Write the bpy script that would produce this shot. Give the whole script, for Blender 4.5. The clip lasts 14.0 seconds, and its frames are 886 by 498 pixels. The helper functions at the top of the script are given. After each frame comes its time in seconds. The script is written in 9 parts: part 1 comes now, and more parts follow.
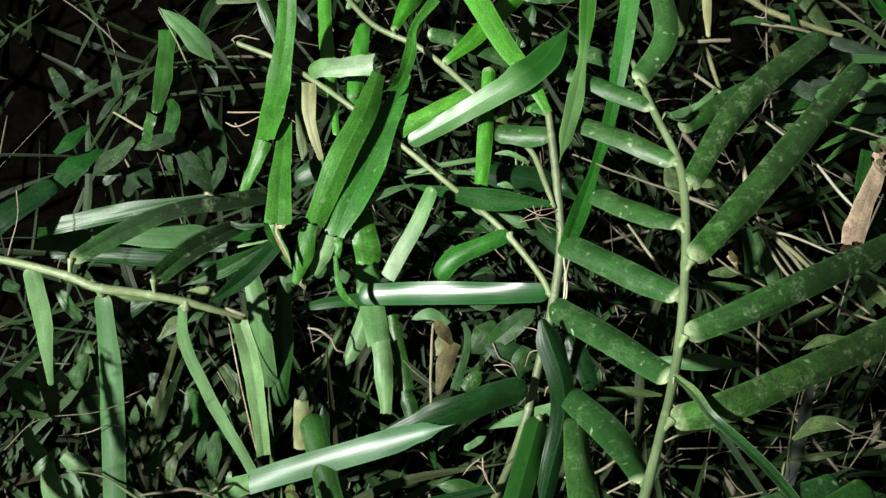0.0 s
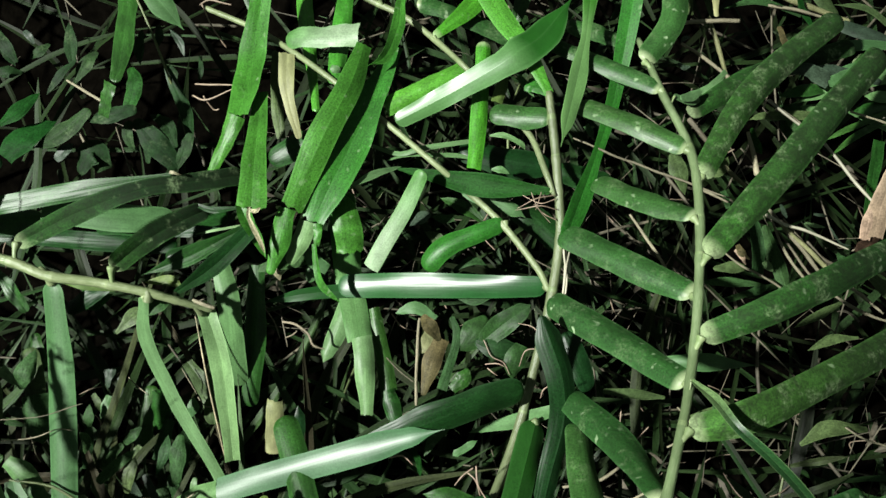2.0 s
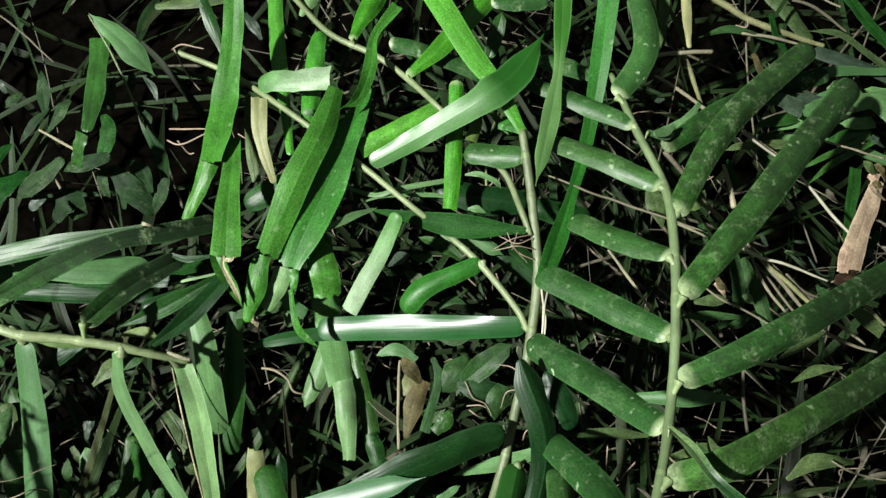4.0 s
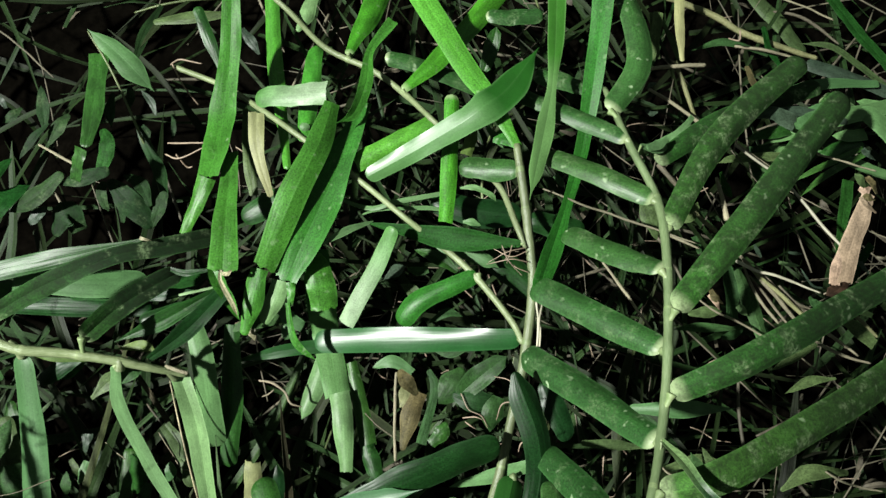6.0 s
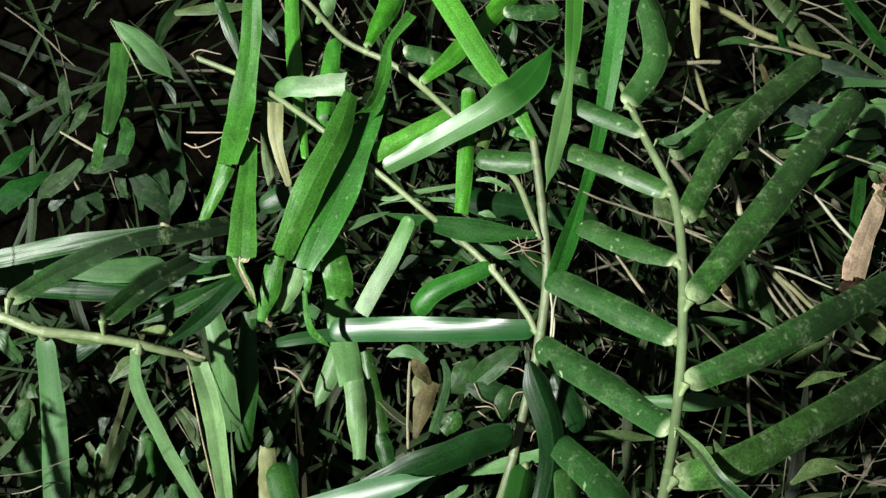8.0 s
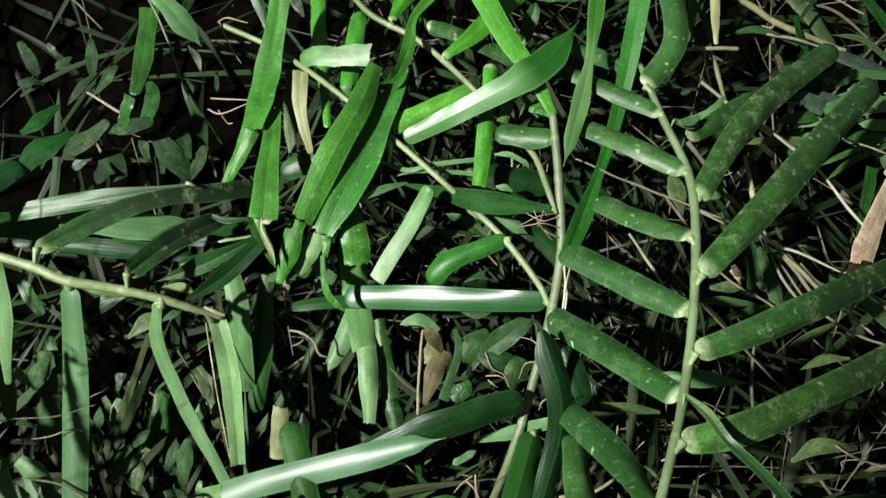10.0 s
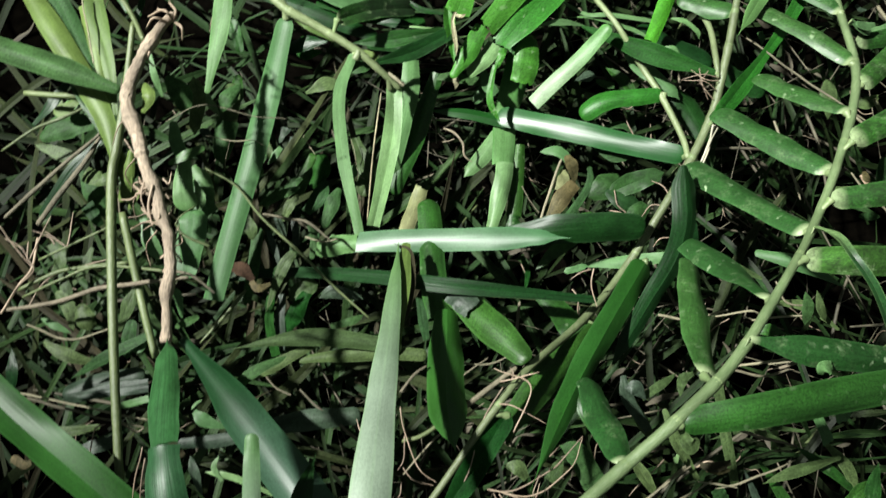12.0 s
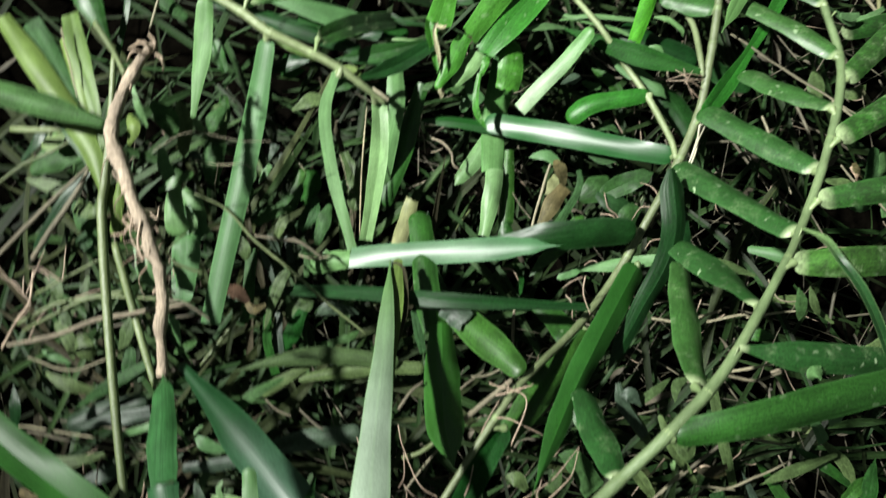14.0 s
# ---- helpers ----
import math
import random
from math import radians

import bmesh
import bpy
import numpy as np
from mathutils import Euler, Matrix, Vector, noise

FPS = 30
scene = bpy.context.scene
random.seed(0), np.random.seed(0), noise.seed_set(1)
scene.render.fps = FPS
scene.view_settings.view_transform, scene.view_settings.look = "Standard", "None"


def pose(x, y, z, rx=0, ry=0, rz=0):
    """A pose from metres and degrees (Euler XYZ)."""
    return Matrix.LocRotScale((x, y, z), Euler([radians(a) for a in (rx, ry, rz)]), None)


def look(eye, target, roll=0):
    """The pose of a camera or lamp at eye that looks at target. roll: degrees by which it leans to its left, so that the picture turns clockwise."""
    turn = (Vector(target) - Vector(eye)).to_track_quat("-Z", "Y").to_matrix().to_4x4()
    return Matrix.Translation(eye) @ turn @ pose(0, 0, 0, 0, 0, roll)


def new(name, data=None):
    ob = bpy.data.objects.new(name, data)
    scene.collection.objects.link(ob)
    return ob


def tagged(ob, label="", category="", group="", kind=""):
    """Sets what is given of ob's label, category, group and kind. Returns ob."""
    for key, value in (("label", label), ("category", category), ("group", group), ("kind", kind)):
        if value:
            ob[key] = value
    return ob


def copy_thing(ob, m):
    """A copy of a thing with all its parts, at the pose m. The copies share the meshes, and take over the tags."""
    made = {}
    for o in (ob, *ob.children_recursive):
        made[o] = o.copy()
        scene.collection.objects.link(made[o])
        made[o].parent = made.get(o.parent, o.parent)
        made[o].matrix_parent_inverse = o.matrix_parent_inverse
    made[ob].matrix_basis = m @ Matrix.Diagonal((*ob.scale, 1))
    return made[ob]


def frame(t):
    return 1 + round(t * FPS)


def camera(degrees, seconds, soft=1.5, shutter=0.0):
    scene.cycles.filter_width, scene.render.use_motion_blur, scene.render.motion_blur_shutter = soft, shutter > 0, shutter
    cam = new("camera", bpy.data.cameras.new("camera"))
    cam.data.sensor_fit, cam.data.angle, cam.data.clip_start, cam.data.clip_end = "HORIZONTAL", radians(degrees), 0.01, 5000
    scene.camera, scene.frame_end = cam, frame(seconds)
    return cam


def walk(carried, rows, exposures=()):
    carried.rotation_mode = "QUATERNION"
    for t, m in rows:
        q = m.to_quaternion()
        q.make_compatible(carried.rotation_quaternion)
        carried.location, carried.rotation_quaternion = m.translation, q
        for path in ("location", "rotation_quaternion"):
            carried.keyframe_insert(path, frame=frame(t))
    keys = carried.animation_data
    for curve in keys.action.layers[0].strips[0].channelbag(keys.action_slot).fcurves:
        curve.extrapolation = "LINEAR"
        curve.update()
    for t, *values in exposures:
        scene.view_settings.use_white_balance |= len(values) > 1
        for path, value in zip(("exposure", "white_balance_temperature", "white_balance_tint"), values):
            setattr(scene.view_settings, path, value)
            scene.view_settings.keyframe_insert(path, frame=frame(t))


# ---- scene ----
# A patch of cut turf at night, lit by one torch. Lengths in the tables below are millimetres.
cam = camera(64.00, 14.0, soft=1.45, shutter=0.5)
ROWS = [
    (0, 0.00067, -0.00043, 0.27004, 10.151, 0.175, -0.164),
    (0.5, 0.00284, 0.00290, 0.27057, 8.987, 1.031, -0.452),
    (1, -0.00328, -0.00348, 0.26422, 9.839, -1.880, 0.797),
    (1.5, -0.00695, 0.00051, 0.25277, 8.989, -2.913, 0.533),
    (2, -0.00653, 0.00308, 0.25330, 9.101, -2.857, 0.210),
    (2.5, -0.00416, 0.00714, 0.25347, 9.218, -2.849, -0.539),
    (3, -0.00265, 0.00948, 0.25348, 9.568, -2.802, -0.997),
    (5.5, 0.00067, 0.01336, 0.25465, 10.364, -2.789, -1.735),
    (6, 0.00071, 0.01348, 0.25560, 10.525, -2.667, -1.658),
    (6.5, -0.00036, 0.01277, 0.25593, 10.604, -2.658, -1.550),
    (7, -0.00226, 0.01118, 0.25669, 10.744, -2.623, -1.027),
    (7.5, -0.00272, 0.01043, 0.25698, 10.667, -2.495, -0.817),
    (10, -0.00759, 0.00188, 0.25949, 10.222, -2.920, 1.462),
    (10.5, -0.02169, -0.02604, 0.26860, 9.869, -1.919, 9.407),
    (11, -0.02140, -0.03523, 0.26860, 9.557, -2.311, 11.375),
    (11.5, -0.02410, -0.04145, 0.26880, 9.172, -2.497, 12.823),
    (12, -0.02949, -0.05785, 0.26974, 8.193, -2.087, 17.391),
    (12.5, -0.02889, -0.06129, 0.26830, 7.720, -2.397, 18.443),
    (13, -0.02772, -0.06637, 0.26619, 7.285, -2.689, 19.670),
    (13.5, -0.02696, -0.06739, 0.26669, 6.913, -2.423, 19.919),
    (14, -0.02792, -0.04852, 0.27201, 6.934, -1.257, 14.736),
]
EXPOSURES = [(0.0, -0.12), (9.8, -0.12), (10.8, 0.0), (12.2, 0.1), (14.0, 0.15)]
walk(cam, [(t, pose(x, y, z, rx, ry, rz)) for t, x, y, z, rx, ry, rz in ROWS], EXPOSURES)

# ---- light: night sky and one torch ----
world = bpy.data.worlds.new("night")
scene.world = world
world.use_nodes = True
world.node_tree.nodes["Background"].inputs["Color"].default_value = (0.6, 0.75, 0.65, 1)
world.node_tree.nodes["Background"].inputs["Strength"].default_value = 0.2


def torch(name, eye, target, watts, cone, blend, radius, color):
    data = bpy.data.lights.new(name, "SPOT")
    data.energy, data.spot_size, data.spot_blend = watts, radians(cone), blend
    data.shadow_soft_size, data.color = radius, color
    ob = new(name, data)
    ob.matrix_world = look(eye, target)
    return ob


torch("torch_beam", (-0.59, -0.01, 0.79), (0.02, 0.125, 0.05), 158.0, 43, 1.0, 0.018, (0.98, 1.0, 0.94))

# ---- materials ----
MATS = {}


def node(nt, kind, **inputs):
    n = nt.nodes.new(kind)
    for key, value in inputs.items():
        n.inputs[key.replace("_", " ")].default_value = value
    return n


def ramp(nt, src, stops):
    n = nt.nodes.new("ShaderNodeValToRGB")
    while len(n.color_ramp.elements) < len(stops):
        n.color_ramp.elements.new(0.5)
    for e, (at, col) in zip(n.color_ramp.elements, stops):
        e.position, e.color = at, (*col, 1) if len(col) == 3 else col
    nt.links.new(src, n.inputs["Fac"])
    return n.outputs["Color"]


def mixed(nt, fac, a, b, how="MIX"):
    n = nt.nodes.new("ShaderNodeMix")
    n.data_type, n.blend_type = "RGBA", how
    for sock, v in ((n.inputs["Factor"], fac), (n.inputs["A"], a), (n.inputs["B"], b)):
        if hasattr(v, "is_linked"):
            nt.links.new(v, sock)
        else:
            sock.default_value = (*v, 1) if isinstance(v, tuple) else v
    return n.outputs["Result"]


def grey(v):
    return (v, v, v)


def leaf_material(name, base, tip, rough=0.42, spots=0.0, fuzz=0.0, ribs=1.0, thru=0.18, island=False, spec=0.5, blotch=0.5, turn=(0.0, 1.0), foot=0.0, grain=1.0, patchy=1.0):
    """A grass blade: fine veins along it, a paler midrib, blotches, and specks where asked for."""
    m = bpy.data.materials.new(name)
    m.use_nodes = True
    nt = m.node_tree
    bsdf, out = nt.nodes["Principled BSDF"], nt.nodes["Material Output"]
    uv, obj = nt.nodes.new("ShaderNodeUVMap"), nt.nodes.new("ShaderNodeTexCoord")
    # veins: noise drawn out along the blade
    scale = nt.nodes.new("ShaderNodeMapping")
    scale.inputs["Scale"].default_value = (22, 0.9, 1)
    nt.links.new(uv.outputs["UV"], scale.inputs["Vector"])
    veins = node(nt, "ShaderNodeTexNoise", Scale=1.0, Detail=3.0)
    nt.links.new(scale.outputs["Vector"], veins.inputs["Vector"])
    big = node(nt, "ShaderNodeTexNoise", Scale=70.0, Detail=4.0, Roughness=0.6)
    nt.links.new(obj.outputs["Object"], big.inputs["Vector"])
    rnd = nt.nodes.new("ShaderNodeNewGeometry").outputs["Random Per Island"] if island else nt.nodes.new("ShaderNodeObjectInfo").outputs["Random"]
    sep = nt.nodes.new("ShaderNodeSeparateXYZ")
    nt.links.new(uv.outputs["UV"], sep.inputs["Vector"])
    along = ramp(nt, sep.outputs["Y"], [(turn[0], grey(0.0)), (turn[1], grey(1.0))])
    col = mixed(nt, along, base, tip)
    col = mixed(nt, ramp(nt, big.outputs["Fac"], [(0.38, grey(0)), (0.68, grey(blotch))]), col, grey(0.6), "MULTIPLY")
    col = mixed(nt, ramp(nt, veins.outputs["Fac"], [(0.42, grey(0)), (0.68, grey(min(0.5, 0.18 * ribs)))]), col, grey(1.5), "MULTIPLY")
    col = mixed(nt, ramp(nt, veins.outputs["Fac"], [(0.3, grey(min(0.6, 0.22 * ribs))), (0.48, grey(0))]), col, grey(0.55), "MULTIPLY")
    cells = node(nt, "ShaderNodeTexNoise", Scale=2300.0, Detail=2.0, Roughness=0.7)
    nt.links.new(obj.outputs["Object"], cells.inputs["Vector"])
    col = mixed(nt, ramp(nt, cells.outputs["Fac"], [(0.34, grey(0.8 * grain)), (0.5, grey(0))]), col, grey(0.4), "MULTIPLY")
    col = mixed(nt, ramp(nt, cells.outputs["Fac"], [(0.52, grey(0)), (0.68, grey(0.5 * grain))]), col, grey(1.75), "MULTIPLY")
    rib = ramp(nt, sep.outputs["X"], [(0.45, grey(0)), (0.49, grey(0.07)), (0.51, grey(0.07)), (0.55, grey(0))])
    col = mixed(nt, rib, col, tuple(min(1, c * 1.9 + 0.008) for c in base))
    stretch = nt.nodes.new("ShaderNodeMapping")
    stretch.inputs["Scale"].default_value = (1.6, 4.5, 1)
    nt.links.new(uv.outputs["UV"], stretch.inputs["Vector"])
    shift = nt.nodes.new("ShaderNodeCombineXYZ")
    nt.links.new(rnd, shift.inputs["Z"])
    spread_out = nt.nodes.new("ShaderNodeVectorMath")
    spread_out.operation = "MULTIPLY_ADD"
    nt.links.new(shift.outputs["Vector"], spread_out.inputs[0])
    spread_out.inputs[1].default_value = (0, 0, 40)
    nt.links.new(stretch.outputs["Vector"], spread_out.inputs[2])
    tone = node(nt, "ShaderNodeTexNoise", Scale=1.0, Detail=3.0, Roughness=0.55)
    nt.links.new(spread_out.outputs["Vector"], tone.inputs["Vector"])
    col = mixed(nt, ramp(nt, tone.outputs["Fac"], [(0.36, grey(0.55 * patchy)), (0.55, grey(0))]), col, grey(0.45), "MULTIPLY")
    col = mixed(nt, ramp(nt, tone.outputs["Fac"], [(0.5, grey(0)), (0.72, grey(0.5 * patchy))]), col, grey(1.55), "MULTIPLY")
    margin = ramp(nt, sep.outputs["X"], [(0.0, grey(0.4)), (0.045, grey(0.12)), (0.1, grey(0)), (0.9, grey(0)), (0.955, grey(0.12)), (1.0, grey(0.4))])
    col = mixed(nt, margin, col, tuple(min(1, c * 1.8 + 0.012) for c in base))
    vary = nt.nodes.new("ShaderNodeHueSaturation")
    spread = nt.nodes.new("ShaderNodeMapRange")
    spread.inputs["To Min"].default_value, spread.inputs["To Max"].default_value = (0.4, 1.9) if island else (0.76, 1.22)
    nt.links.new(rnd, spread.inputs["Value"])
    nt.links.new(spread.outputs["Result"], vary.inputs["Value"])
    hue = nt.nodes.new("ShaderNodeMapRange")
    hue.inputs["To Min"].default_value, hue.inputs["To Max"].default_value = (0.47, 0.515) if island else (0.512, 0.488)
    nt.links.new(rnd, hue.inputs["Value"])
    nt.links.new(hue.outputs["Result"], vary.inputs["Hue"])
    nt.links.new(col, vary.inputs["Color"])
    col = vary.outputs["Color"]
    height = veins.outputs["Fac"]
    if foot:
        col = mixed(nt, ramp(nt, sep.outputs["Y"], [(0.0, grey(foot)), (0.025, grey(foot * 0.7)), (0.055, grey(0))]), col, (0.3, 0.36, 0.2))
    if spots:
        wob = mixed(nt, 0.012, obj.outputs["Object"], big.outputs["Color"])
        cells = node(nt, "ShaderNodeTexVoronoi", Scale=360.0)
        nt.links.new(wob, cells.inputs["Vector"])
        fleck = ramp(nt, cells.outputs["Distance"], [(0.12, grey(1)), (0.3, grey(0))])
        patch = node(nt, "ShaderNodeTexNoise", Scale=110.0, Detail=2.0)
        nt.links.new(obj.outputs["Object"], patch.inputs["Vector"])
        where = ramp(nt, patch.outputs["Fac"], [(0.42, grey(spots * 0.15)), (0.6, grey(spots * 0.8))])
        pick = nt.nodes.new("ShaderNodeSeparateXYZ")
        nt.links.new(cells.outputs["Color"], pick.inputs["Vector"])
        where = mixed(nt, 1.0, where, ramp(nt, pick.outputs["X"], [(0.45, grey(0.0)), (0.9, grey(1.0))]), "MULTIPLY")
        col = mixed(nt, mixed(nt, 1.0, fleck, where, "MULTIPLY"), col, (0.27, 0.37, 0.215))
    if fuzz:
        hairs = node(nt, "ShaderNodeTexNoise", Scale=1300.0, Detail=6.0, Roughness=0.75)
        nt.links.new(obj.outputs["Object"], hairs.inputs["Vector"])
        dust = node(nt, "ShaderNodeTexNoise", Scale=170.0, Detail=4.0, Roughness=0.6)
        nt.links.new(obj.outputs["Object"], dust.inputs["Vector"])
        f = mixed(nt, 1.0, ramp(nt, hairs.outputs["Fac"], [(0.44, grey(0.1)), (0.62, grey(1))]), ramp(nt, dust.outputs["Fac"], [(0.54, grey(0.03 * fuzz)), (0.64, grey(fuzz))]), "MULTIPLY")
        col = mixed(nt, f, col, (0.15, 0.215, 0.105))
        col = mixed(nt, ramp(nt, hairs.outputs["Fac"], [(0.3, grey(0.85 * fuzz)), (0.5, grey(0))]), col, (0.008, 0.014, 0.006))
        mottle = node(nt, "ShaderNodeTexNoise", Scale=330.0, Detail=5.0, Roughness=0.7)
        nt.links.new(obj.outputs["Object"], mottle.inputs["Vector"])
        col = mixed(nt, ramp(nt, mottle.outputs["Fac"], [(0.4, grey(min(1, fuzz * fuzz * 1.3))), (0.56, grey(0))]), col, (0.006, 0.010, 0.004))
    nt.links.new(col, bsdf.inputs["Base Color"])
    nt.links.new(ramp(nt, veins.outputs["Fac"], [(0.3, grey(rough - 0.02)), (0.75, grey(min(1, rough + 0.03)))]), bsdf.inputs["Roughness"])
    bsdf.inputs["Specular IOR Level"].default_value = spec
    bump = node(nt, "ShaderNodeBump", Strength=min(0.4, 0.05 * ribs), Distance=0.0002)
    waves = node(nt, "ShaderNodeTexNoise", Scale=1.0, Detail=2.0)
    long = nt.nodes.new("ShaderNodeMapping")
    long.inputs["Scale"].default_value = (5, 3, 1)
    nt.links.new(uv.outputs["UV"], long.inputs["Vector"])
    nt.links.new(long.outputs["Vector"], waves.inputs["Vector"])
    broad = node(nt, "ShaderNodeBump", Strength=0.16 * patchy, Distance=0.0012)
    nt.links.new(waves.outputs["Fac"], broad.inputs["Height"])
    nt.links.new(broad.outputs["Normal"], bump.inputs["Normal"])
    nt.links.new(height, bump.inputs["Height"])
    nt.links.new(bump.outputs["Normal"], bsdf.inputs["Normal"])
    glow = nt.nodes.new("ShaderNodeBsdfTranslucent")
    nt.links.new(mixed(nt, 0.5, col, (0.12, 0.3, 0.02)), glow.inputs["Color"])
    mix = nt.nodes.new("ShaderNodeMixShader")
    mix.inputs["Fac"].default_value = thru
    nt.links.new(bsdf.outputs["BSDF"], mix.inputs[1])
    nt.links.new(glow.outputs["BSDF"], mix.inputs[2])
    nt.links.new(mix.outputs["Shader"], out.inputs["Surface"])
    MATS[name] = m
    return m


def plain_material(name, base, other, scale, rough, bumpy=0.4, stretch=(1, 1, 1), island=False):
    """Stalks, roots, soil: two colours in blotches at two scales, with relief."""
    m = bpy.data.materials.new(name)
    m.use_nodes = True
    nt = m.node_tree
    bsdf, obj = nt.nodes["Principled BSDF"], nt.nodes.new("ShaderNodeTexCoord")
    mp = nt.nodes.new("ShaderNodeMapping")
    mp.inputs["Scale"].default_value = stretch
    nt.links.new(obj.outputs["UV" if stretch != (1, 1, 1) else "Object"], mp.inputs["Vector"])
    a = node(nt, "ShaderNodeTexNoise", Scale=scale, Detail=5.0, Roughness=0.65)
    b = node(nt, "ShaderNodeTexNoise", Scale=110.0, Detail=2.0)
    nt.links.new(mp.outputs["Vector"], a.inputs["Vector"])
    nt.links.new(obj.outputs["Object"], b.inputs["Vector"])
    col = mixed(nt, ramp(nt, a.outputs["Fac"], [(0.35, grey(0)), (0.65, grey(1))]), base, other)
    col = mixed(nt, ramp(nt, b.outputs["Fac"], [(0.4, grey(0)), (0.7, grey(0.6))]), col, tuple(c * 0.55 for c in base))
    rnd = nt.nodes.new("ShaderNodeNewGeometry").outputs["Random Per Island"] if island else nt.nodes.new("ShaderNodeObjectInfo").outputs["Random"]
    vary, spread = nt.nodes.new("ShaderNodeHueSaturation"), nt.nodes.new("ShaderNodeMapRange")
    spread.inputs["To Min"].default_value, spread.inputs["To Max"].default_value = 0.7, 1.2
    nt.links.new(rnd, spread.inputs["Value"])
    nt.links.new(spread.outputs["Result"], vary.inputs["Value"])
    nt.links.new(col, vary.inputs["Color"])
    nt.links.new(vary.outputs["Color"], bsdf.inputs["Base Color"])
    bsdf.inputs["Roughness"].default_value = rough
    bsdf.inputs["Specular IOR Level"].default_value = 0.0 if rough > 0.9 else 0.4
    bump = node(nt, "ShaderNodeBump", Strength=bumpy, Distance=0.0008)
    nt.links.new(a.outputs["Fac"], bump.inputs["Height"])
    nt.links.new(bump.outputs["Normal"], bsdf.inputs["Normal"])
    MATS[name] = m
    return m


leaf_material("leaf_bright", (0.036, 0.17, 0.016), (0.043, 0.188, 0.019), rough=0.4, thru=0.18, spots=0.3, spec=0.4, patchy=0.8)
leaf_material("leaf_bright_foot", (0.027, 0.150, 0.009), (0.033, 0.165, 0.0105), rough=0.42, thru=0.18, spots=0.3, spec=0.35, foot=0.6)
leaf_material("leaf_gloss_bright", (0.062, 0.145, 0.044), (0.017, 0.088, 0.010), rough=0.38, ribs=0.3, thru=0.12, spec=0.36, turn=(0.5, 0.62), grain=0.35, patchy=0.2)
leaf_material("leaf_fresh", (0.0158, 0.0615, 0.0085), (0.0125, 0.0465, 0.0072), rough=0.44, spots=0.25, spec=0.28, thru=0.12)
leaf_material("leaf_soft", (0.056, 0.126, 0.043), (0.05, 0.112, 0.039), rough=0.5, thru=0.1, spec=0.22, grain=0.45, patchy=0.5)
# weed greens darkened in colour for a corner the torch leaves dim
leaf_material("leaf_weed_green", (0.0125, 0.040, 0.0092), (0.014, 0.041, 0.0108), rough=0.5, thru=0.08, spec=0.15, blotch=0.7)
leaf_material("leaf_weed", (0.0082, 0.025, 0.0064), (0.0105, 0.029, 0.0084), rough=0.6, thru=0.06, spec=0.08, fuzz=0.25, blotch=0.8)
# leaf_soft darkened in colour, for scraps where the torch is weak
leaf_material("leaf_dim", (0.022, 0.056, 0.017), (0.0255, 0.061, 0.0198), rough=0.55, thru=0.1, spec=0.08)
leaf_material("leaf_mid", (0.0215, 0.1, 0.0115), (0.0265, 0.118, 0.0135), rough=0.42, thru=0.14, spots=0.35, spec=0.2, patchy=0.8)
# dark greens: some own tone, some shade put into the colour
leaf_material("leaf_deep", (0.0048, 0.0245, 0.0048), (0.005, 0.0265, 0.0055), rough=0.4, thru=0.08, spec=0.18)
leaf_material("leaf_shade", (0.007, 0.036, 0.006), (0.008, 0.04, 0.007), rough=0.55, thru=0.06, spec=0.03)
# next two: paler tips put part of the sheen into the colour
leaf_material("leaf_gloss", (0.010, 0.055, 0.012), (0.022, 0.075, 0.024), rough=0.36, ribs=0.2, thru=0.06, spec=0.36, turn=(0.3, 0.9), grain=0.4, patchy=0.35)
leaf_material("leaf_sheen_tip", (0.022, 0.072, 0.028), (0.05, 0.098, 0.055), rough=0.42, ribs=0.2, thru=0.06, spec=0.36, turn=(0.0, 0.55), grain=0.4, patchy=0.3)
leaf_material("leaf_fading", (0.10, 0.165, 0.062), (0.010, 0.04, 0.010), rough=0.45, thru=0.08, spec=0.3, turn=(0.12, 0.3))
# dark first half: the shadow of blades above, put into the colour
leaf_material("leaf_shadow_fade", (0.016, 0.088, 0.008), (0.085, 0.18, 0.06), rough=0.48, thru=0.12, spec=0.2, turn=(0.25, 0.55), grain=0.5, patchy=0.4)
# paler bluish far end: a grey sheen put into the colour
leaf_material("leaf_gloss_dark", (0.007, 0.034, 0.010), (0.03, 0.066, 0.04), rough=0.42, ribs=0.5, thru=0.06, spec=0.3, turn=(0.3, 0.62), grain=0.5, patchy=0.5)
leaf_material("leaf_shiny", (0.008, 0.046, 0.006), (0.011, 0.056, 0.008), rough=0.36, ribs=0.5, thru=0.1, spec=0.34, grain=0.5, patchy=0.5)
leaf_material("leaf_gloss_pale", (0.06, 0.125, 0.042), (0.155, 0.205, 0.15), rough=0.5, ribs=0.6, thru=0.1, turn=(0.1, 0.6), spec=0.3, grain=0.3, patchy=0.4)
# pale far end: a lighter blade end plus whitish sheen in the colour
leaf_material("leaf_pale_sheen_end", (0.06, 0.155, 0.038), (0.19, 0.265, 0.16), rough=0.46, thru=0.1, spec=0.28, turn=(0.05, 0.7), grain=0.5, patchy=0.6)
leaf_material("leaf_grey", (0.0234, 0.0403, 0.0247), (0.0325, 0.052, 0.0325), rough=0.46, spec=0.2, thru=0.1)
leaf_material("leaf_pale", (0.105, 0.195, 0.078), (0.092, 0.172, 0.066), rough=0.45, spec=0.25, grain=0.45, patchy=0.6)
leaf_material("leaf_lime", (0.074, 0.12, 0.028), (0.064, 0.106, 0.026), rough=0.5, spec=0.22, grain=0.5, patchy=0.7)
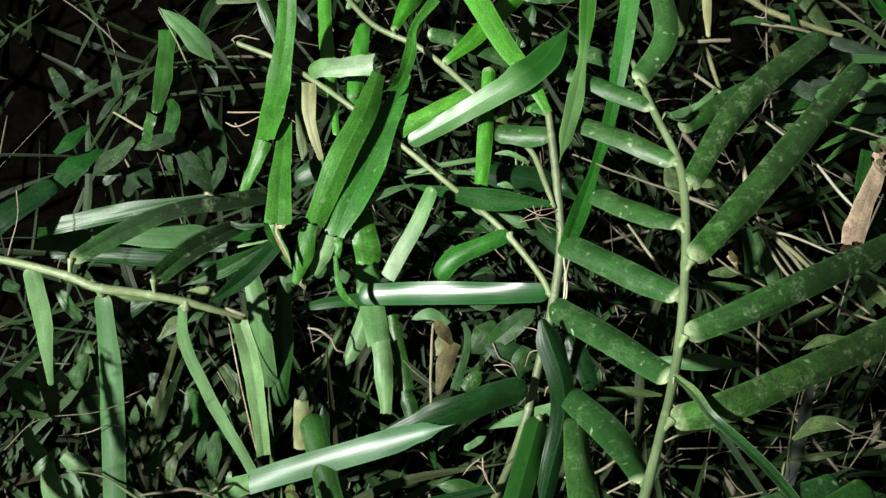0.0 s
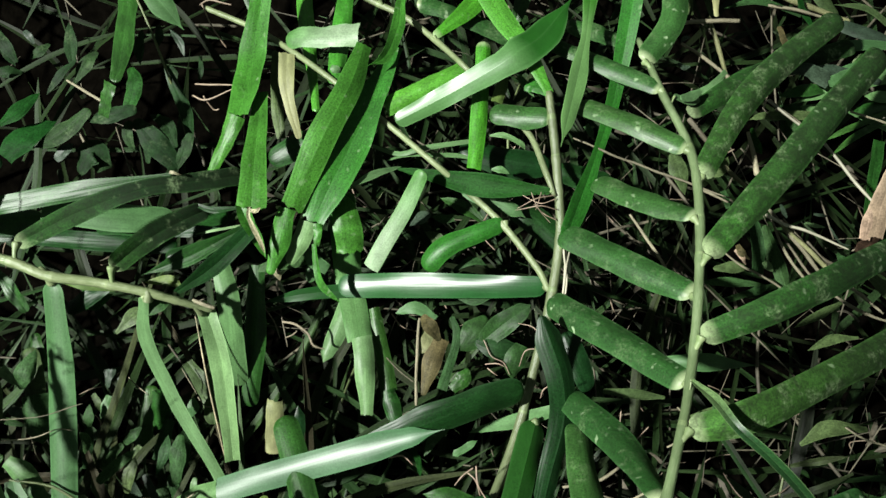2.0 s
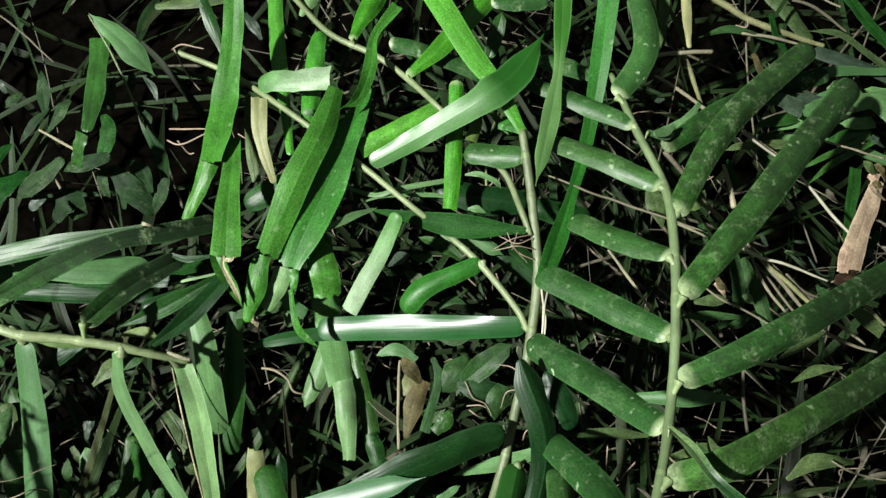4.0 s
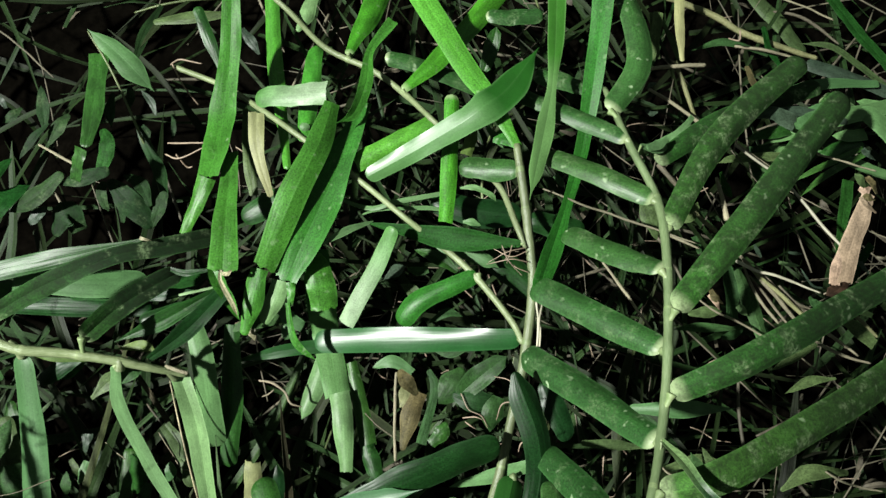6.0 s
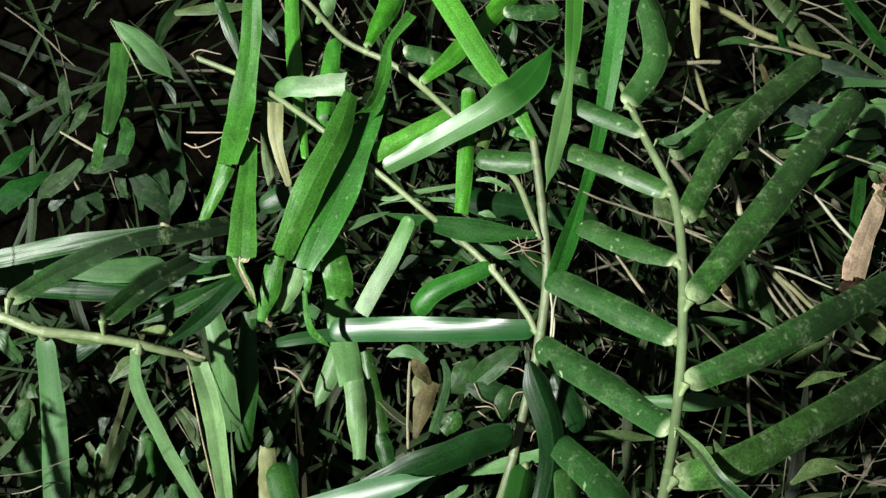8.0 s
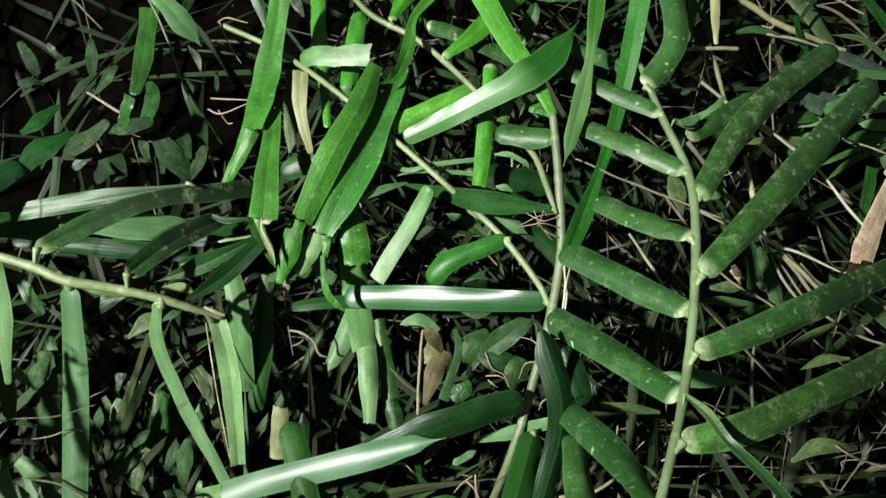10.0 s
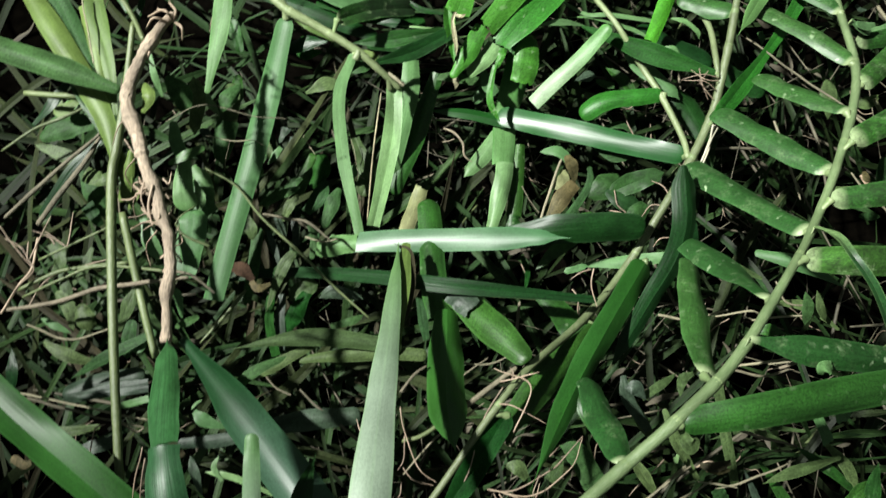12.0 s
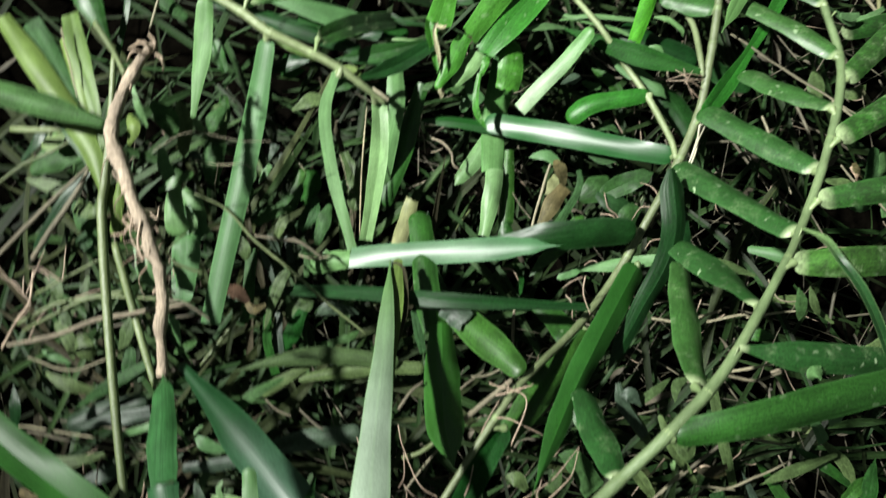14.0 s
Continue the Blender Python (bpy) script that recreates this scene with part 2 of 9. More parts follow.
leaf_material("leaf_yellow", (0.17, 0.185, 0.082), (0.2, 0.205, 0.1), rough=0.55, grain=0.4, patchy=0.7, spec=0.25)
leaf_material("leaf_olive", (0.052, 0.084, 0.030), (0.046, 0.074, 0.026), rough=0.5, spec=0.15)
leaf_material("leaf_brown", (0.095, 0.078, 0.034), (0.066, 0.06, 0.027), rough=0.6, blotch=0.9, spec=0.15)
leaf_material("leaf_spotted", (0.018, 0.066, 0.0135), (0.016, 0.057, 0.012), rough=0.45, spots=1.0, thru=0.08, foot=0.8, spec=0.28, fuzz=0.3, patchy=0.6)
leaf_material("leaf_hairy", (0.0215, 0.076, 0.0108), (0.0125, 0.038, 0.0078), rough=0.75, spots=0.6, foot=0.6, fuzz=0.65, thru=0.06, spec=0.12, blotch=0.6, turn=(0.08, 0.6))
# dark far half: hairs and shadow, both put into the colour
leaf_material("leaf_shaggy", (0.022, 0.072, 0.0125), (0.006, 0.019, 0.0048), rough=0.7, foot=0.5, fuzz=0.6, thru=0.06, spec=0.12, turn=(0.15, 0.45))
leaf_material("leaf_ribbed", (0.0165, 0.0615, 0.0195), (0.01275, 0.0495, 0.0165), rough=0.46, ribs=5.0, thru=0.1, spec=0.3, grain=0.5, patchy=0.6)
# low turf kept darker than living leaf: shade between blades put into colour
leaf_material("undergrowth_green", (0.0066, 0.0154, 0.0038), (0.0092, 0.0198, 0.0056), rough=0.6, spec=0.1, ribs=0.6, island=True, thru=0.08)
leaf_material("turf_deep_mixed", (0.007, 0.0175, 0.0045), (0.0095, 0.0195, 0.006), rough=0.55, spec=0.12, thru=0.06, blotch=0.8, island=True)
leaf_material("turf_olive", (0.0195, 0.030, 0.0098), (0.025, 0.032, 0.0122), rough=0.6, spec=0.1, thru=0.06, blotch=0.9)
leaf_material("turf_tan", (0.036, 0.032, 0.018), (0.026, 0.024, 0.0135), rough=0.65, spec=0.08, thru=0.06, blotch=0.9)
leaf_material("turf_mid", (0.02, 0.046, 0.0132), (0.0242, 0.05, 0.0162), rough=0.5, spec=0.15, thru=0.1, blotch=0.7)
leaf_material("sprig_green", (0.0095, 0.026, 0.0062), (0.013, 0.031, 0.009), rough=0.5, spec=0.15, thru=0.08, blotch=0.7)
leaf_material("sprig_olive", (0.0165, 0.0275, 0.009), (0.0205, 0.03, 0.0115), rough=0.55, spec=0.12, thru=0.08, blotch=0.8)
leaf_material("straw", (0.27, 0.25, 0.16), (0.24, 0.22, 0.13), rough=0.6, thru=0.08, blotch=0.8, spec=0.2)
leaf_material("leaf_rot", (0.045, 0.026, 0.015), (0.03, 0.018, 0.011), rough=0.8, blotch=0.9, spec=0.1)
leaf_material("tan", (0.29, 0.215, 0.152), (0.235, 0.168, 0.114), rough=0.65, thru=0.06, blotch=0.7, spec=0.15, grain=0.7)
plain_material("stem", (0.073, 0.112, 0.046), (0.112, 0.15, 0.074), 3.0, 0.45, 0.3, (6, 5, 1))
plain_material("stem_pale", (0.098, 0.13, 0.055), (0.16, 0.192, 0.102), 3.0, 0.45, 0.3, (6, 5, 1))
plain_material("node", (0.12, 0.18, 0.07), (0.18, 0.22, 0.11), 300.0, 0.5)
plain_material("stem_green", (0.072, 0.1, 0.036), (0.11, 0.135, 0.058), 3.0, 0.45, 0.3, (6, 5, 1))
plain_material("brown", (0.135, 0.107, 0.078), (0.34, 0.27, 0.2), 2.0, 0.75, 0.8, (9, 7, 1))
plain_material("root", (0.21, 0.155, 0.11), (0.31, 0.24, 0.175), 300.0, 0.6)
plain_material("root_pale", (0.2, 0.145, 0.105), (0.3, 0.23, 0.17), 300.0, 0.6)
plain_material("straw_fibre", (0.26, 0.25, 0.18), (0.36, 0.345, 0.265), 300.0, 0.55)
plain_material("straw_green", (0.11, 0.12, 0.05), (0.18, 0.175, 0.085), 2.0, 0.6, 0.6, (4, 14, 1))
plain_material("dry_brown", (0.08, 0.072, 0.046), (0.15, 0.13, 0.088), 2.0, 0.7, 0.6, (4, 14, 1))
plain_material("dry_straw", (0.15, 0.138, 0.088), (0.25, 0.225, 0.15), 2.0, 0.65, 0.6, (4, 14, 1))
plain_material("tan_stalk", (0.15, 0.125, 0.085), (0.26, 0.22, 0.155), 2.0, 0.65, 0.6, (4, 14, 1))
plain_material("thatch", (0.05, 0.046, 0.03), (0.115, 0.102, 0.068), 300.0, 0.7, island=True)
plain_material("shred", (0.032, 0.027, 0.017), (0.085, 0.074, 0.05), 300.0, 0.75, island=True)
# soil far blacker than earth: the deep gaps' shade is in its colour
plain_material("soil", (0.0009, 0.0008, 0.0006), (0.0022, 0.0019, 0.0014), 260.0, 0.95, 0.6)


# ---- shapes ----
def curve_points(pts, n, ends=False):
    """n + 1 points evenly along a smooth line through pts (metres), with the place on it from 0 to len(pts) - 1."""
    p = [Vector(q) for q in pts]
    p = [p[0] * 2 - p[1]] + p + [p[-1] * 2 - p[-2]]
    out = []
    spans = len(pts) - 1
    lengths = [(p[i + 2] - p[i + 1]).length for i in range(spans)]
    total = sum(lengths)
    for k in range(n + 1):
        q = k / n - (math.sin(2 * math.pi * k / n) / (2 * math.pi) * 0.8 if ends else 0)
        d, i = total * q, 0
        while i < spans - 1 and d > lengths[i]:
            d, i = d - lengths[i], i + 1
        t = min(1, d / lengths[i])
        a, b, c, e = p[i], p[i + 1], p[i + 2], p[i + 3]
        out.append((0.5 * (2 * b + (c - a) * t + (2 * a - 5 * b + 4 * c - e) * t * t + (3 * b - a - 3 * c + e) * t ** 3), i + t))
    return out, total


def between(values, at):
    i = min(int(at), len(values) - 2)
    t = at - i
    t = t * t * (3 - 2 * t)
    return values[i] * (1 - t) + values[i + 1] * t


def mesh_of(name, verts, faces, uvs=None):
    me = bpy.data.meshes.new(name)
    me.from_pydata(verts, [], faces)
    if uvs is not None:
        layer = me.uv_layers.new(name="UVMap")
        for loop in me.loops:
            layer.data[loop.index].uv = uvs[loop.vertex_index]
    me.polygons.foreach_set("use_smooth", [True] * len(me.polygons))
    me.update()
    return me


def blade_shape(pts, widths, ends, camber, vee, roll0, roll1, rng, across=8, thick=0.00028):
    """Vertices, faces and uvs of one blade with real thickness. ends: r round, p pointed, c cut, t torn, for base and tip."""
    n = 12 + 5 * len(pts)
    camber = min(0.21, 0.03 + camber * 1.8) if max(widths) > 0.0045 else camber
    line, total = curve_points(pts, n, True)
    up = Vector((0, 0, 1))
    rows = []
    wav, ph, lop = rng.uniform(0.015, 0.06), rng.uniform(0, 6), rng.uniform(-0.12, 0.12)
    sway = rng.uniform(4, 11)
    for k, (c, at) in enumerate(line):
        tan = (line[min(k + 1, n)][0] - line[max(k - 1, 0)][0]).normalized()
        side = tan.cross(up)
        side = side.normalized() if side.length > 1e-4 else Vector((1, 0, 0))
        s = k / n - math.sin(2 * math.pi * k / n) / (2 * math.pi) * 0.8
        nor = side.cross(tan)
        q = Matrix.Rotation(radians(roll0 + (roll1 - roll0) * s + sway * math.sin(ph * 5 + s * 5.5)), 3, tan)
        side, nor = q @ side, q @ nor
        w = between(widths, at)
        d0, d1 = s * total, (1 - s) * total
        for d, e in ((d0, ends[0]), (d1, ends[1])):
            if e == "r":
                r = between(widths, at) * 0.5
                if d < r:
                    w *= 0.12 + 0.88 * math.sqrt(max(0, 1 - (1 - d / r) ** 2))
            elif e == "p" and d < total * 0.12:
                w *= 0.05 + 0.95 * d / (total * 0.12)
        rows.append((c, side, nor, w, s, tan))
    # a folded blade has a crisp crease: its middle column is there twice
    cols = [j / across for j in range(across + 1)]
    if abs(vee) > 0.04:
        cols.insert(across // 2, 0.5)
    m = len(cols)
    frays = [[rng.uniform(-1, 1) for _ in cols] for _ in range(2)]
    verts, uvs, faces = [], [], []
    for face in (0, 1):
        for c, side, nor, w, s, tan in rows:
            for j, u in enumerate(cols):
                x = (u - 0.5) * w * (1 + 0.05 * math.sin(ph * 3 + s * 9 + 2 * u)) + lop * w * (s - 0.5) * 0.3
                h = camber * w * (1 - (2 * u - 1) ** 2) + vee * w * (abs(2 * u - 1)) * 1.0
                h += wav * w * math.sin(ph + s * 14) * (2 * u - 1) ** 2 + 0.5 * wav * w * math.sin(ph * 2 + s * 31 + 5 * u) * abs(2 * u - 1) ** 3
                edge = 1.0 - 0.6 * abs(2 * u - 1) ** 3
                v = c + side * x + nor * (h - (thick * edge if face else 0))
                for e, fray, near, way in ((ends[0], frays[0], 1 - s / 0.06, -1), (ends[1], frays[1], 1 - (1 - s) / 0.06, 1)):
                    if e in "ct" and near > 0:
                        v = v + tan * (way * near * w * (fray[j] * (0.08 if e == "t" else 0.02) + 0.12 * lop / 0.12 * (u - 0.5)))
                verts.append(v)
                uvs.append((u, s))
    half = len(rows) * m
    for k in range(n):
        for j in range(m - 1):
            if cols[j] == cols[j + 1]:
                continue
            a = k * m + j
            faces.append((a, a + 1, a + m + 1, a + m))
            faces.append((half + a, half + a + m, half + a + m + 1, half + a + 1))
    # the rim has vertices of its own, so that the edge stays crisp
    rim = [k * m for k in range(n + 1)] + [n * m + j for j in range(1, m)] + [k * m + m - 1 for k in range(n - 1, -1, -1)] + [j for j in range(m - 2, 0, -1)]
    at = len(verts)
    for a in rim:
        verts += [verts[a], verts[half + a]]
        uvs += [uvs[a], uvs[half + a]]
    for q in range(len(rim)):
        a, c = at + 2 * q, at + 2 * ((q + 1) % len(rim))
        faces.append((a, c, c + 1, a + 1))
    return verts, faces, uvs


def tube_shape(pts, widths, nodes, rng, sides=8, knob=0.0):
    """A round stem through pts, swollen at its joints."""
    n = (14 if nodes or knob else 8) * (len(pts) - 1)
    line, total = curve_points(pts, n)
    verts, uvs, faces = [], [], []
    side = Vector((1, 0, 0))
    for k, (c, at) in enumerate(line):
        tan = (line[min(k + 1, n)][0] - line[max(k - 1, 0)][0]).normalized()
        side = (side - tan * side.dot(tan)).normalized()
        nor = tan.cross(side)
        r = between(widths, at) / 2
        for knot in nodes:
            d = k / n * total - knot / 1000
            r *= 1 + 0.06 * math.exp(-(d / 0.001) ** 2) + (0.10 * math.exp(-d / 0.008) if d > 0 else 0)
        r *= 1 + rng.uniform(-0.03, 0.03)
        if knob:
            r *= 1 + knob * (noise.noise(c * 260) + 0.6 * noise.noise(c * 700))
            c = c + Vector((noise.noise(c * 150), noise.noise(c * 150 + Vector((9, 0, 0))), 0)) * knob * 0.002
        if k in (0, n):
            r *= 0.8
        for j in range(sides):
            a = 2 * math.pi * j / sides
            verts.append(c + side * (r * math.cos(a)) + nor * (r * math.sin(a)))
            uvs.append((j / sides, k / n * total / 0.03))
    for k in range(n):
        for j in range(sides):
            a, b = k * sides + j, k * sides + (j + 1) % sides
            faces.append((a, b, b + sides, a + sides))
    faces.append(tuple(range(sides))[::-1])
    faces.append(tuple(n * sides + j for j in range(sides)))
    return verts, faces, uvs


RNG = random.Random(7)


def metres(pts):
    return [Vector(q) / 1000 for q in pts]


def part(name, shape, material, parent=None, label=""):
    """One mesh object, under a thing if one is given, else a thing with its origin at its first vertex."""
    verts, faces, uvs = shape
    base = parent.location if parent else verts[0].copy()
    ob = new(name, mesh_of(name, [v - base for v in verts], faces, uvs))
    ob.data.materials.append(MATS[material])
    if parent:
        ob.parent = parent
    else:
        ob.location = base
    return tagged(ob, label)


def plant(name, base, label, category, group=""):
    ob = new(name)
    ob.empty_display_size = 0.01
    ob.location = Vector(base) / 1000
    return tagged(ob, label, category, group)


STEM_LINES = {}


def petiole(parent, base, width):
    """The short pale neck that joins a blade to the stem, where it starts beside one."""
    line = STEM_LINES.get(parent.name, ())
    near = min(line, key=lambda q: (q - base).length, default=None)
    if near is None or (near - base).length > 0.006:
        return
    k = min(len(line) - 1, line.index(near) + 3)
    if (line[k] - near).length > 0.005:
        k = line.index(near)
    ring = [base + (base - near) * 0.15, (base * 0.55 + line[k] * 0.45) + Vector((0, 0, 0.0004)), line[k]]
    part("petiole", tube_shape(ring, [width * 0.55, width * 0.3, width * 0.26], (), RNG, 6), "node", parent)


def leaf(parent, name, pts, widths, ends, camber, vee, roll0, roll1, material, label=""):
    if name == "leaf_blade" and ends[0] == "r":
        petiole(parent, Vector(pts[0]) / 1000, min(0.0045, widths[0] / 1000))
    return part(name, blade_shape(metres(pts), [w / 1000 for w in widths], ends, camber, vee, roll0, roll1, RNG), material, parent, label)


def stem(parent, name, pts, widths, material, nodes, label=""):
    ob = part(name, tube_shape(metres(pts), [w / 1000 for w in widths], nodes, RNG, 10, 0.3 if material == "brown" else 0.0), material, parent, label)
    line, total = curve_points(metres(pts), 200)
    STEM_LINES.setdefault(parent.name, []).extend(c for c, at in line)
    for knot in nodes if material in ("stem", "stem_pale") else ():
        k = min(199, max(1, round(knot / 1000 / total * 200)))
        c, at = line[k]
        d = (line[k + 1][0] - line[k - 1][0]).normalized()
        w = between(widths, at) / 1000
        ring = [c - d * 0.0011, c - d * 0.0005, c + d * 0.0005, c + d * 0.0011]
        part("node", tube_shape(ring, [w * 1.0, w * 1.09, w * 1.09, w * 1.02], (), RNG, 10), "node", parent)
    return ob


def clipping(pts, widths, ends, camber, vee, roll0, roll1, material, label, category, group=""):
    ob = part(category.replace(" ", "_"), blade_shape(metres(pts), [w / 1000 for w in widths], ends, camber, vee, roll0, roll1, RNG), material)
    return tagged(ob, label, category, group)


def loose_stalk(name, pts, widths, material, label, category, group=""):
    ob = part(name, tube_shape(metres(pts), [w * 0.72 / 1000 for w in widths], (), RNG, 7, 0.0 if material == "stem_green" else 0.14), material)
    return tagged(ob, label, category, group)


# ---- ground: one sheet to the horizon ----
def soil_height(x, y):
    near = max(0.0, 1 - (x * x + y * y) / 0.8)
    return near * (0.006 * noise.noise((x * 30, y * 30, 0)) + 0.0025 * noise.noise((x * 140, y * 140, 3)))


def build_ground():
    line = [i / 100 for i in range(-50, 51)]
    far = [0.6, 0.8, 1.2, 2, 4, 8, 16, 40, 100]
    line = [-v for v in reversed(far)] + line + far
    n = len(line)
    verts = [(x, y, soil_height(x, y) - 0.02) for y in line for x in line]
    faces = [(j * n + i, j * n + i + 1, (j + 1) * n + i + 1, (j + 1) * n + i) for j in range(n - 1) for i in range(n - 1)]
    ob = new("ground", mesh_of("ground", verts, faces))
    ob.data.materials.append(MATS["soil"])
    tagged(ob, "soil under the turf, its near-black colour standing in for shade", "ground", kind="structure")


build_ground()


# ---- undergrowth: uncounted small leaves and thatch ----
def turf_top(x, y):
    """How high the low growth reaches: taller towards -y and +x, with hollows in the leafy corner and under the bright cluster."""
    h = 0.025 + 0.22 * min(0.11, max(0.0, -y - 0.01)) + 0.1 * min(0.2, max(0.0, x)) + 0.006 * noise.noise((x * 25, y * 25, 9))
    h -= 0.02 * math.exp(-(((x + 0.09) / 0.045) ** 2 + ((y - 0.085) / 0.045) ** 2))
    h -= 0.016 * math.exp(-(((x + 0.03) / 0.035) ** 2 + ((y - 0.01) / 0.025) ** 2))
    return max(0.003, h)


def scatter(count, reach, centre, rng):
    """Places round a centre, fewer of them in the hollows."""
    for _ in range(count):
        x, y = centre[0] + rng.gauss(0, reach), centre[1] + rng.gauss(0, reach)
        hollow = max(0.97 * math.exp(-(((x + 0.12) / 0.085) ** 2 + ((y - 0.105) / 0.068) ** 2)), 0.88 * math.exp(-(((x + 0.055) / 0.07) ** 2 + ((y + 0.018) / 0.034) ** 2)))
        hollow = max(hollow, 0.95 * math.exp(-(((x - 0.120) / 0.03) ** 2 + ((y - 0.057) / 0.022) ** 2)))
        hollow = max(hollow, 0.7 * math.exp(-((x / 0.05) ** 2 + ((y + 0.008) / 0.028) ** 2)))
        if rng.random() > hollow:
            yield x, y


def build_stuff(name, label, category, material, makers):
    verts, faces, uvs = [], [], []
    for v, f, u in makers:
        k = len(verts)
        verts += v
        uvs += u
        faces += [tuple(i + k for i in q) for q in f]
    ob = new(name, mesh_of(name, verts, faces, uvs))
    ob.data.materials.append(MATS[material])
    tagged(ob, label, category, kind="stuff")


def short_blade(pts, width, rng):
    """A light blade for the undergrowth: a folded lens with a top and an underside."""
    a, b, c = pts
    verts, uvs, faces = [], [], []
    n = 6
    tilt = rng.uniform(-0.5, 0.5)
    for k in range(n + 1):
        t = k / n
        p = a * (1 - t) ** 2 + b * (2 * t * (1 - t)) + c * t * t
        tan = ((b - a) * (1 - t) + (c - b) * t).normalized()
        side = tan.cross(Vector((0, 0, 1))).normalized()
        nor = side.cross(tan)
        side = (side + nor * tilt).normalized()
        nor = side.cross(tan)
        w = width * (0.08 + 0.92 * math.sin(math.pi * min(1, 0.12 + 0.88 * t) ** 0.8)) / 2
        for low in (0, 0.00018):
            for off, h in ((-1, 0.22), (0, 0), (1, 0.22)):
                verts.append(p + side * (off * w) + nor * (h * w - low * (1 - 0.9 * abs(off))))
                uvs.append((0.5 + off / 2, t))
    for k in range(n):
        i = k * 6
        faces += [(i, i + 1, i + 7, i + 6), (i + 1, i + 2, i + 8, i + 7), (i + 3, i + 9, i + 10, i + 4), (i + 4, i + 10, i + 11, i + 5)]
    return verts, faces, uvs


def make_blades(count, reach, centre, rng):
    """Narrow grass blades lying and curling at all angles."""
    for x, y in scatter(count, reach, centre, rng):
        length, turn = rng.uniform(0.035, 0.115), rng.uniform(0, 2 * math.pi)
        a = Vector((x, y, rng.uniform(-0.3, 0.9) * turf_top(x, y)))
        curl = rng.uniform(-0.7, 0.7)
        d0 = Vector((math.cos(turn), math.sin(turn), rng.uniform(-0.2, 0.35)))
        d1 = Vector((math.cos(turn + curl), math.sin(turn + curl), rng.uniform(-0.45, 0.15)))
        yield short_blade((a, a + d0 * length * 0.5, a + d0 * length * 0.5 + d1 * length * 0.5), rng.uniform(0.0009, 0.0029), rng)


def make_medium(count, reach, centre, rng, low=0.35):
    """Blades as broad as the cut ones, deeper in the turf."""
    for x, y in scatter(count, reach, centre, rng):
        length, turn, w = rng.uniform(0.035, 0.1), rng.gauss(1.4, 1.1), rng.uniform(0.0014, 0.0038)
        z = rng.uniform(low, 1.0) * turf_top(x, y)
        a = Vector((x, y, z))
        b = a + Vector((math.cos(turn), math.sin(turn), rng.uniform(-0.2, 0.25))) * length * 0.5
        turn += rng.uniform(-0.4, 0.4)
        c = b + Vector((math.cos(turn), math.sin(turn), rng.uniform(-0.35, 0.15))) * length * 0.5
        roll = rng.uniform(-35, 35)
        yield blade_shape([a, b, c], [w * 0.7, w, w * rng.choice((0.1, 0.3, 0.6))], rng.choice(("pp", "cp", "pp", "cp", "cr")), rng.uniform(0, 0.05), rng.uniform(0.05, 0.16), roll, roll + rng.uniform(-20, 20), rng, across=4)


def make_straw(count, reach, centre, rng):
    for x, y in scatter(count, reach, centre, rng):
        z = rng.uniform(-0.1, 1.0) * turf_top(x, y)
        turn, length = rng.uniform(0, 2 * math.pi), rng.uniform(0.012, 0.06)
        d = Vector((math.cos(turn), math.sin(turn), rng.uniform(-0.15, 0.15))) * length / 2
        p, w = Vector((x, y, z)), rng.choice((0.00025, 0.0003, 0.0004, 0.0005, 0.0007, 0.0012))
        bend = Vector((rng.uniform(-1, 1), rng.uniform(-1, 1), rng.uniform(-0.5, 0.5))) * length * 0.05
        yield tube_shape([p - d, p + bend, p + d], [w, w, w * 0.7], (), rng, 5)


def make_roots(count, reach, centre, rng):
    for x, y in scatter(count, reach, centre, rng):
        p, d = Vector((x, y, rng.uniform(0.5, 1.05) * turf_top(x, y))), Vector((rng.uniform(-1, 1), rng.uniform(-1, 1), 0)).normalized()
        pts = [p]
        for _ in range(3):
            d = (d + Vector((rng.uniform(-1, 1), rng.uniform(-1, 1), rng.uniform(-0.5, 0.3))) * 0.7).normalized()
            pts.append(pts[-1] + d * rng.uniform(0.002, 0.006))
        yield tube_shape(pts, [0.0005, 0.00045, 0.0004, 0.0002], (), rng, 4)


def make_shreds(count, reach, centre, rng):
    """Crumpled, twisted shreds of dead leaf."""
    for x, y in scatter(count, reach, centre, rng):
        p = Vector((x, y, rng.uniform(0.2, 1.0) * turf_top(x, y)))
        d = Vector((rng.uniform(-1, 1), rng.uniform(-1, 1), rng.uniform(-0.2, 0.3))).normalized()
        step, w = rng.uniform(0.002, 0.005), rng.uniform(0.0008, 0.0026)
        pts = [p]
        for _ in range(3):
            d = (d + Vector((rng.uniform(-1, 1), rng.uniform(-1, 1), rng.uniform(-0.6, 0.6))) * 0.5).normalized()
            pts.append(pts[-1] + d * step)
        roll = rng.uniform(-70, 70)
        yield blade_shape(pts, [w * 0.5, w, w * 0.8, w * 0.3], rng.choice(("tp", "tt", "pp")), 0.1, rng.uniform(0, 0.2), roll, roll + rng.uniform(-120, 120), rng, across=2)


def lay_blades(makers, materials, label, group, rng):
    """Each blade of the low turf is a thing of its own."""
    for shape in makers:
        tagged(part("turf_leaf", shape, rng.choice(materials)), label, "turf leaf", group)


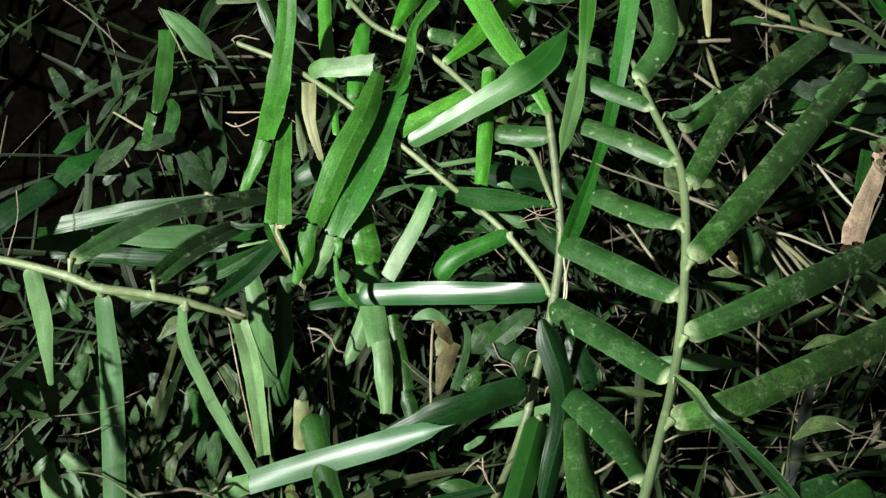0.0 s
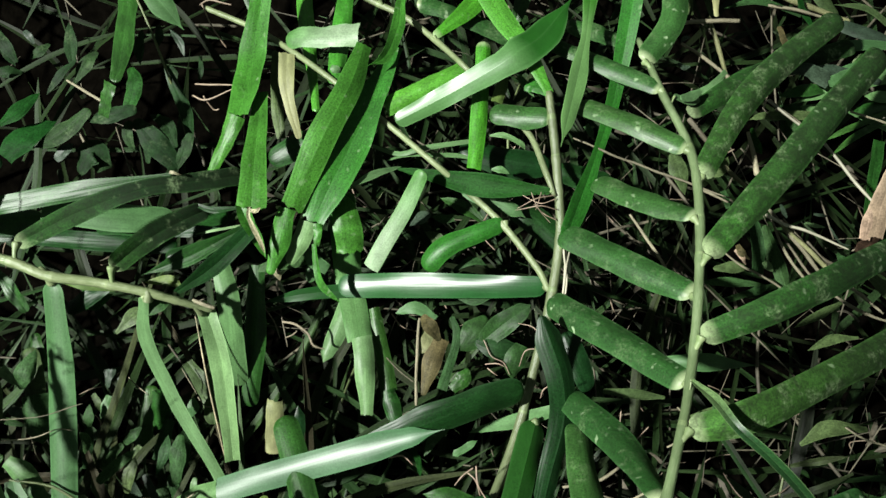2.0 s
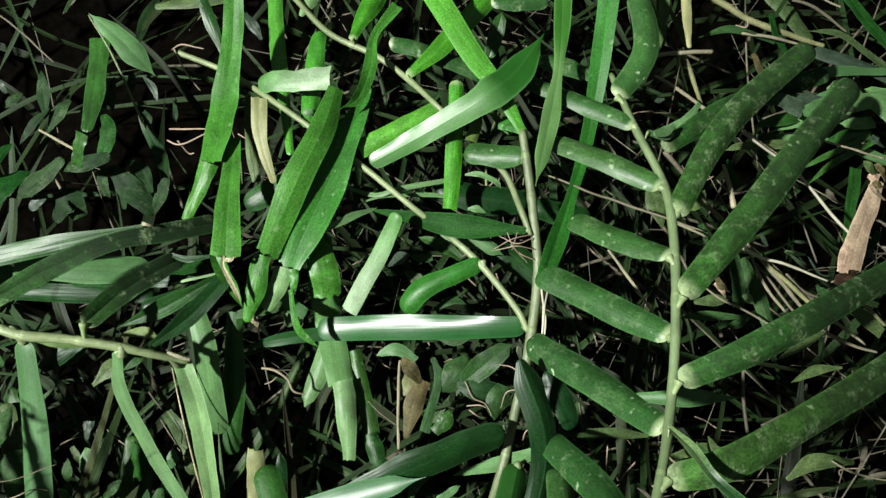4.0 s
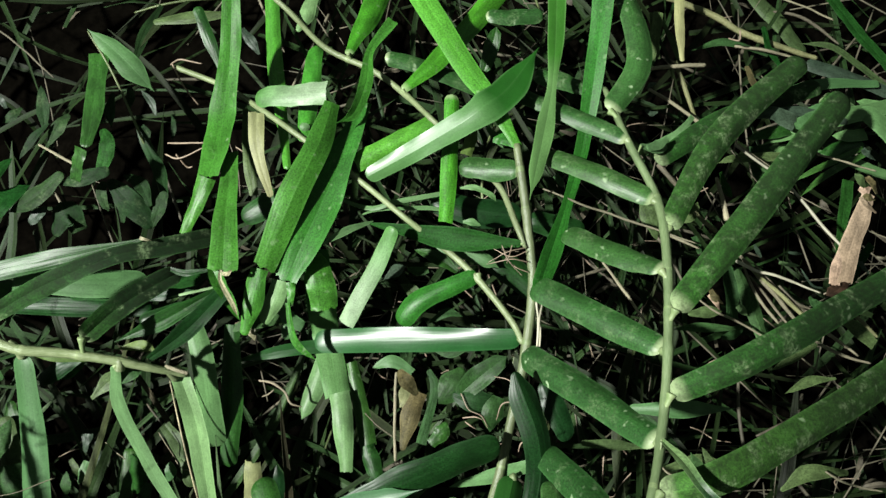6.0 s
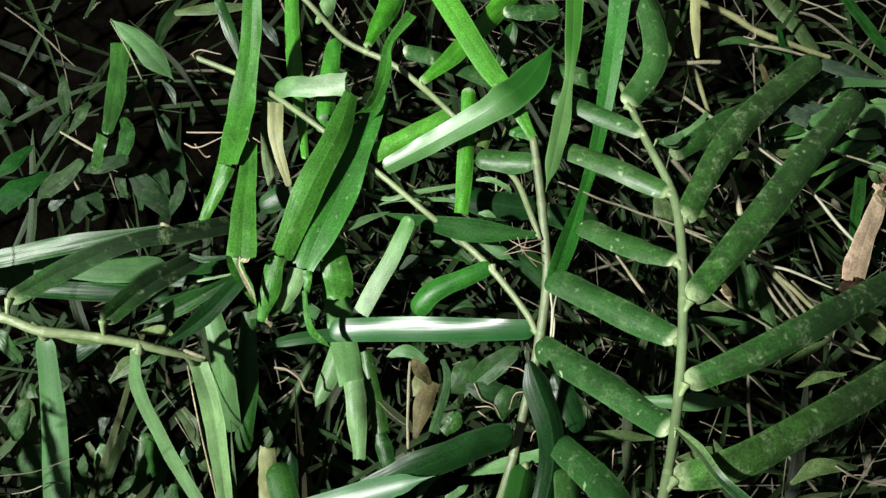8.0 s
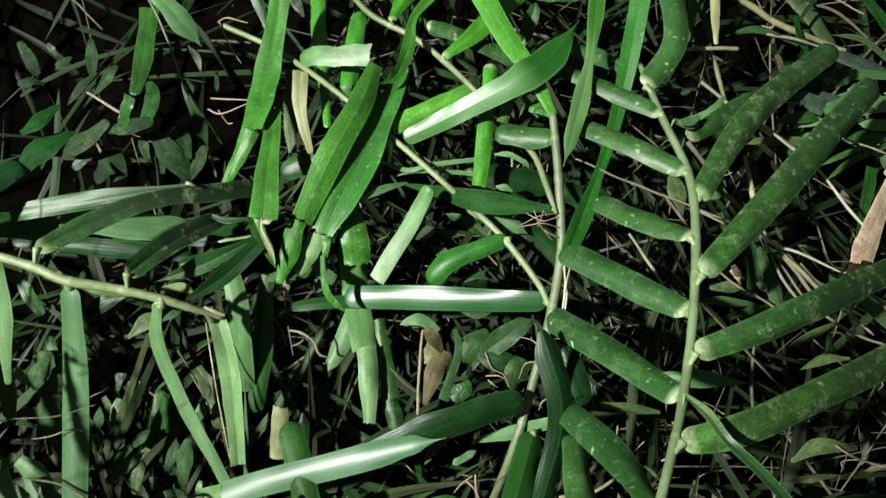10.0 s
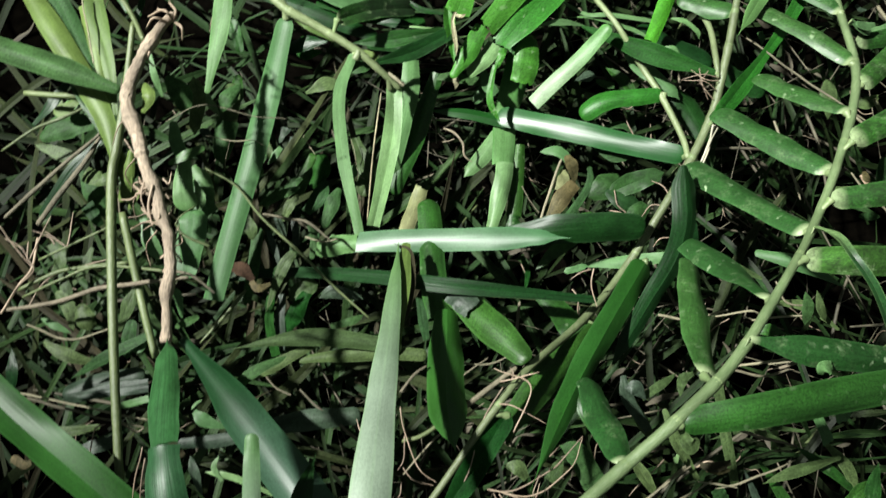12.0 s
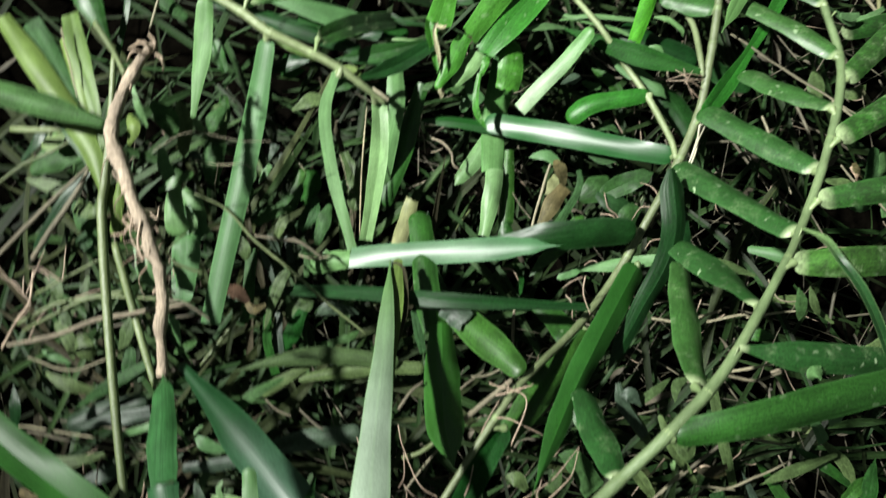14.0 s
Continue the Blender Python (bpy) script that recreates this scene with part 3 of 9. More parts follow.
def build_sprigs(count, rng):
    """Short runners low in the turf, with two rows of small oval leaves: a few built, the rest copies."""
    kinds = []
    for _ in range(7):
        ob = plant("turf_sprig", (0, 0, 0), "small green turf sprig with paired oval leaves", "grass sprig", "turf sprigs")
        n, bend = rng.randint(3, 5), rng.uniform(-0.5, 0.5)
        spine = [Vector((0.0095 * k, bend * 0.002 * k * k, 0.0025 * math.sin(k))) for k in range(n + 1)]
        part("stem", tube_shape(spine, [0.001 - 0.0001 * k for k in range(n + 1)], (), rng, 6), "stem_green", ob)
        for k in range(1, n + 1):
            for side in (-1, 1):
                if rng.random() < 0.2:
                    continue
                turn, length = side * rng.uniform(0.4, 1.0), rng.uniform(0.013, 0.030)
                d = Vector((math.cos(turn), math.sin(turn), rng.uniform(-0.1, 0.35)))
                e = Vector((math.cos(turn * 1.2), math.sin(turn * 1.2), rng.uniform(-0.5, 0.1)))
                a, w, roll = spine[k], length * rng.uniform(0.09, 0.14), rng.uniform(-40, 40)
                shape = blade_shape([a, a + d * length * 0.5, a + d * length * 0.5 + e * length * 0.5], [w * 0.4, w, w * 0.35], rng.choice(("rr", "rp", "rt")), 0.05, rng.uniform(0.05, 0.16), roll, roll, rng, across=4)
                part("leaf", shape, rng.choice(("sprig_green", "sprig_green", "sprig_olive")), ob)
        kinds.append(ob)
    for k, (x, y) in enumerate(scatter(count, 0.085, (-0.02, 0.0), rng)):
        m = pose(x, y, rng.uniform(0.15, 0.95) * turf_top(x, y), rng.uniform(-25, 25), rng.uniform(-25, 25), rng.uniform(0, 360))
        if k < len(kinds):
            kinds[k].matrix_basis = m
        else:
            copy_thing(kinds[k % len(kinds)], m)


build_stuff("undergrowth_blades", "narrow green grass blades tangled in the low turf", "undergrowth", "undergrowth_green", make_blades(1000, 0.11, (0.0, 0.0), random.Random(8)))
build_stuff("thatch", "dry straw-coloured thatch of dead grass stalks", "thatch", "thatch", make_straw(720, 0.11, (0.04, 0.0), random.Random(4)))
build_stuff("dead_leaf_shreds", "crumpled brown and grey shreds of dead leaf", "thatch", "shred", make_shreds(220, 0.1, (0.02, 0.0), random.Random(15)))
build_stuff("fine_rootlets", "fine reddish rootlets among the thatch", "roots", "root", make_roots(170, 0.1, (0.0, 0.0), random.Random(5)))
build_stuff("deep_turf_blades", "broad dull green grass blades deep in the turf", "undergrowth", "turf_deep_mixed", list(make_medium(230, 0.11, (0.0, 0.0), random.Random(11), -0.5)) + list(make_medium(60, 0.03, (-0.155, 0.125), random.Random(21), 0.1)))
lay_blades(make_medium(70, 0.035, (-0.135, -0.05), random.Random(12), 0.4), ("turf_mid", "turf_mid", "turf_olive"), "pale green grass blade in the open turf", "open turf blades", random.Random(33))
lay_blades(make_medium(80, 0.04, (-0.115, -0.125), random.Random(21), 0.4), ("turf_mid", "turf_olive", "turf_tan"), "dull green grass blade beside the ribbed shoot", "open turf blades", random.Random(34))
lay_blades(make_medium(80, 0.034, (-0.06, -0.065), random.Random(23), 0.45), ("turf_mid", "turf_mid", "turf_olive", "turf_tan"), "narrow dull green grass blade low in the turf", "open turf blades", random.Random(35))
lay_blades(make_medium(45, 0.03, (0.0, -0.06), random.Random(24), 0.4), ("turf_mid", "turf_olive"), "narrow dull green grass blade low in the turf", "open turf blades", random.Random(36))
build_sprigs(20, random.Random(3))

# ---- the grass plants ----

p = plant("grass_runner", (-0.1, -93.0, 125.0), "pale green grass runner with paired blunt blades over turf", "grass plant", "grass runners")
stem(p, "stem", ((59, 95.4, 64), (61.8, 75.8, 73), (65.8, 57.8, 80), (64, 40.6, 88), (60.2, 19.5, 94), (55.7, 2.5, 99), (48.9, -11.6, 108), (36.3, -38.3, 119), (26.3, -54.1, 123), (17.3, -67.7, 123), (9.2, -79.1, 125), (-0.1, -93, 125)), (1.71, 2.01, 2.29, 2.27, 2.14, 2.14, 1.98, 2.36, 2.46, 2.53, 2.56, 2.52), "stem", (9.9, 21.2, 41.5, 50.8, 63.7, 74, 82.8, 94.5, 104.9, 117.4, 132.2, 146.5, 157.9, 171.1, 185.3, 201.8), "")
leaf(p, "leaf_blade", ((61.5, 76.4, 73), (49.9, 85.4, 66), (34.5, 96.2, 58)), (4.48, 5.68, 5.09), "rr", 0.11, 0, 6, 0, "leaf_spotted")
leaf(p, "leaf_blade", ((64.9, 57.6, 80), (53.8, 65.7, 74), (40.9, 75.4, 64)), (5.09, 6.44, 5.84), "rr", 0.11, 0, 4, 0, "leaf_spotted")
leaf(p, "leaf_blade", ((62.1, 37.9, 89), (54, 43.7, 79), (44.2, 52.3, 66)), (4.97, 6.43, 5.98), "rr", 0.11, 0, 8, 0, "leaf_spotted")
leaf(p, "leaf_blade", ((59.7, 18.8, 92), (49, 27.1, 80), (35, 38.2, 65)), (5.65, 7.43, 7.47), "rr", 0.11, 0, 0, -6, "leaf_spotted")
leaf(p, "leaf_blade", ((54, -1.1, 100), (45.5, 7.4, 83), (31.7, 19.9, 62)), (5.76, 7.83, 7.45), "rr", 0.11, 0, 0, -5, "leaf_spotted")
leaf(p, "leaf_blade", ((43.3, -23.2, 112), (41.3, -15.2, 92), (34, -4.8, 70)), (5.53, 7.65, 7.06), "rr", 0.11, 0, 0, 0, "leaf_spotted")
leaf(p, "leaf_blade", ((31.4, -44.3, 117), (32.5, -31.8, 100), (35, -11.8, 77)), (5.32, 7.29, 6.84), "rr", 0.11, 0, 0, 0, "leaf_spotted")
leaf(p, "leaf_blade", ((17.6, -67, 122), (15.3, -61.3, 110), (12.1, -51.9, 94)), (5.23, 6.94, 6.16), "rr", 0.11, 0, 0, 0, "leaf_spotted")
leaf(p, "leaf_blade", ((8.5, -80.5, 125), (16.7, -80.7, 125), (33.8, -84.3, 120)), (7.22, 8.8, 8.86), "rr", 0.1, 0, 0, 0, "leaf_fresh")
leaf(p, "leaf_blade", ((70.8, 71.7, 68), (93.1, 85.3, 62), (129.1, 99.7, 55)), (5.23, 6.68, 5.63), "rr", 0.1, 0, 0, 0, "leaf_hairy")
leaf(p, "leaf_blade", ((66.5, 49.4, 84), (85.4, 75.5, 76), (116.9, 101.9, 68)), (5.77, 7.56, 6.96), "rr", 0.1, 0, 0, 0, "leaf_hairy")
leaf(p, "leaf_blade", ((62.6, 28, 94), (82.4, 47.6, 89), (121.2, 86.6, 78)), (5.98, 7.7, 7.48), "rr", 0.1, 0, 0, 0, "leaf_hairy")
leaf(p, "leaf_blade", ((58.1, 9, 99), (79.5, 17.8, 102), (131.8, 38.6, 80)), (5.56, 6.77, 6.78), "rr", 0.1, 0, 0, 0, "leaf_hairy")
leaf(p, "leaf_blade", ((50.8, -10.2, 108), (68.1, -5.5, 109), (130, 15.9, 80)), (5.68, 6.96, 7.49), "rr", 0.1, 0, 0, 0, "leaf_hairy")
leaf(p, "leaf_blade", ((37.6, -34, 119), (54.2, -32, 117), (88.3, -24.7, 105)), (1.44, 6.81, 6.59), "rr", 0.1, 0, 0, 0, "leaf_spotted")
leaf(p, "leaf_blade", ((26.5, -55.7, 123), (46.9, -45.3, 124), (92.5, -24.6, 110)), (6, 7.34, 7.17), "rr", 0.1, 0, 0, 0, "leaf_fresh")
leaf(p, "leaf_blade", ((53.7, -0.4, 103), (54.9, -4.2, 112), (56.9, -9.1, 117), (63.2, -14.9, 117), (73.1, -24.1, 112), (84.4, -37, 105)), (1.08, 2.3, 1.97, 2.08, 2.25, 1.03), "rp", 0, 0.25, 10, 10, "leaf_fading")
leaf(p, "leaf_blade", ((58.6, 86.4, 69), (68.6, 102.5, 68), (67, 131.3, 62)), (6.05, 7.54, 6.36), "rr", 0.1, 0, 0, 0, "leaf_spotted")
leaf(p, "leaf_blade", ((64.5, 74.3, 74), (71.1, 74.7, 70), (78.3, 80.9, 62)), (1.55, 2.85, 1.33), "rp", 0.1, 0.1, 0, 0, "leaf_pale")

p = plant("grass_runner", (-22.2, -110.9, 90.0), "pale grass stem with rooting nodes, dark and glossy blades", "grass plant", "grass runners")
stem(p, "stem", ((32, 77.8, 67), (33.5, 64.1, 66), (34.4, 52.9, 65), (35.1, 37.3, 63), (31.9, 17.9, 62), (28.2, 3.6, 61), (23.3, -15.1, 58), (13.4, -35.3, 66), (-2.6, -57.5, 85), (-14.3, -88.9, 89), (-22.2, -110.9, 90)), (2.34, 2.46, 2.44, 2.57, 2.66, 2.51, 2.37, 2.22, 1.98, 1.77, 1.73), "stem_pale", (7.7, 19, 28.2, 41.6, 55.7, 90.1, 114.6, 160.5), "")
stem(p, "stem", ((-72.6, 115, 38), (-55.9, 106.5, 42), (-42.2, 94.8, 52), (-28.2, 83.1, 57), (-12.4, 71.3, 54), (0.3, 59.3, 58), (11.8, 50.7, 54), (20.5, 41.7, 56), (29.2, 29, 60), (31.8, 22.5, 62)), (1.81, 1.77, 1.8, 1.75, 1.76, 1.71, 1.97, 1.94, 1.88, 1.74), "stem_pale", (123.8,), "")
stem(p, "stem", ((23.1, 73.2, 58), (28, 66.3, 61), (31, 55.4, 65), (33.2, 48.2, 66)), (1.39, 1.82, 1.88, 1.31), "stem_pale", (), "")
leaf(p, "leaf_blade", ((32.1, 77, 67), (25.6, 91, 66), (18.2, 104.1, 62), (1.9, 138.7, 55)), (2.56, 5.19, 6.68, 7.79), "cr", 0.06, 0.08, 0, 0, "leaf_bright")
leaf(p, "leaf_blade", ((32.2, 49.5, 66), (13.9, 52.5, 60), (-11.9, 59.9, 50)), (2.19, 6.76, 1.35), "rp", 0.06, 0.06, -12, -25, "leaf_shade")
leaf(p, "leaf_blade", ((-8.9, 60.3, 50), (-16.9, 56.2, 55), (-23.6, 51.6, 58)), (1.01, 2.3, 0.81), "pp", 0, 0.1, 0, 0, "leaf_pale")
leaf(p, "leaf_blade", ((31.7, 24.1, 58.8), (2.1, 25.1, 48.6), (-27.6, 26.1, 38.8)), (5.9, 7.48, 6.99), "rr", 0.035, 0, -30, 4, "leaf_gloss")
leaf(p, "leaf_blade", ((-24, 24.6, 38), (-38.5, 23.3, 38), (-53, 20.1, 37)), (4.33, 3.68, 0.17), "cp", 0, -0.12, 0, 0, "leaf_shiny")
leaf(p, "leaf_blade", ((20.8, 42.6, 56), (11.5, 38.9, 55), (3.4, 35.3, 53), (-1.8, 29.7, 50)), (4.54, 5.53, 6.54, 5.93), "rr", 0.1, 0, 0, 0, "leaf_mid")
leaf(p, "leaf_blade", ((32.6, 70.2, 66), (25.5, 71.9, 62), (16.4, 74.1, 59)), (5.49, 6.83, 6.6), "rr", 0.1, 0, 0, 0, "leaf_spotted")
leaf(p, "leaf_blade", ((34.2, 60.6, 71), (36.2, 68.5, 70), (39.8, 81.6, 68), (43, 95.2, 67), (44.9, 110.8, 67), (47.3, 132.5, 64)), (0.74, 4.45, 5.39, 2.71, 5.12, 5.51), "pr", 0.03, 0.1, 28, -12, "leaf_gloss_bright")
leaf(p, "leaf_blade", ((36, 36.1, 66), (39.9, 46.3, 66), (45.9, 61.3, 64), (52.2, 79.1, 61), (57, 103.8, 65), (60.3, 128.7, 69)), (5.26, 6.25, 3.2, 3.97, 5.98, 6.67), "rr", 0, 0.1, 20, -25, "leaf_mid")
leaf(p, "leaf_blade", ((27.1, 14.9, 76), (29.2, 8.1, 76), (32.2, -1.3, 75), (32.8, -11.7, 72), (29.1, -25.6, 71), (24, -45.2, 70)), (2.58, 7.74, 7.5, 6.74, 5.9, 4.45), "rp", 0.02, -0.14, -15, -10, "leaf_deep")
leaf(p, "leaf_blade", ((27.7, -12, 62), (16.7, -39.2, 80), (10.2, -58.5, 91), (4.3, -79.7, 105)), (6.85, 7.5, 6.13, 0.25), "rp", 0.03, -0.15, -4, -4, "leaf_shiny")
leaf(p, "leaf_blade", ((19.4, -35.5, 63), (6.5, -54.7, 73), (-2.3, -73.4, 78)), (7.79, 8.92, 6.86), "rr", 0.08, 0, -20, -20, "leaf_fresh")
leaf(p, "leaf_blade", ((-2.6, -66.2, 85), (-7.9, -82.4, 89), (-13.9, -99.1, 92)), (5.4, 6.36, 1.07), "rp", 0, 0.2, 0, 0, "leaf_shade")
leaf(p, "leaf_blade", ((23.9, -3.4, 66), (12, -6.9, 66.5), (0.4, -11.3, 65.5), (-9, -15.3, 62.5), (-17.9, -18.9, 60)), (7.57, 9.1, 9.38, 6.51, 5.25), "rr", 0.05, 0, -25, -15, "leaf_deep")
leaf(p, "leaf_blade", ((3.3, -13.6, 68.6), (-6.2, -16.1, 66), (-15.1, -18.7, 63.2), (-36.2, -25, 57), (-57.3, -31.3, 51)), (0.96, 5.09, 7.08, 7.29, 6.54), "pc", 0.05, 0, 0, 14, "leaf_sheen_tip")
leaf(p, "leaf_sheath", ((-57, -31.4, 50), (-63.2, -33.8, 47), (-70.6, -37, 43)), (5.89, 6.3, 5.12), "cr", 0.25, 0, 0, 0, "leaf_soft")

p = plant("grass_shoot", (15.7, 82.6, 56.0), "bright green bent and torn grass blades on a thin pale stem", "grass plant", "grass runners")
stem(p, "stem", ((-46.9, 137.4, 56), (-34.2, 126.3, 53), (-23.3, 116.8, 47), (-8.9, 108.8, 48), (0.7, 99.9, 51), (8.9, 88.2, 59), (15.7, 82.6, 56)), (1.71, 1.72, 1.88, 1.87, 1.83, 1.52, 1.18), "stem_pale", (40.5, 62.6, 76.9), "")
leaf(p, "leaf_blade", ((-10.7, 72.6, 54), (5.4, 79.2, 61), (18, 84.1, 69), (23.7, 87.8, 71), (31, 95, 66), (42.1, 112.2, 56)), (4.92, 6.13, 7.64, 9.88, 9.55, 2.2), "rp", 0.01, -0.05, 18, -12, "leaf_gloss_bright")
leaf(p, "leaf_blade", ((9.9, 89.2, 55), (-2, 82.8, 55), (-13.8, 76.8, 54)), (5.1, 5.74, 5.72), "cc", 0.15, 0, 0, 0, "leaf_bright")
leaf(p, "leaf_blade", ((15.1, 97.3, 56), (13.9, 77.3, 56), (11.8, 57.8, 57)), (4.2, 5.03, 4.26), "rc", 0.15, 0, 0, 0, "leaf_bright_foot")
leaf(p, "leaf_blade", ((0.4, 100.4, 52), (14.2, 113.7, 50), (33.5, 140.3, 40)), (2.78, 6.75, 6.85), "rc", 0.15, 0, 0, 0, "leaf_bright_foot")
leaf(p, "leaf_blade", ((-16.3, 113.7, 49), (-11, 128.4, 42), (-4.5, 148.9, 32)), (2.84, 7.04, 8.25), "rc", 0.15, 0, 0, 0, "leaf_bright_foot")
leaf(p, "leaf_blade", ((-18.5, 86.3, 62), (-13.7, 90.4, 60), (-10.3, 101.2, 57), (-9.1, 112.4, 54), (-2.2, 122.8, 53)), (1.22, 3.39, 3.91, 2.54, 3.51), "pc", 0.02, 0.1, 30, 0, "leaf_mid")
leaf(p, "leaf_blade", ((-43.6, 98, 53), (-32, 96.6, 58), (-21.5, 96.2, 60.5)), (5.89, 7.03, 6.96), "rc", 0.06, 0, 0, 0, "leaf_pale_sheen_end")
leaf(p, "leaf_blade", ((-19.6, 92.5, 62), (-23.4, 80.3, 62.5), (-30.5, 65.3, 62.5), (-39.3, 45.5, 58.5)), (4.57, 7.6, 8.36, 6.52), "ct", 0, -0.06, -22, -22, "leaf_mid")
leaf(p, "leaf_blade", ((-10.7, 95.3, 55), (-17, 79.6, 56), (-22.8, 65.5, 57), (-28.8, 52, 57.5), (-33.2, 42.3, 55.5)), (4.11, 7.86, 10.64, 10.92, 6.94), "ct", 0, 0.13, 4, 8, "leaf_mid")
leaf(p, "leaf_sheath", ((-40.6, 45.4, 57.4), (-42.2, 36.8, 57), (-45, 27.2, 55)), (5.31, 5.79, 2.53), "cr", 0.14, 0.06, 0, 0, "leaf_mid")
leaf(p, "leaf_sheath", ((-34.8, 42.3, 54), (-37, 36.7, 54), (-40.4, 30.7, 52)), (5.4, 5.24, 3.21), "cr", 0.12, 0.05, 0, 0, "leaf_pale", "pale green sheath")
leaf(p, "leaf_sheath", ((-36.6, 35.7, 48), (-34, 32.3, 47), (-30.1, 29.8, 46)), (2.29, 4.28, 3.3), "cc", 0.06, 0, 0, 0, "leaf_soft", "pale green sheath")
leaf(p, "leaf_sheath", ((-32.1, 41.8, 55), (-32.2, 38.7, 55), (-32.5, 35.2, 54)), (2.53, 2.37, 1.43), "cr", 0.1, 0, 0, 0, "leaf_mid")
leaf(p, "leaf_blade", ((-50, 129.1, 58), (-51.1, 109.7, 54), (-52.9, 92.7, 52), (-53.6, 81.8, 55), (-55.3, 71.9, 58)), (5.29, 6.35, 8.82, 8.22, 6.23), "rt", 0.02, 0.16, 8, 8, "leaf_mid")
leaf(p, "leaf_sheath", ((-55.4, 71.9, 58.4), (-58.5, 65.2, 56), (-62.5, 56.2, 55)), (5.28, 4.56, 2.69), "cc", 0.1, 0.08, 0, 0, "leaf_mid")
leaf(p, "leaf_blade", ((-50, 80.5, 54), (-49.4, 66, 59), (-49.3, 55.4, 62), (-49.3, 44, 63)), (4.13, 5.58, 6.71, 8.19), "ct", 0.03, 0.12, -4, -4, "leaf_mid")
leaf(p, "leaf_blade", ((-52.5, 45.7, 62.5), (-50.9, 41.9, 62), (-48.4, 37.1, 60), (-45.6, 31.2, 58)), (2.74, 3.96, 3.08, 1.09), "cp", 0, 0.2, -10, -10, "leaf_mid")
leaf(p, "leaf_blade", ((-49.6, 44.4, 64), (-49.7, 41.7, 63.5), (-47.9, 37.9, 62.5), (-46.4, 34.9, 62), (-45.4, 32, 61)), (0.75, 1.06, 1.37, 1.22, 0.61), "tp", 0, 0.3, 0, 0, "straw", "torn pale straw strip")
leaf(p, "leaf_blade", ((-49.1, 43.4, 64), (-47.5, 43, 65), (-46.3, 44.1, 65)), (0.91, 1.2, 0.45), "tp", 0, 0.2, 0, 0, "straw", "torn pale straw strip")
leaf(p, "leaf_blade", ((-43.1, 146.5, 35), (-40.7, 116.2, 38), (-34.4, 76.6, 50)), (4.61, 5.2, 2.39), "cr", 0.15, 0, 0, 0, "leaf_bright")
leaf(p, "leaf_blade", ((-27, 119.9, 42), (-28, 99.3, 50), (-28.4, 82.9, 56)), (5.11, 5.92, 4.54), "rr", 0.15, 0, 0, 0, "leaf_bright")
leaf(p, "leaf_blade", ((-31.8, 70.5, 50), (-39.6, 66.6, 48), (-48.5, 62.7, 45)), (6.79, 7.5, 6.19), "cr", 0.06, 0, 0, 0, "leaf_fresh")
leaf(p, "leaf_blade", ((-2.7, 55.2, 64), (-8.7, 44.3, 56), (-17.6, 30.4, 47)), (4.14, 5.19, 5), "rc", 0.06, 0, 10, 10, "leaf_pale_sheen_end")
leaf(p, "leaf_blade", ((-33, 36.1, 54), (-32.5, 30.2, 52.5), (-31, 24.7, 51), (-25.9, 20, 49)), (1.75, 2.08, 2.26, 0.81), "cp", 0.05, 0.15, 35, 10, "leaf_mid")
leaf(p, "leaf_sheath", ((-43.1, 92.9, 54), (-42.8, 85, 54), (-41.5, 76.8, 53), (-38.9, 67.8, 51)), (4.45, 4.77, 3.19, 1.93), "tr", 0.04, 0.1, 0, 0, "leaf_yellow", "yellowish papery sheath")

p = plant("grass_runner", (-58.7, 16.8, 60.0), "pale jointed grass runner with drooping blades below and dark blades above", "grass plant", "grass runners")
stem(p, "stem", ((-131, 30.6, 79), (-121.7, 31.4, 79), (-104.2, 27.3, 77), (-94.9, 23.8, 76), (-85.2, 22.7, 73), (-73.5, 20.6, 70), (-66.2, 18.7, 66), (-58.7, 16.8, 60)), (1.76, 2.17, 2.4, 2.41, 2.33, 2.25, 1.91, 1.58), "stem_pale", (27.8, 38.2, 51.3, 59.9, 67.3, 76), "")
leaf(p, "leaf_blade", ((-95, 22.6, 73), (-94.1, -5, 65), (-91.6, -61.7, 57)), (6.08, 7.53, 6.16), "rc", 0.06, 0, 10, 10, "leaf_soft")
leaf(p, "leaf_blade", ((-116.5, 30.2, 72), (-115.1, 16.3, 66), (-114.2, -2.9, 60)), (4.81, 5.96, 1.68), "rr", 0.05, 0.06, 0, 0, "leaf_soft")
leaf(p, "leaf_blade", ((-73.8, 19.2, 70), (-75.7, 8.8, 60), (-69.6, -7.9, 52), (-57.8, -28.8, 47)), (2.61, 4.07, 4.17, 3.14), "rc", 0.07, 0, 10, 10, "leaf_pale")
leaf(p, "leaf_blade", ((-61.3, 18.3, 60), (-56.6, 1.5, 55), (-54.9, -24.1, 45)), (4.76, 5.87, 4.25), "rc", 0, 0.2, 0, 0, "leaf_pale")
stem(p, "fibre", ((-65, 17.6, 56), (-61.8, -2.3, 50), (-57.1, -23.9, 45)), (0.37, 0.49, 0.37), "straw", (), "")
leaf(p, "leaf_blade", ((-102.6, 31.2, 77), (-90.9, 39.9, 73), (-75.9, 47.6, 69), (-64.7, 51.2, 63), (-53.8, 55.3, 55)), (4.35, 5.49, 4.78, 5.27, 5.19), "rr", 0.03, 0.14, 8, 8, "leaf_shaggy")
leaf(p, "leaf_blade", ((-80.6, 25.9, 74), (-73.8, 35.5, 66), (-63.4, 45, 56)), (5.15, 6.62, 5.64), "rr", 0.02, 0.2, 12, 12, "leaf_shaggy")
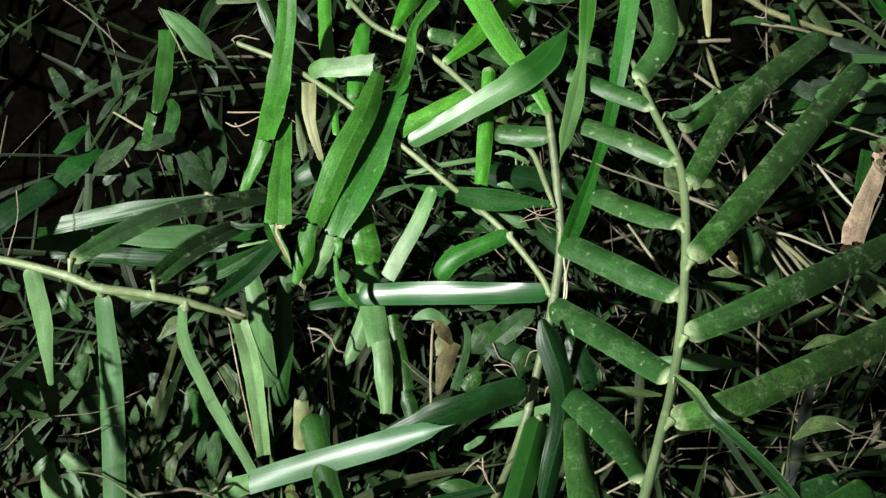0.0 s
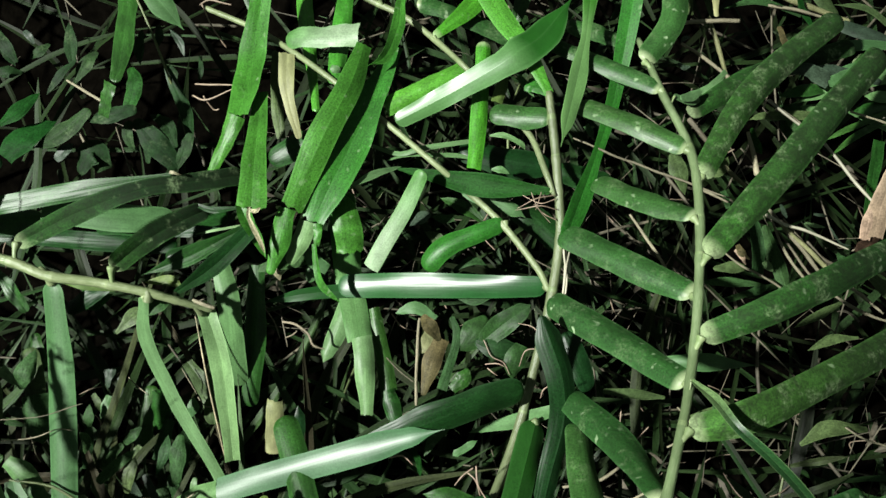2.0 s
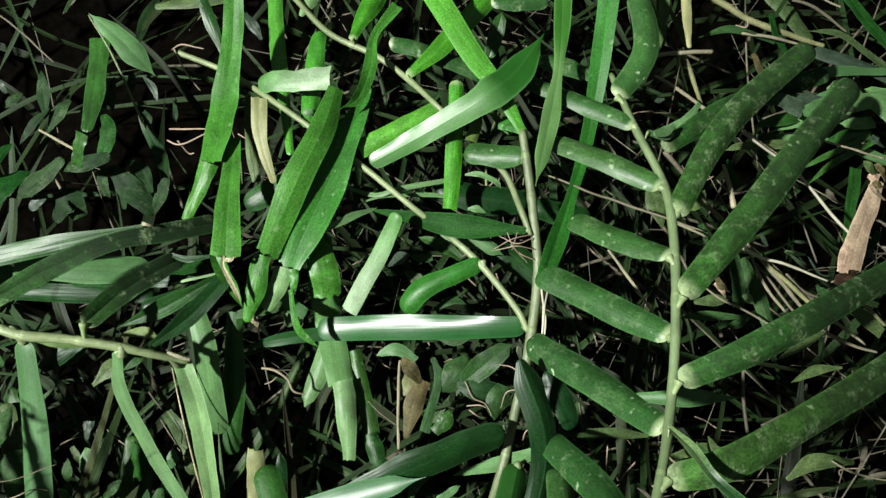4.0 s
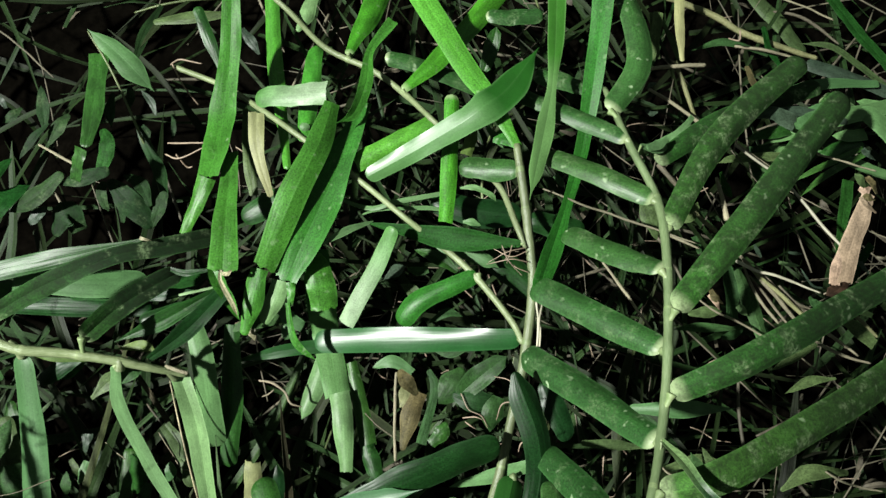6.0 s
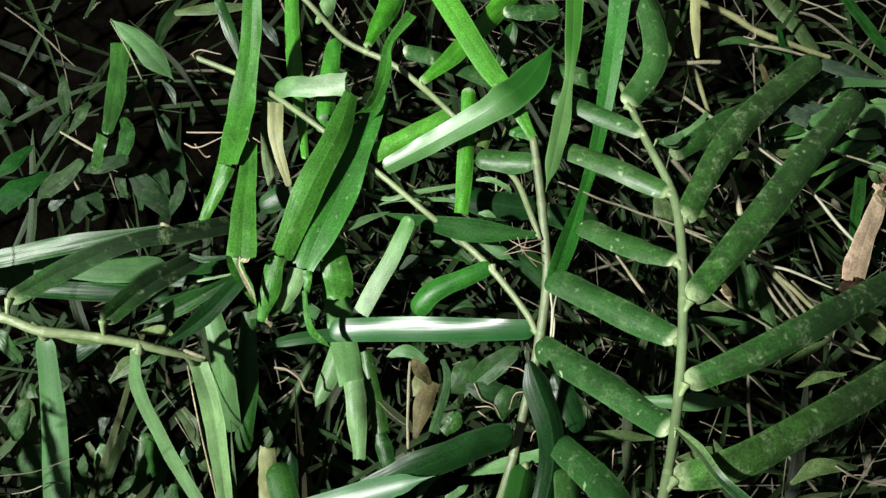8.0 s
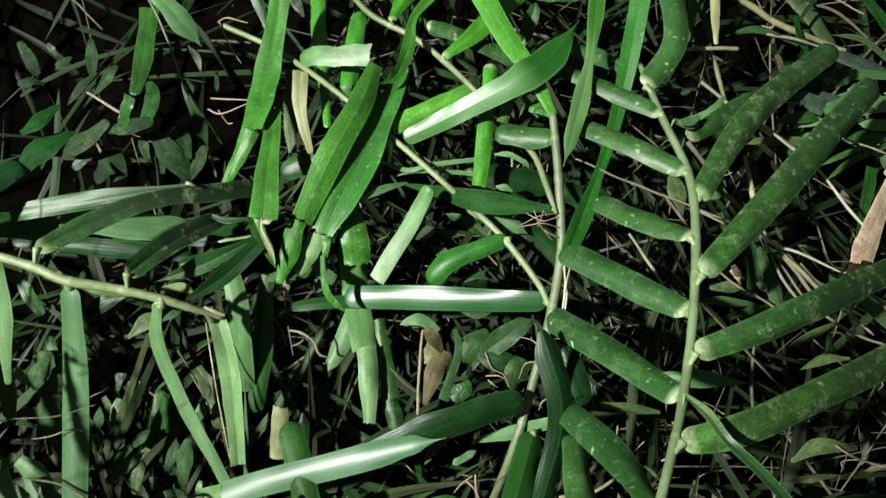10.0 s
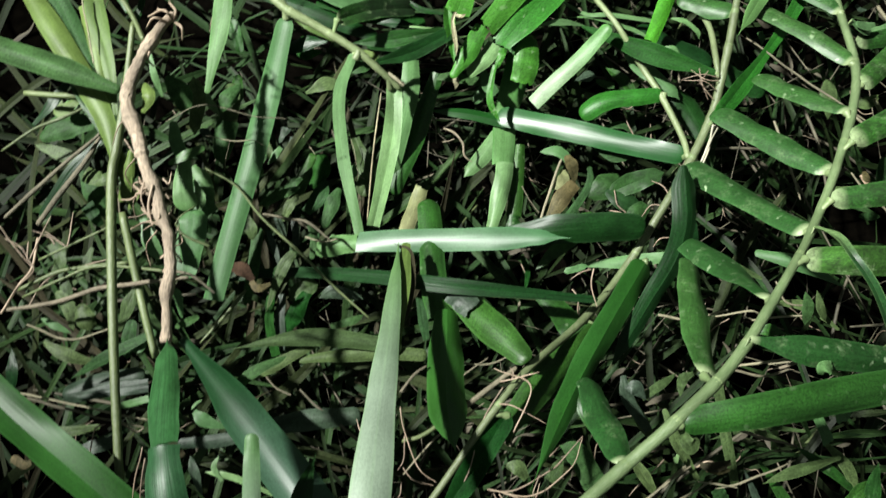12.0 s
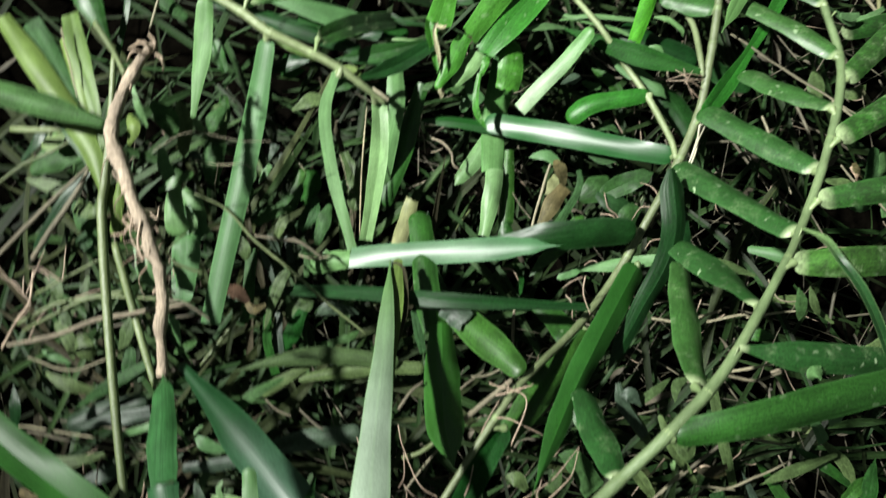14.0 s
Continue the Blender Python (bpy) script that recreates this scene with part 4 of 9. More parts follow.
leaf(p, "leaf_blade", ((-78.4, 25.9, 60), (-65.8, 31.5, 60), (-51.7, 39.3, 60)), (0.61, 4.96, 2.51), "pr", 0, 0.12, 25, 25, "leaf_fresh")
leaf(p, "leaf_blade", ((-67.6, 20.7, 65), (-58.2, 28.9, 62), (-48.2, 40.3, 60)), (1.79, 5.21, 4.27), "rr", 0.02, 0.2, 12, 12, "leaf_deep")
leaf(p, "leaf_blade", ((-116.3, 42.9, 66), (-92.8, 47.5, 67), (-69.5, 52.4, 67)), (4.78, 5.11, 0.91), "cr", 0.04, 0.06, 15, 15, "leaf_fresh")
leaf(p, "leaf_blade", ((-95.4, 40.6, 50), (-77.9, 41.3, 50), (-59.3, 45, 48)), (4.53, 5.55, 4.52), "rr", 0.05, 0.1, 0, 0, "leaf_shade")
leaf(p, "leaf_blade", ((-106.8, 43.9, 58), (-90, 43, 55), (-73.6, 43.1, 50)), (6.59, 8.62, 7.09), "cr", 0.05, 0, 0, 0, "leaf_soft")
leaf(p, "leaf_blade", ((-122.5, 40.8, 60), (-115.7, 41.1, 56), (-108.3, 41.5, 53)), (7.1, 7.88, 6.41), "cr", 0.05, 0, 0, 0, "leaf_fresh")
leaf(p, "leaf_blade", ((-125, 38.4, 50), (-96.9, 37, 49), (-73.4, 36.1, 47)), (3.88, 5.55, 4.5), "cr", 0.05, 0, 0, 0, "leaf_deep")
leaf(p, "leaf_blade", ((-94.2, 16, 66), (-88.5, 18.7, 68), (-82.1, 21.4, 70)), (3.61, 4.38, 2.03), "rr", 0.1, 0, 0, 0, "leaf_deep")
leaf(p, "leaf_blade", ((-75.4, 31.8, 50), (-64.3, 35, 50), (-53.1, 37.3, 50)), (4.53, 5.55, 4.46), "rr", 0.1, 0, 0, 0, "leaf_deep")

stem(p, "petiole", ((-97.2, 25.5, 76), (-95.4, 24, 75.5), (-94.8, 22.1, 73)), (2.12, 2.13, 2.59), "stem_pale", (), "")
stem(p, "petiole", ((-73.2, 21, 70), (-72.5, 19.9, 70), (-72.8, 18.2, 69)), (2.05, 2.05, 2.64), "stem_pale", (), "")
stem(p, "petiole", ((-63.5, 18.9, 64), (-62.5, 17.6, 63), (-61.5, 15.7, 60)), (1.51, 1.82, 2.16), "stem_pale", (), "")
leaf(p, "leaf_sheath", ((-92.9, 22.8, 74), (-87.1, 21.6, 73), (-79.2, 20.7, 71)), (1, 1.87, 0.73), "rp", 0.15, 0, 0, 0, "leaf_lime")
leaf(p, "leaf_blade", ((-73.6, 14.7, 66), (-71.2, 17.6, 66), (-67.9, 19.9, 64)), (1.19, 4.48, 0.91), "pp", 0.05, 0.08, 0, 0, "leaf_dim")
leaf(p, "leaf_sheath", ((-78.1, 24.3, 58), (-71.4, 24.9, 58), (-68.5, 23.2, 58)), (0.93, 3.11, 1.56), "pt", 0.05, 0.08, 0, 0, "leaf_lime")
leaf(p, "leaf_blade", ((-66.6, 46.5, 58), (-60.6, 44.6, 58), (-52.6, 45.7, 58)), (0.93, 1.87, 0.93), "pp", 0.04, 0.1, 0, 0, "leaf_deep")
leaf(p, "leaf_blade", ((-73.5, 37.6, 54), (-67, 39.1, 55), (-57.7, 39.8, 55)), (0.95, 3.16, 1.26), "pp", 0.04, 0.1, 0, 0, "leaf_deep")
leaf(p, "leaf_blade", ((-65.9, 38.1, 56), (-60.3, 39.1, 57), (-53.4, 40.5, 57)), (0.31, 0.78, 0.63), "pc", 0.04, 0, 0, 0, "leaf_pale")
leaf(p, "leaf_blade", ((-69.9, 52.7, 68), (-68.4, 52.3, 68), (-67.2, 52.1, 67)), (0.89, 0.74, 0.3), "cp", 0.04, 0, 0, 0, "straw")

p = plant("rooted_stem", (-82.7, -73.4, 108.0), "brown woody grass stem with fine roots beside green stalks", "grass plant")
stem(p, "stem", ((-115.4, 5.6, 95), (-116.3, 0.1, 96.7), (-116.9, -5.2, 98.3), (-117, -10.4, 99.4), (-116.7, -15.3, 100.3), (-115.6, -19.6, 101.3), (-113.5, -23.4, 102.7), (-111, -26.5, 103.7), (-108.7, -29.5, 104), (-106.1, -33, 104.3), (-103.3, -36.2, 104.7), (-100.5, -39.1, 105.1), (-97.9, -42.1, 105.5), (-95.6, -45.2, 106), (-93.2, -48.7, 106.5), (-90.7, -52.7, 107.1), (-88.7, -56.7, 107.7), (-87.5, -60.8, 108), (-85.9, -66.1, 108), (-83.3, -72.9, 108)), (2.09, 2.48, 2.74, 2.84, 3.11, 3.36, 2.79, 3.3, 3.17, 2.64, 2.49, 2.89, 2.23, 2.87, 2.34, 2.21, 2.45, 2.58, 2.19, 2.06), "brown", (7, 17.5, 26, 34, 43, 50, 58, 67, 76, 85), "knobbly brown woody stem")
stem(p, "stalk", ((-127.1, 1.7, 90), (-123.3, -16, 88), (-120.8, -31, 86), (-118.6, -41.9, 85), (-101.8, -78.1, 90), (-85.4, -112.5, 93)), (1.54, 1.79, 2.3, 2.51, 2.37, 2.04), "stem_green", (15.2, 33.5), "slender green stalk")
stem(p, "stalk", ((-118.3, -46.1, 75), (-106.7, -65.4, 73), (-94.8, -80, 78)), (2.37, 2.23, 2.02), "stem_green", (), "slender green stalk")
leaf(p, "leaf_sheath", ((-165.6, 6.3, 80), (-150.9, -4.8, 82), (-136.1, -16.5, 83), (-127.3, -25.3, 83), (-120.7, -36.3, 83)), (4.42, 6.51, 6.11, 5.16, 1.5), "cr", 0.15, 0, 0, 0, "leaf_lime", "yellow-green sheath")
leaf(p, "leaf_sheath", ((-117.5, -30.2, 85), (-116.9, -36.5, 83), (-117.3, -43.9, 80)), (1.76, 3.25, 2.09), "rr", 0.25, 0, 0, 0, "leaf_lime", "yellow-green sheath")
leaf(p, "leaf_sheath", ((-121.3, -12.1, 85), (-117.9, -15.4, 86), (-118.9, -19.6, 84)), (1.82, 3.61, 1.51), "rr", 0.15, 0, 0, 0, "leaf_lime")
leaf(p, "leaf_blade", ((-168, -15.6, 90), (-155.6, -16.2, 92), (-138.7, -16.8, 93), (-122.6, -17.4, 92)), (5.73, 6.23, 6.48, 2.55), "cr", 0.1, -0.05, 4, 4, "leaf_dim")
leaf(p, "leaf_blade", ((-158, 7.6, 79), (-149.2, -0.6, 80), (-140.9, -8.7, 81), (-133.9, -17.5, 81)), (5.4, 5.97, 3.42, 1.23), "cr", 0.06, 0.1, 0, 0, "leaf_dim")
leaf(p, "leaf_blade", ((-147, 11.9, 81), (-139.8, 1, 83), (-132.4, -9, 84), (-125.1, -22.5, 84)), (4.73, 5.26, 3.67, 1.21), "cr", 0.05, 0.14, 0, 0, "leaf_lime")
stem(p, "stalk", ((-131.9, 7.3, 95), (-123.9, 0.7, 97), (-118.1, -5, 99)), (1.43, 1.21, 1.09), "stem_green", (), "slender green stalk")
stem(p, "root", ((-114.2, 3.2, 96), (-116.7, 4.5, 98), (-121.9, 3, 94)), (0.71, 0.6, 0.41), "root", (), "")
stem(p, "root", ((-115, 2.3, 96), (-117.8, 1.4, 99), (-121.2, -0.4, 94)), (0.71, 0.6, 0.41), "root", (), "")
stem(p, "root", ((-114.3, 3.5, 96), (-113.8, 5.2, 98), (-117.2, 7.7, 96)), (0.71, 0.6, 0.41), "root", (), "")
stem(p, "root", ((-113.8, 3, 96), (-110.7, 1.4, 98), (-111.3, -0.3, 94)), (0.71, 0.6, 0.41), "root", (), "")
stem(p, "root", ((-114.6, 3.1, 96), (-114.7, 3.5, 100), (-118.4, 4.3, 98)), (0.71, 0.59, 0.4), "root", (), "")
stem(p, "root", ((-115.1, -7.6, 100), (-115.7, -9.1, 98), (-115.7, -9.2, 94)), (0.69, 0.59, 0.41), "root", (), "")
stem(p, "root", ((-101.5, -37.5, 104), (-100.1, -36.9, 100), (-99.6, -34.7, 98)), (0.65, 0.57, 0.39), "root", (), "")
stem(p, "root", ((-100.4, -38.6, 104), (-104.8, -39.6, 100), (-107.1, -38.1, 98)), (0.65, 0.57, 0.39), "root", (), "")
stem(p, "root", ((-98, -42.1, 105), (-102.6, -41.7, 100), (-105.9, -39.9, 96)), (0.65, 0.57, 0.39), "root", (), "")
stem(p, "root", ((-96.3, -44.6, 105), (-101, -46, 100), (-105.2, -44.8, 95)), (0.65, 0.57, 0.39), "root", (), "")
stem(p, "root", ((-104.5, -39.2, 100), (-107.5, -44, 95), (-107.4, -47.8, 90)), (0.38, 0.29, 0.2), "root", (), "")
stem(p, "root", ((-95.9, -49.5, 104), (-100.6, -53.4, 95), (-99.6, -58, 90)), (0.36, 0.29, 0.2), "root", (), "")
stem(p, "root", ((-94, -44.8, 105), (-93.2, -46, 100), (-94.5, -48.2, 95)), (0.36, 0.28, 0.19), "root", (), "")
stem(p, "root", ((-112.5, -23.5, 100), (-117.8, -26.4, 95), (-120.1, -31.5, 90)), (0.38, 0.29, 0.2), "root", (), "")
stem(p, "root", ((-92.2, -52.6, 105), (-90.8, -50.2, 100), (-95, -46.9, 95)), (0.36, 0.28, 0.19), "root", (), "")
stem(p, "root", ((-101.3, -40.8, 104), (-98.5, -38.5, 100), (-101.2, -34.3, 98)), (0.37, 0.28, 0.19), "root", (), "")
stem(p, "root", ((-108.8, -34.2, 100), (-111.9, -38, 95), (-110, -41.1, 90)), (0.38, 0.29, 0.2), "root", (), "")
stem(p, "root", ((-99.3, -43.7, 104), (-94.9, -46.7, 108), (-100.7, -50.2, 100)), (0.37, 0.27, 0.19), "root", (), "")
stem(p, "root", ((-90.7, -54, 106), (-91.4, -55.3, 99), (-91, -57.5, 98)), (0.54, 0.47, 0.28), "root", (), "")
stem(p, "root", ((-99.8, -41.9, 106), (-103.5, -42.6, 104), (-102.2, -43.7, 106)), (0.54, 0.46, 0.27), "root", (), "")
stem(p, "root", ((-101.1, -39.8, 106), (-102.7, -37.3, 98), (-103.6, -40.2, 102)), (0.54, 0.48, 0.28), "root", (), "")
stem(p, "root", ((-101.1, -42.2, 106), (-108.6, -40, 96), (-106.6, -38.1, 96)), (0.54, 0.48, 0.29), "root", (), "")
stem(p, "root", ((-89.2, -54.3, 106), (-91.1, -58, 104), (-87.7, -56.6, 106)), (0.54, 0.45, 0.27), "root", (), "")
stem(p, "root", ((-94.3, -48.2, 106), (-100.5, -47.9, 100), (-102.2, -50.9, 103)), (0.54, 0.47, 0.27), "root", (), "")
stem(p, "root", ((-97.2, -44.2, 106), (-99, -41.5, 101), (-103.7, -40.6, 97)), (0.54, 0.47, 0.29), "root", (), "")
stem(p, "root", ((-88.4, -59.5, 106), (-90.1, -59.1, 102), (-89, -58.1, 99)), (0.53, 0.46, 0.28), "root", (), "")
stem(p, "root", ((-89.6, -53, 106), (-90.3, -54.5, 97), (-90.4, -54.6, 101)), (0.54, 0.47, 0.28), "root", (), "")
stem(p, "root", ((-93.7, -50.1, 106), (-91.1, -51.8, 106), (-90.4, -48.4, 103)), (0.54, 0.45, 0.27), "root", (), "")
stem(p, "root", ((-90.7, -53.3, 106), (-92.4, -55.2, 105), (-94.4, -53.4, 98)), (0.54, 0.45, 0.28), "root", (), "")
stem(p, "root", ((-88.6, -60.5, 106), (-86.3, -57.6, 106), (-84.5, -56.7, 102)), (0.53, 0.45, 0.27), "root", (), "")
stem(p, "root", ((-100.3, -40.1, 106), (-102.2, -41.8, 105), (-101.8, -40.7, 98)), (0.54, 0.45, 0.28), "root", (), "")
stem(p, "root", ((-96.6, -43.4, 106), (-96.6, -45.1, 100), (-94.8, -42.5, 102)), (0.54, 0.47, 0.28), "root", (), "")
stem(p, "root", ((-101.5, -40.8, 106), (-105.8, -43.7, 100), (-110.2, -44.5, 96)), (0.54, 0.47, 0.29), "root", (), "")
stem(p, "root", ((-87.7, -59.3, 106), (-89.8, -59.7, 105), (-93.1, -62.9, 96)), (0.53, 0.45, 0.28), "root", (), "")
stem(p, "root", ((-86.9, -60.4, 106), (-91.1, -61.2, 101), (-89.3, -61.7, 105)), (0.53, 0.46, 0.27), "root", (), "")
stem(p, "root", ((-96.2, -45.1, 106), (-97.8, -42.9, 99), (-100, -43.7, 98)), (0.54, 0.47, 0.28), "root", (), "")
stem(p, "root", ((-87.2, -60.8, 106), (-92.6, -59.4, 97), (-89.9, -61.6, 103)), (0.53, 0.47, 0.27), "root", (), "")
stem(p, "root", ((-96.5, -45.8, 106), (-96.1, -47, 103), (-96.7, -47.8, 98)), (0.54, 0.46, 0.28), "root", (), "")
stem(p, "root", ((-96.3, -43.4, 106), (-95.8, -42.1, 102), (-100.5, -39.7, 96)), (0.54, 0.46, 0.29), "root", (), "")
stem(p, "root", ((-99.5, -41.8, 106), (-102.3, -42.4, 99), (-102.2, -39.9, 98)), (0.54, 0.47, 0.28), "root", (), "")

p = plant("grass_shoot", (-82.9, -71.7, 110.0), "upright green shoot with ribbed sheath and broad glossy blades", "grass plant")
leaf(p, "leaf_sheath", ((-82.9, -71.7, 110), (-79.6, -76, 115), (-74.5, -82.9, 123), (-69.5, -89.3, 131)), (0.74, 4.73, 6.45, 6.26), "pc", 0.16, 0, 0, 0, "leaf_ribbed", "ribbed green sheath")
leaf(p, "leaf_blade", ((-69.3, -88.9, 132), (-64.6, -96.3, 135), (-56.2, -112.7, 135)), (6.42, 7.43, 7.1), "cr", 0.12, 0, 0, 0, "leaf_ribbed")

p = plant("grass_shoot", (-92.6, -73.9, 70.0), "dark blue-green broad grass blades leaning over each other", "grass plant")
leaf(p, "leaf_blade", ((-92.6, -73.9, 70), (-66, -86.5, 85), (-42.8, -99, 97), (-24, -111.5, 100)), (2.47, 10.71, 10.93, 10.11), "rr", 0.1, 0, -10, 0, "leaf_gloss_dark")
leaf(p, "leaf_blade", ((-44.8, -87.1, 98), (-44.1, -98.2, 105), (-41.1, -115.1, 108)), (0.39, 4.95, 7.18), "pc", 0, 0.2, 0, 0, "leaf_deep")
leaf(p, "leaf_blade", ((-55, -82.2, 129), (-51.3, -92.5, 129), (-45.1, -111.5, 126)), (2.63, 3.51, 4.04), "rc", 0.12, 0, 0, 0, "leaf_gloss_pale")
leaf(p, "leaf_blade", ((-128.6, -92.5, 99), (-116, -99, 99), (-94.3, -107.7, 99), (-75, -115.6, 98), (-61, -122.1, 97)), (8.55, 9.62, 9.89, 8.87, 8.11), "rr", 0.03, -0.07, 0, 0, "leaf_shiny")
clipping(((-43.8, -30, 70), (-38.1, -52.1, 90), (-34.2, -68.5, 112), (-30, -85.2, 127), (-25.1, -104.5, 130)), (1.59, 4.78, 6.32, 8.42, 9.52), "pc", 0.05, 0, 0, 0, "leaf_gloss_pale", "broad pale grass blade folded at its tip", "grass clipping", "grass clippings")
clipping(((-41.6, -29.4, 69), (-38.7, -41.4, 78), (-35.1, -57.1, 92), (-30.6, -72.5, 108)), (2.56, 4.24, 2.49, 0.5), "rp", 0.05, 0, 0, 0, "leaf_lime", "yellowish folded edge of a broad grass blade", "grass clipping", "grass clippings")
clipping(((-40.3, -11.6, 50), (-34, -28.9, 58), (-30, -38.9, 63), (-26.3, -47.6, 67)), (7.01, 7.76, 7.91, 6.46), "rc", 0.1, 0, 0, 0, "leaf_fresh", "dark green grass blade with rounded end", "grass clipping", "grass clippings")
clipping(((-24.8, -44.7, 67), (-21.3, -58.2, 76), (-17.8, -68.8, 86), (-13.5, -77.7, 96)), (6.46, 10.19, 9.96, 2.22), "cp", 0.1, -0.06, 0, 0, "leaf_shiny", "dark green hanging blade with a pale sheen", "grass clipping", "grass clippings")
clipping(((-24, -38.6, 66), (-12, -45.7, 76), (-1.2, -51.8, 85)), (8.44, 8.96, 5.89), "cr", 0.1, 0, 0, 0, "leaf_fresh", "short green blade with a blunt end", "grass clipping", "grass clippings")
# pale piece added on the short blade to paint its highlight
clipping(((-24.7, -39, 70), (-21.6, -40.5, 72), (-18.4, -42.5, 74)), (6.9, 7.45, 6.14), "ct", 0.06, 0, 0, 0, "leaf_grey", "pale piece added as the lit end of a short blade", "leaf scrap", "leaf scraps")
clipping(((-102.5, -59.6, 40), (-80.3, -48.1, 45), (-51.4, -41.8, 62), (-25.6, -38, 74), (14.3, -29.3, 74)), (0.54, 3.18, 3.93, 4.34, 2.18), "pr", 0, 0.12, 0, 0, "leaf_deep", "long narrow dark grass blade lying across others", "grass clipping", "grass clippings")
clipping(((-79.9, -73, 65), (-59, -62.8, 62), (-34, -58.4, 60)), (0.63, 5.17, 4.19), "pr", 0.06, 0, 0, 0, "leaf_olive", "flat olive grass blade in the thatch", "grass clipping", "grass clippings")
clipping(((-61.8, -70.7, 58), (-43.8, -63, 58), (-26.3, -58, 58)), (2.29, 4.61, 3.7), "rr", 0.11, 0, 0, 0, "leaf_olive", "flat olive grass blade in the thatch", "grass clipping", "grass clippings")
clipping(((-75.7, -81.6, 60), (-67.2, -73.7, 60), (-57.5, -63.8, 58)), (2.26, 3.56, 1.98), "rr", 0.11, 0, 0, 0, "leaf_olive", "flat olive grass blade in the thatch", "grass clipping", "grass clippings")
clipping(((-122, -99.9, 60), (-112, -93.7, 60), (-101.8, -87.6, 60)), (5.48, 6.71, 5.78), "rr", 0.11, 0, 0, 0, "leaf_grey", "bluish grey grass blade half hidden in thatch", "grass clipping", "grass clippings")
clipping(((-83.7, -100.8, 70), (-75.1, -97.5, 70), (-65.9, -93.2, 70)), (2.42, 3.64, 2.92), "rr", 0.11, 0, 0, 0, "leaf_grey", "bluish grey grass blade half hidden in thatch", "grass clipping", "grass clippings")
clipping(((-61.9, -89.3, 70), (-51.2, -84.2, 70), (-38.9, -78.9, 70)), (4.75, 5.81, 4.67), "rr", 0.11, 0, 0, 0, "leaf_grey", "bluish grey grass blade half hidden in thatch", "grass clipping", "grass clippings")
clipping(((-8.8, -91.9, 100), (-2.7, -91.8, 100), (4.6, -93.2, 100)), (3.28, 5.9, 4.37), "pp", 0.02, 0.14, 0, 0, "leaf_fresh", "small rounded green grass blade", "grass clipping", "grass clippings")
clipping(((-112, -28.5, 50), (-108.2, -40.1, 50), (-103.6, -58, 50)), (3.86, 8.85, 7), "cr", 0.02, 0.14, 0, 0, "leaf_soft", "pale green blade under the brown stem", "grass clipping", "grass clippings")
clipping(((-26.6, 52.9, 46), (-25.5, 34.8, 38), (-24.4, 26.5, 33.5), (-20.7, 9.6, 38)), (7.7, 8.68, 8.51, 7.64), "cc", 0.06, 0.06, -10, -10, "leaf_shadow_fade", "vertical green blade passing under brighter ones", "grass clipping", "grass clippings")
clipping(((-20.2, 10.6, 39), (-19, 1.8, 40), (-18.3, -12.1, 39)), (5.88, 6.2, 3.8), "ct", 0.1, 0, 0, 0, "leaf_pale", "pale green pointed blade tip", "grass clipping", "grass clippings")
clipping(((-16.9, 19.6, 35), (-14.6, 8.5, 35), (-12, -5.4, 35)), (3.13, 4.52, 5.22), "cc", 0.1, 0, 0, 0, "leaf_fresh", "green blade beside a paler one", "grass clipping", "grass clippings")
clipping(((-12.3, -5, 36), (-10.9, -10, 36), (-9.1, -15.7, 36)), (4.16, 5.2, 4.16), "cr", 0.1, 0, 0, 0, "leaf_fresh", "green pointed grass blade end", "grass clipping", "grass clippings")
clipping(((-24.6, 22.6, 34), (-28.1, 11.9, 34), (-32, 3, 34)), (5.24, 5.94, 3.5), "cp", 0.1, 0, 6, 6, "leaf_pale", "pale blunt grass blade end", "grass clipping", "grass clippings")
clipping(((-38, -9.4, 41), (-38.9, -17.1, 38), (-41.9, -29.5, 30)), (4.11, 5.56, 5.4), "pr", 0.1, 0, 0, 0, "leaf_deep", "dark green rounded blade", "grass clipping", "grass clippings")
clipping(((13.9, 8.2, 48), (20.4, 13.7, 50), (28.5, 19.5, 52)), (4.18, 6.94, 4.15), "pp", 0.02, 0.14, 0, 0, "leaf_weed_green", "dull grey-green blade in the shade", "grass clipping", "grass clippings")
clipping(((11.2, -16.7, 45), (23.8, -12.5, 55), (34.8, -8.6, 64)), (1.3, 4.05, 3.11), "pr", 0.06, 0, 0, 0, "leaf_soft", "narrow light green blade", "grass clipping", "grass clippings")
clipping(((-60.1, 31.8, 52), (-56.6, 17.1, 50), (-56.9, -3.4, 36)), (4.84, 6.76, 6.76), "cc", 0.06, 0.05, 0, 0, "leaf_soft", "green blade hanging under the runner", "grass clipping", "grass clippings")
clipping(((-50.8, 31.2, 45), (-51.5, 10.7, 40), (-53.4, -10.1, 34)), (4.68, 6.39, 5.16), "cr", 0.06, 0, 0, 0, "leaf_fresh", "dark green blade hanging under the runner", "grass clipping", "grass clippings")
clipping(((-5, 112.2, 50), (8.9, 108.9, 48), (25.2, 103.2, 45)), (4.64, 5.71, 5.05), "rr", 0.11, 0, 0, 0, "leaf_spotted", "green blade partly hidden by the bright cluster", "grass clipping", "grass clippings")
clipping(((27.8, 128.7, 45), (36.1, 128, 45), (46.4, 128.9, 45)), (4.84, 5.91, 4.74), "rr", 0.08, 0, 0, 0, "leaf_spotted", "spotted grey-green short grass blade", "grass clipping", "grass clippings")
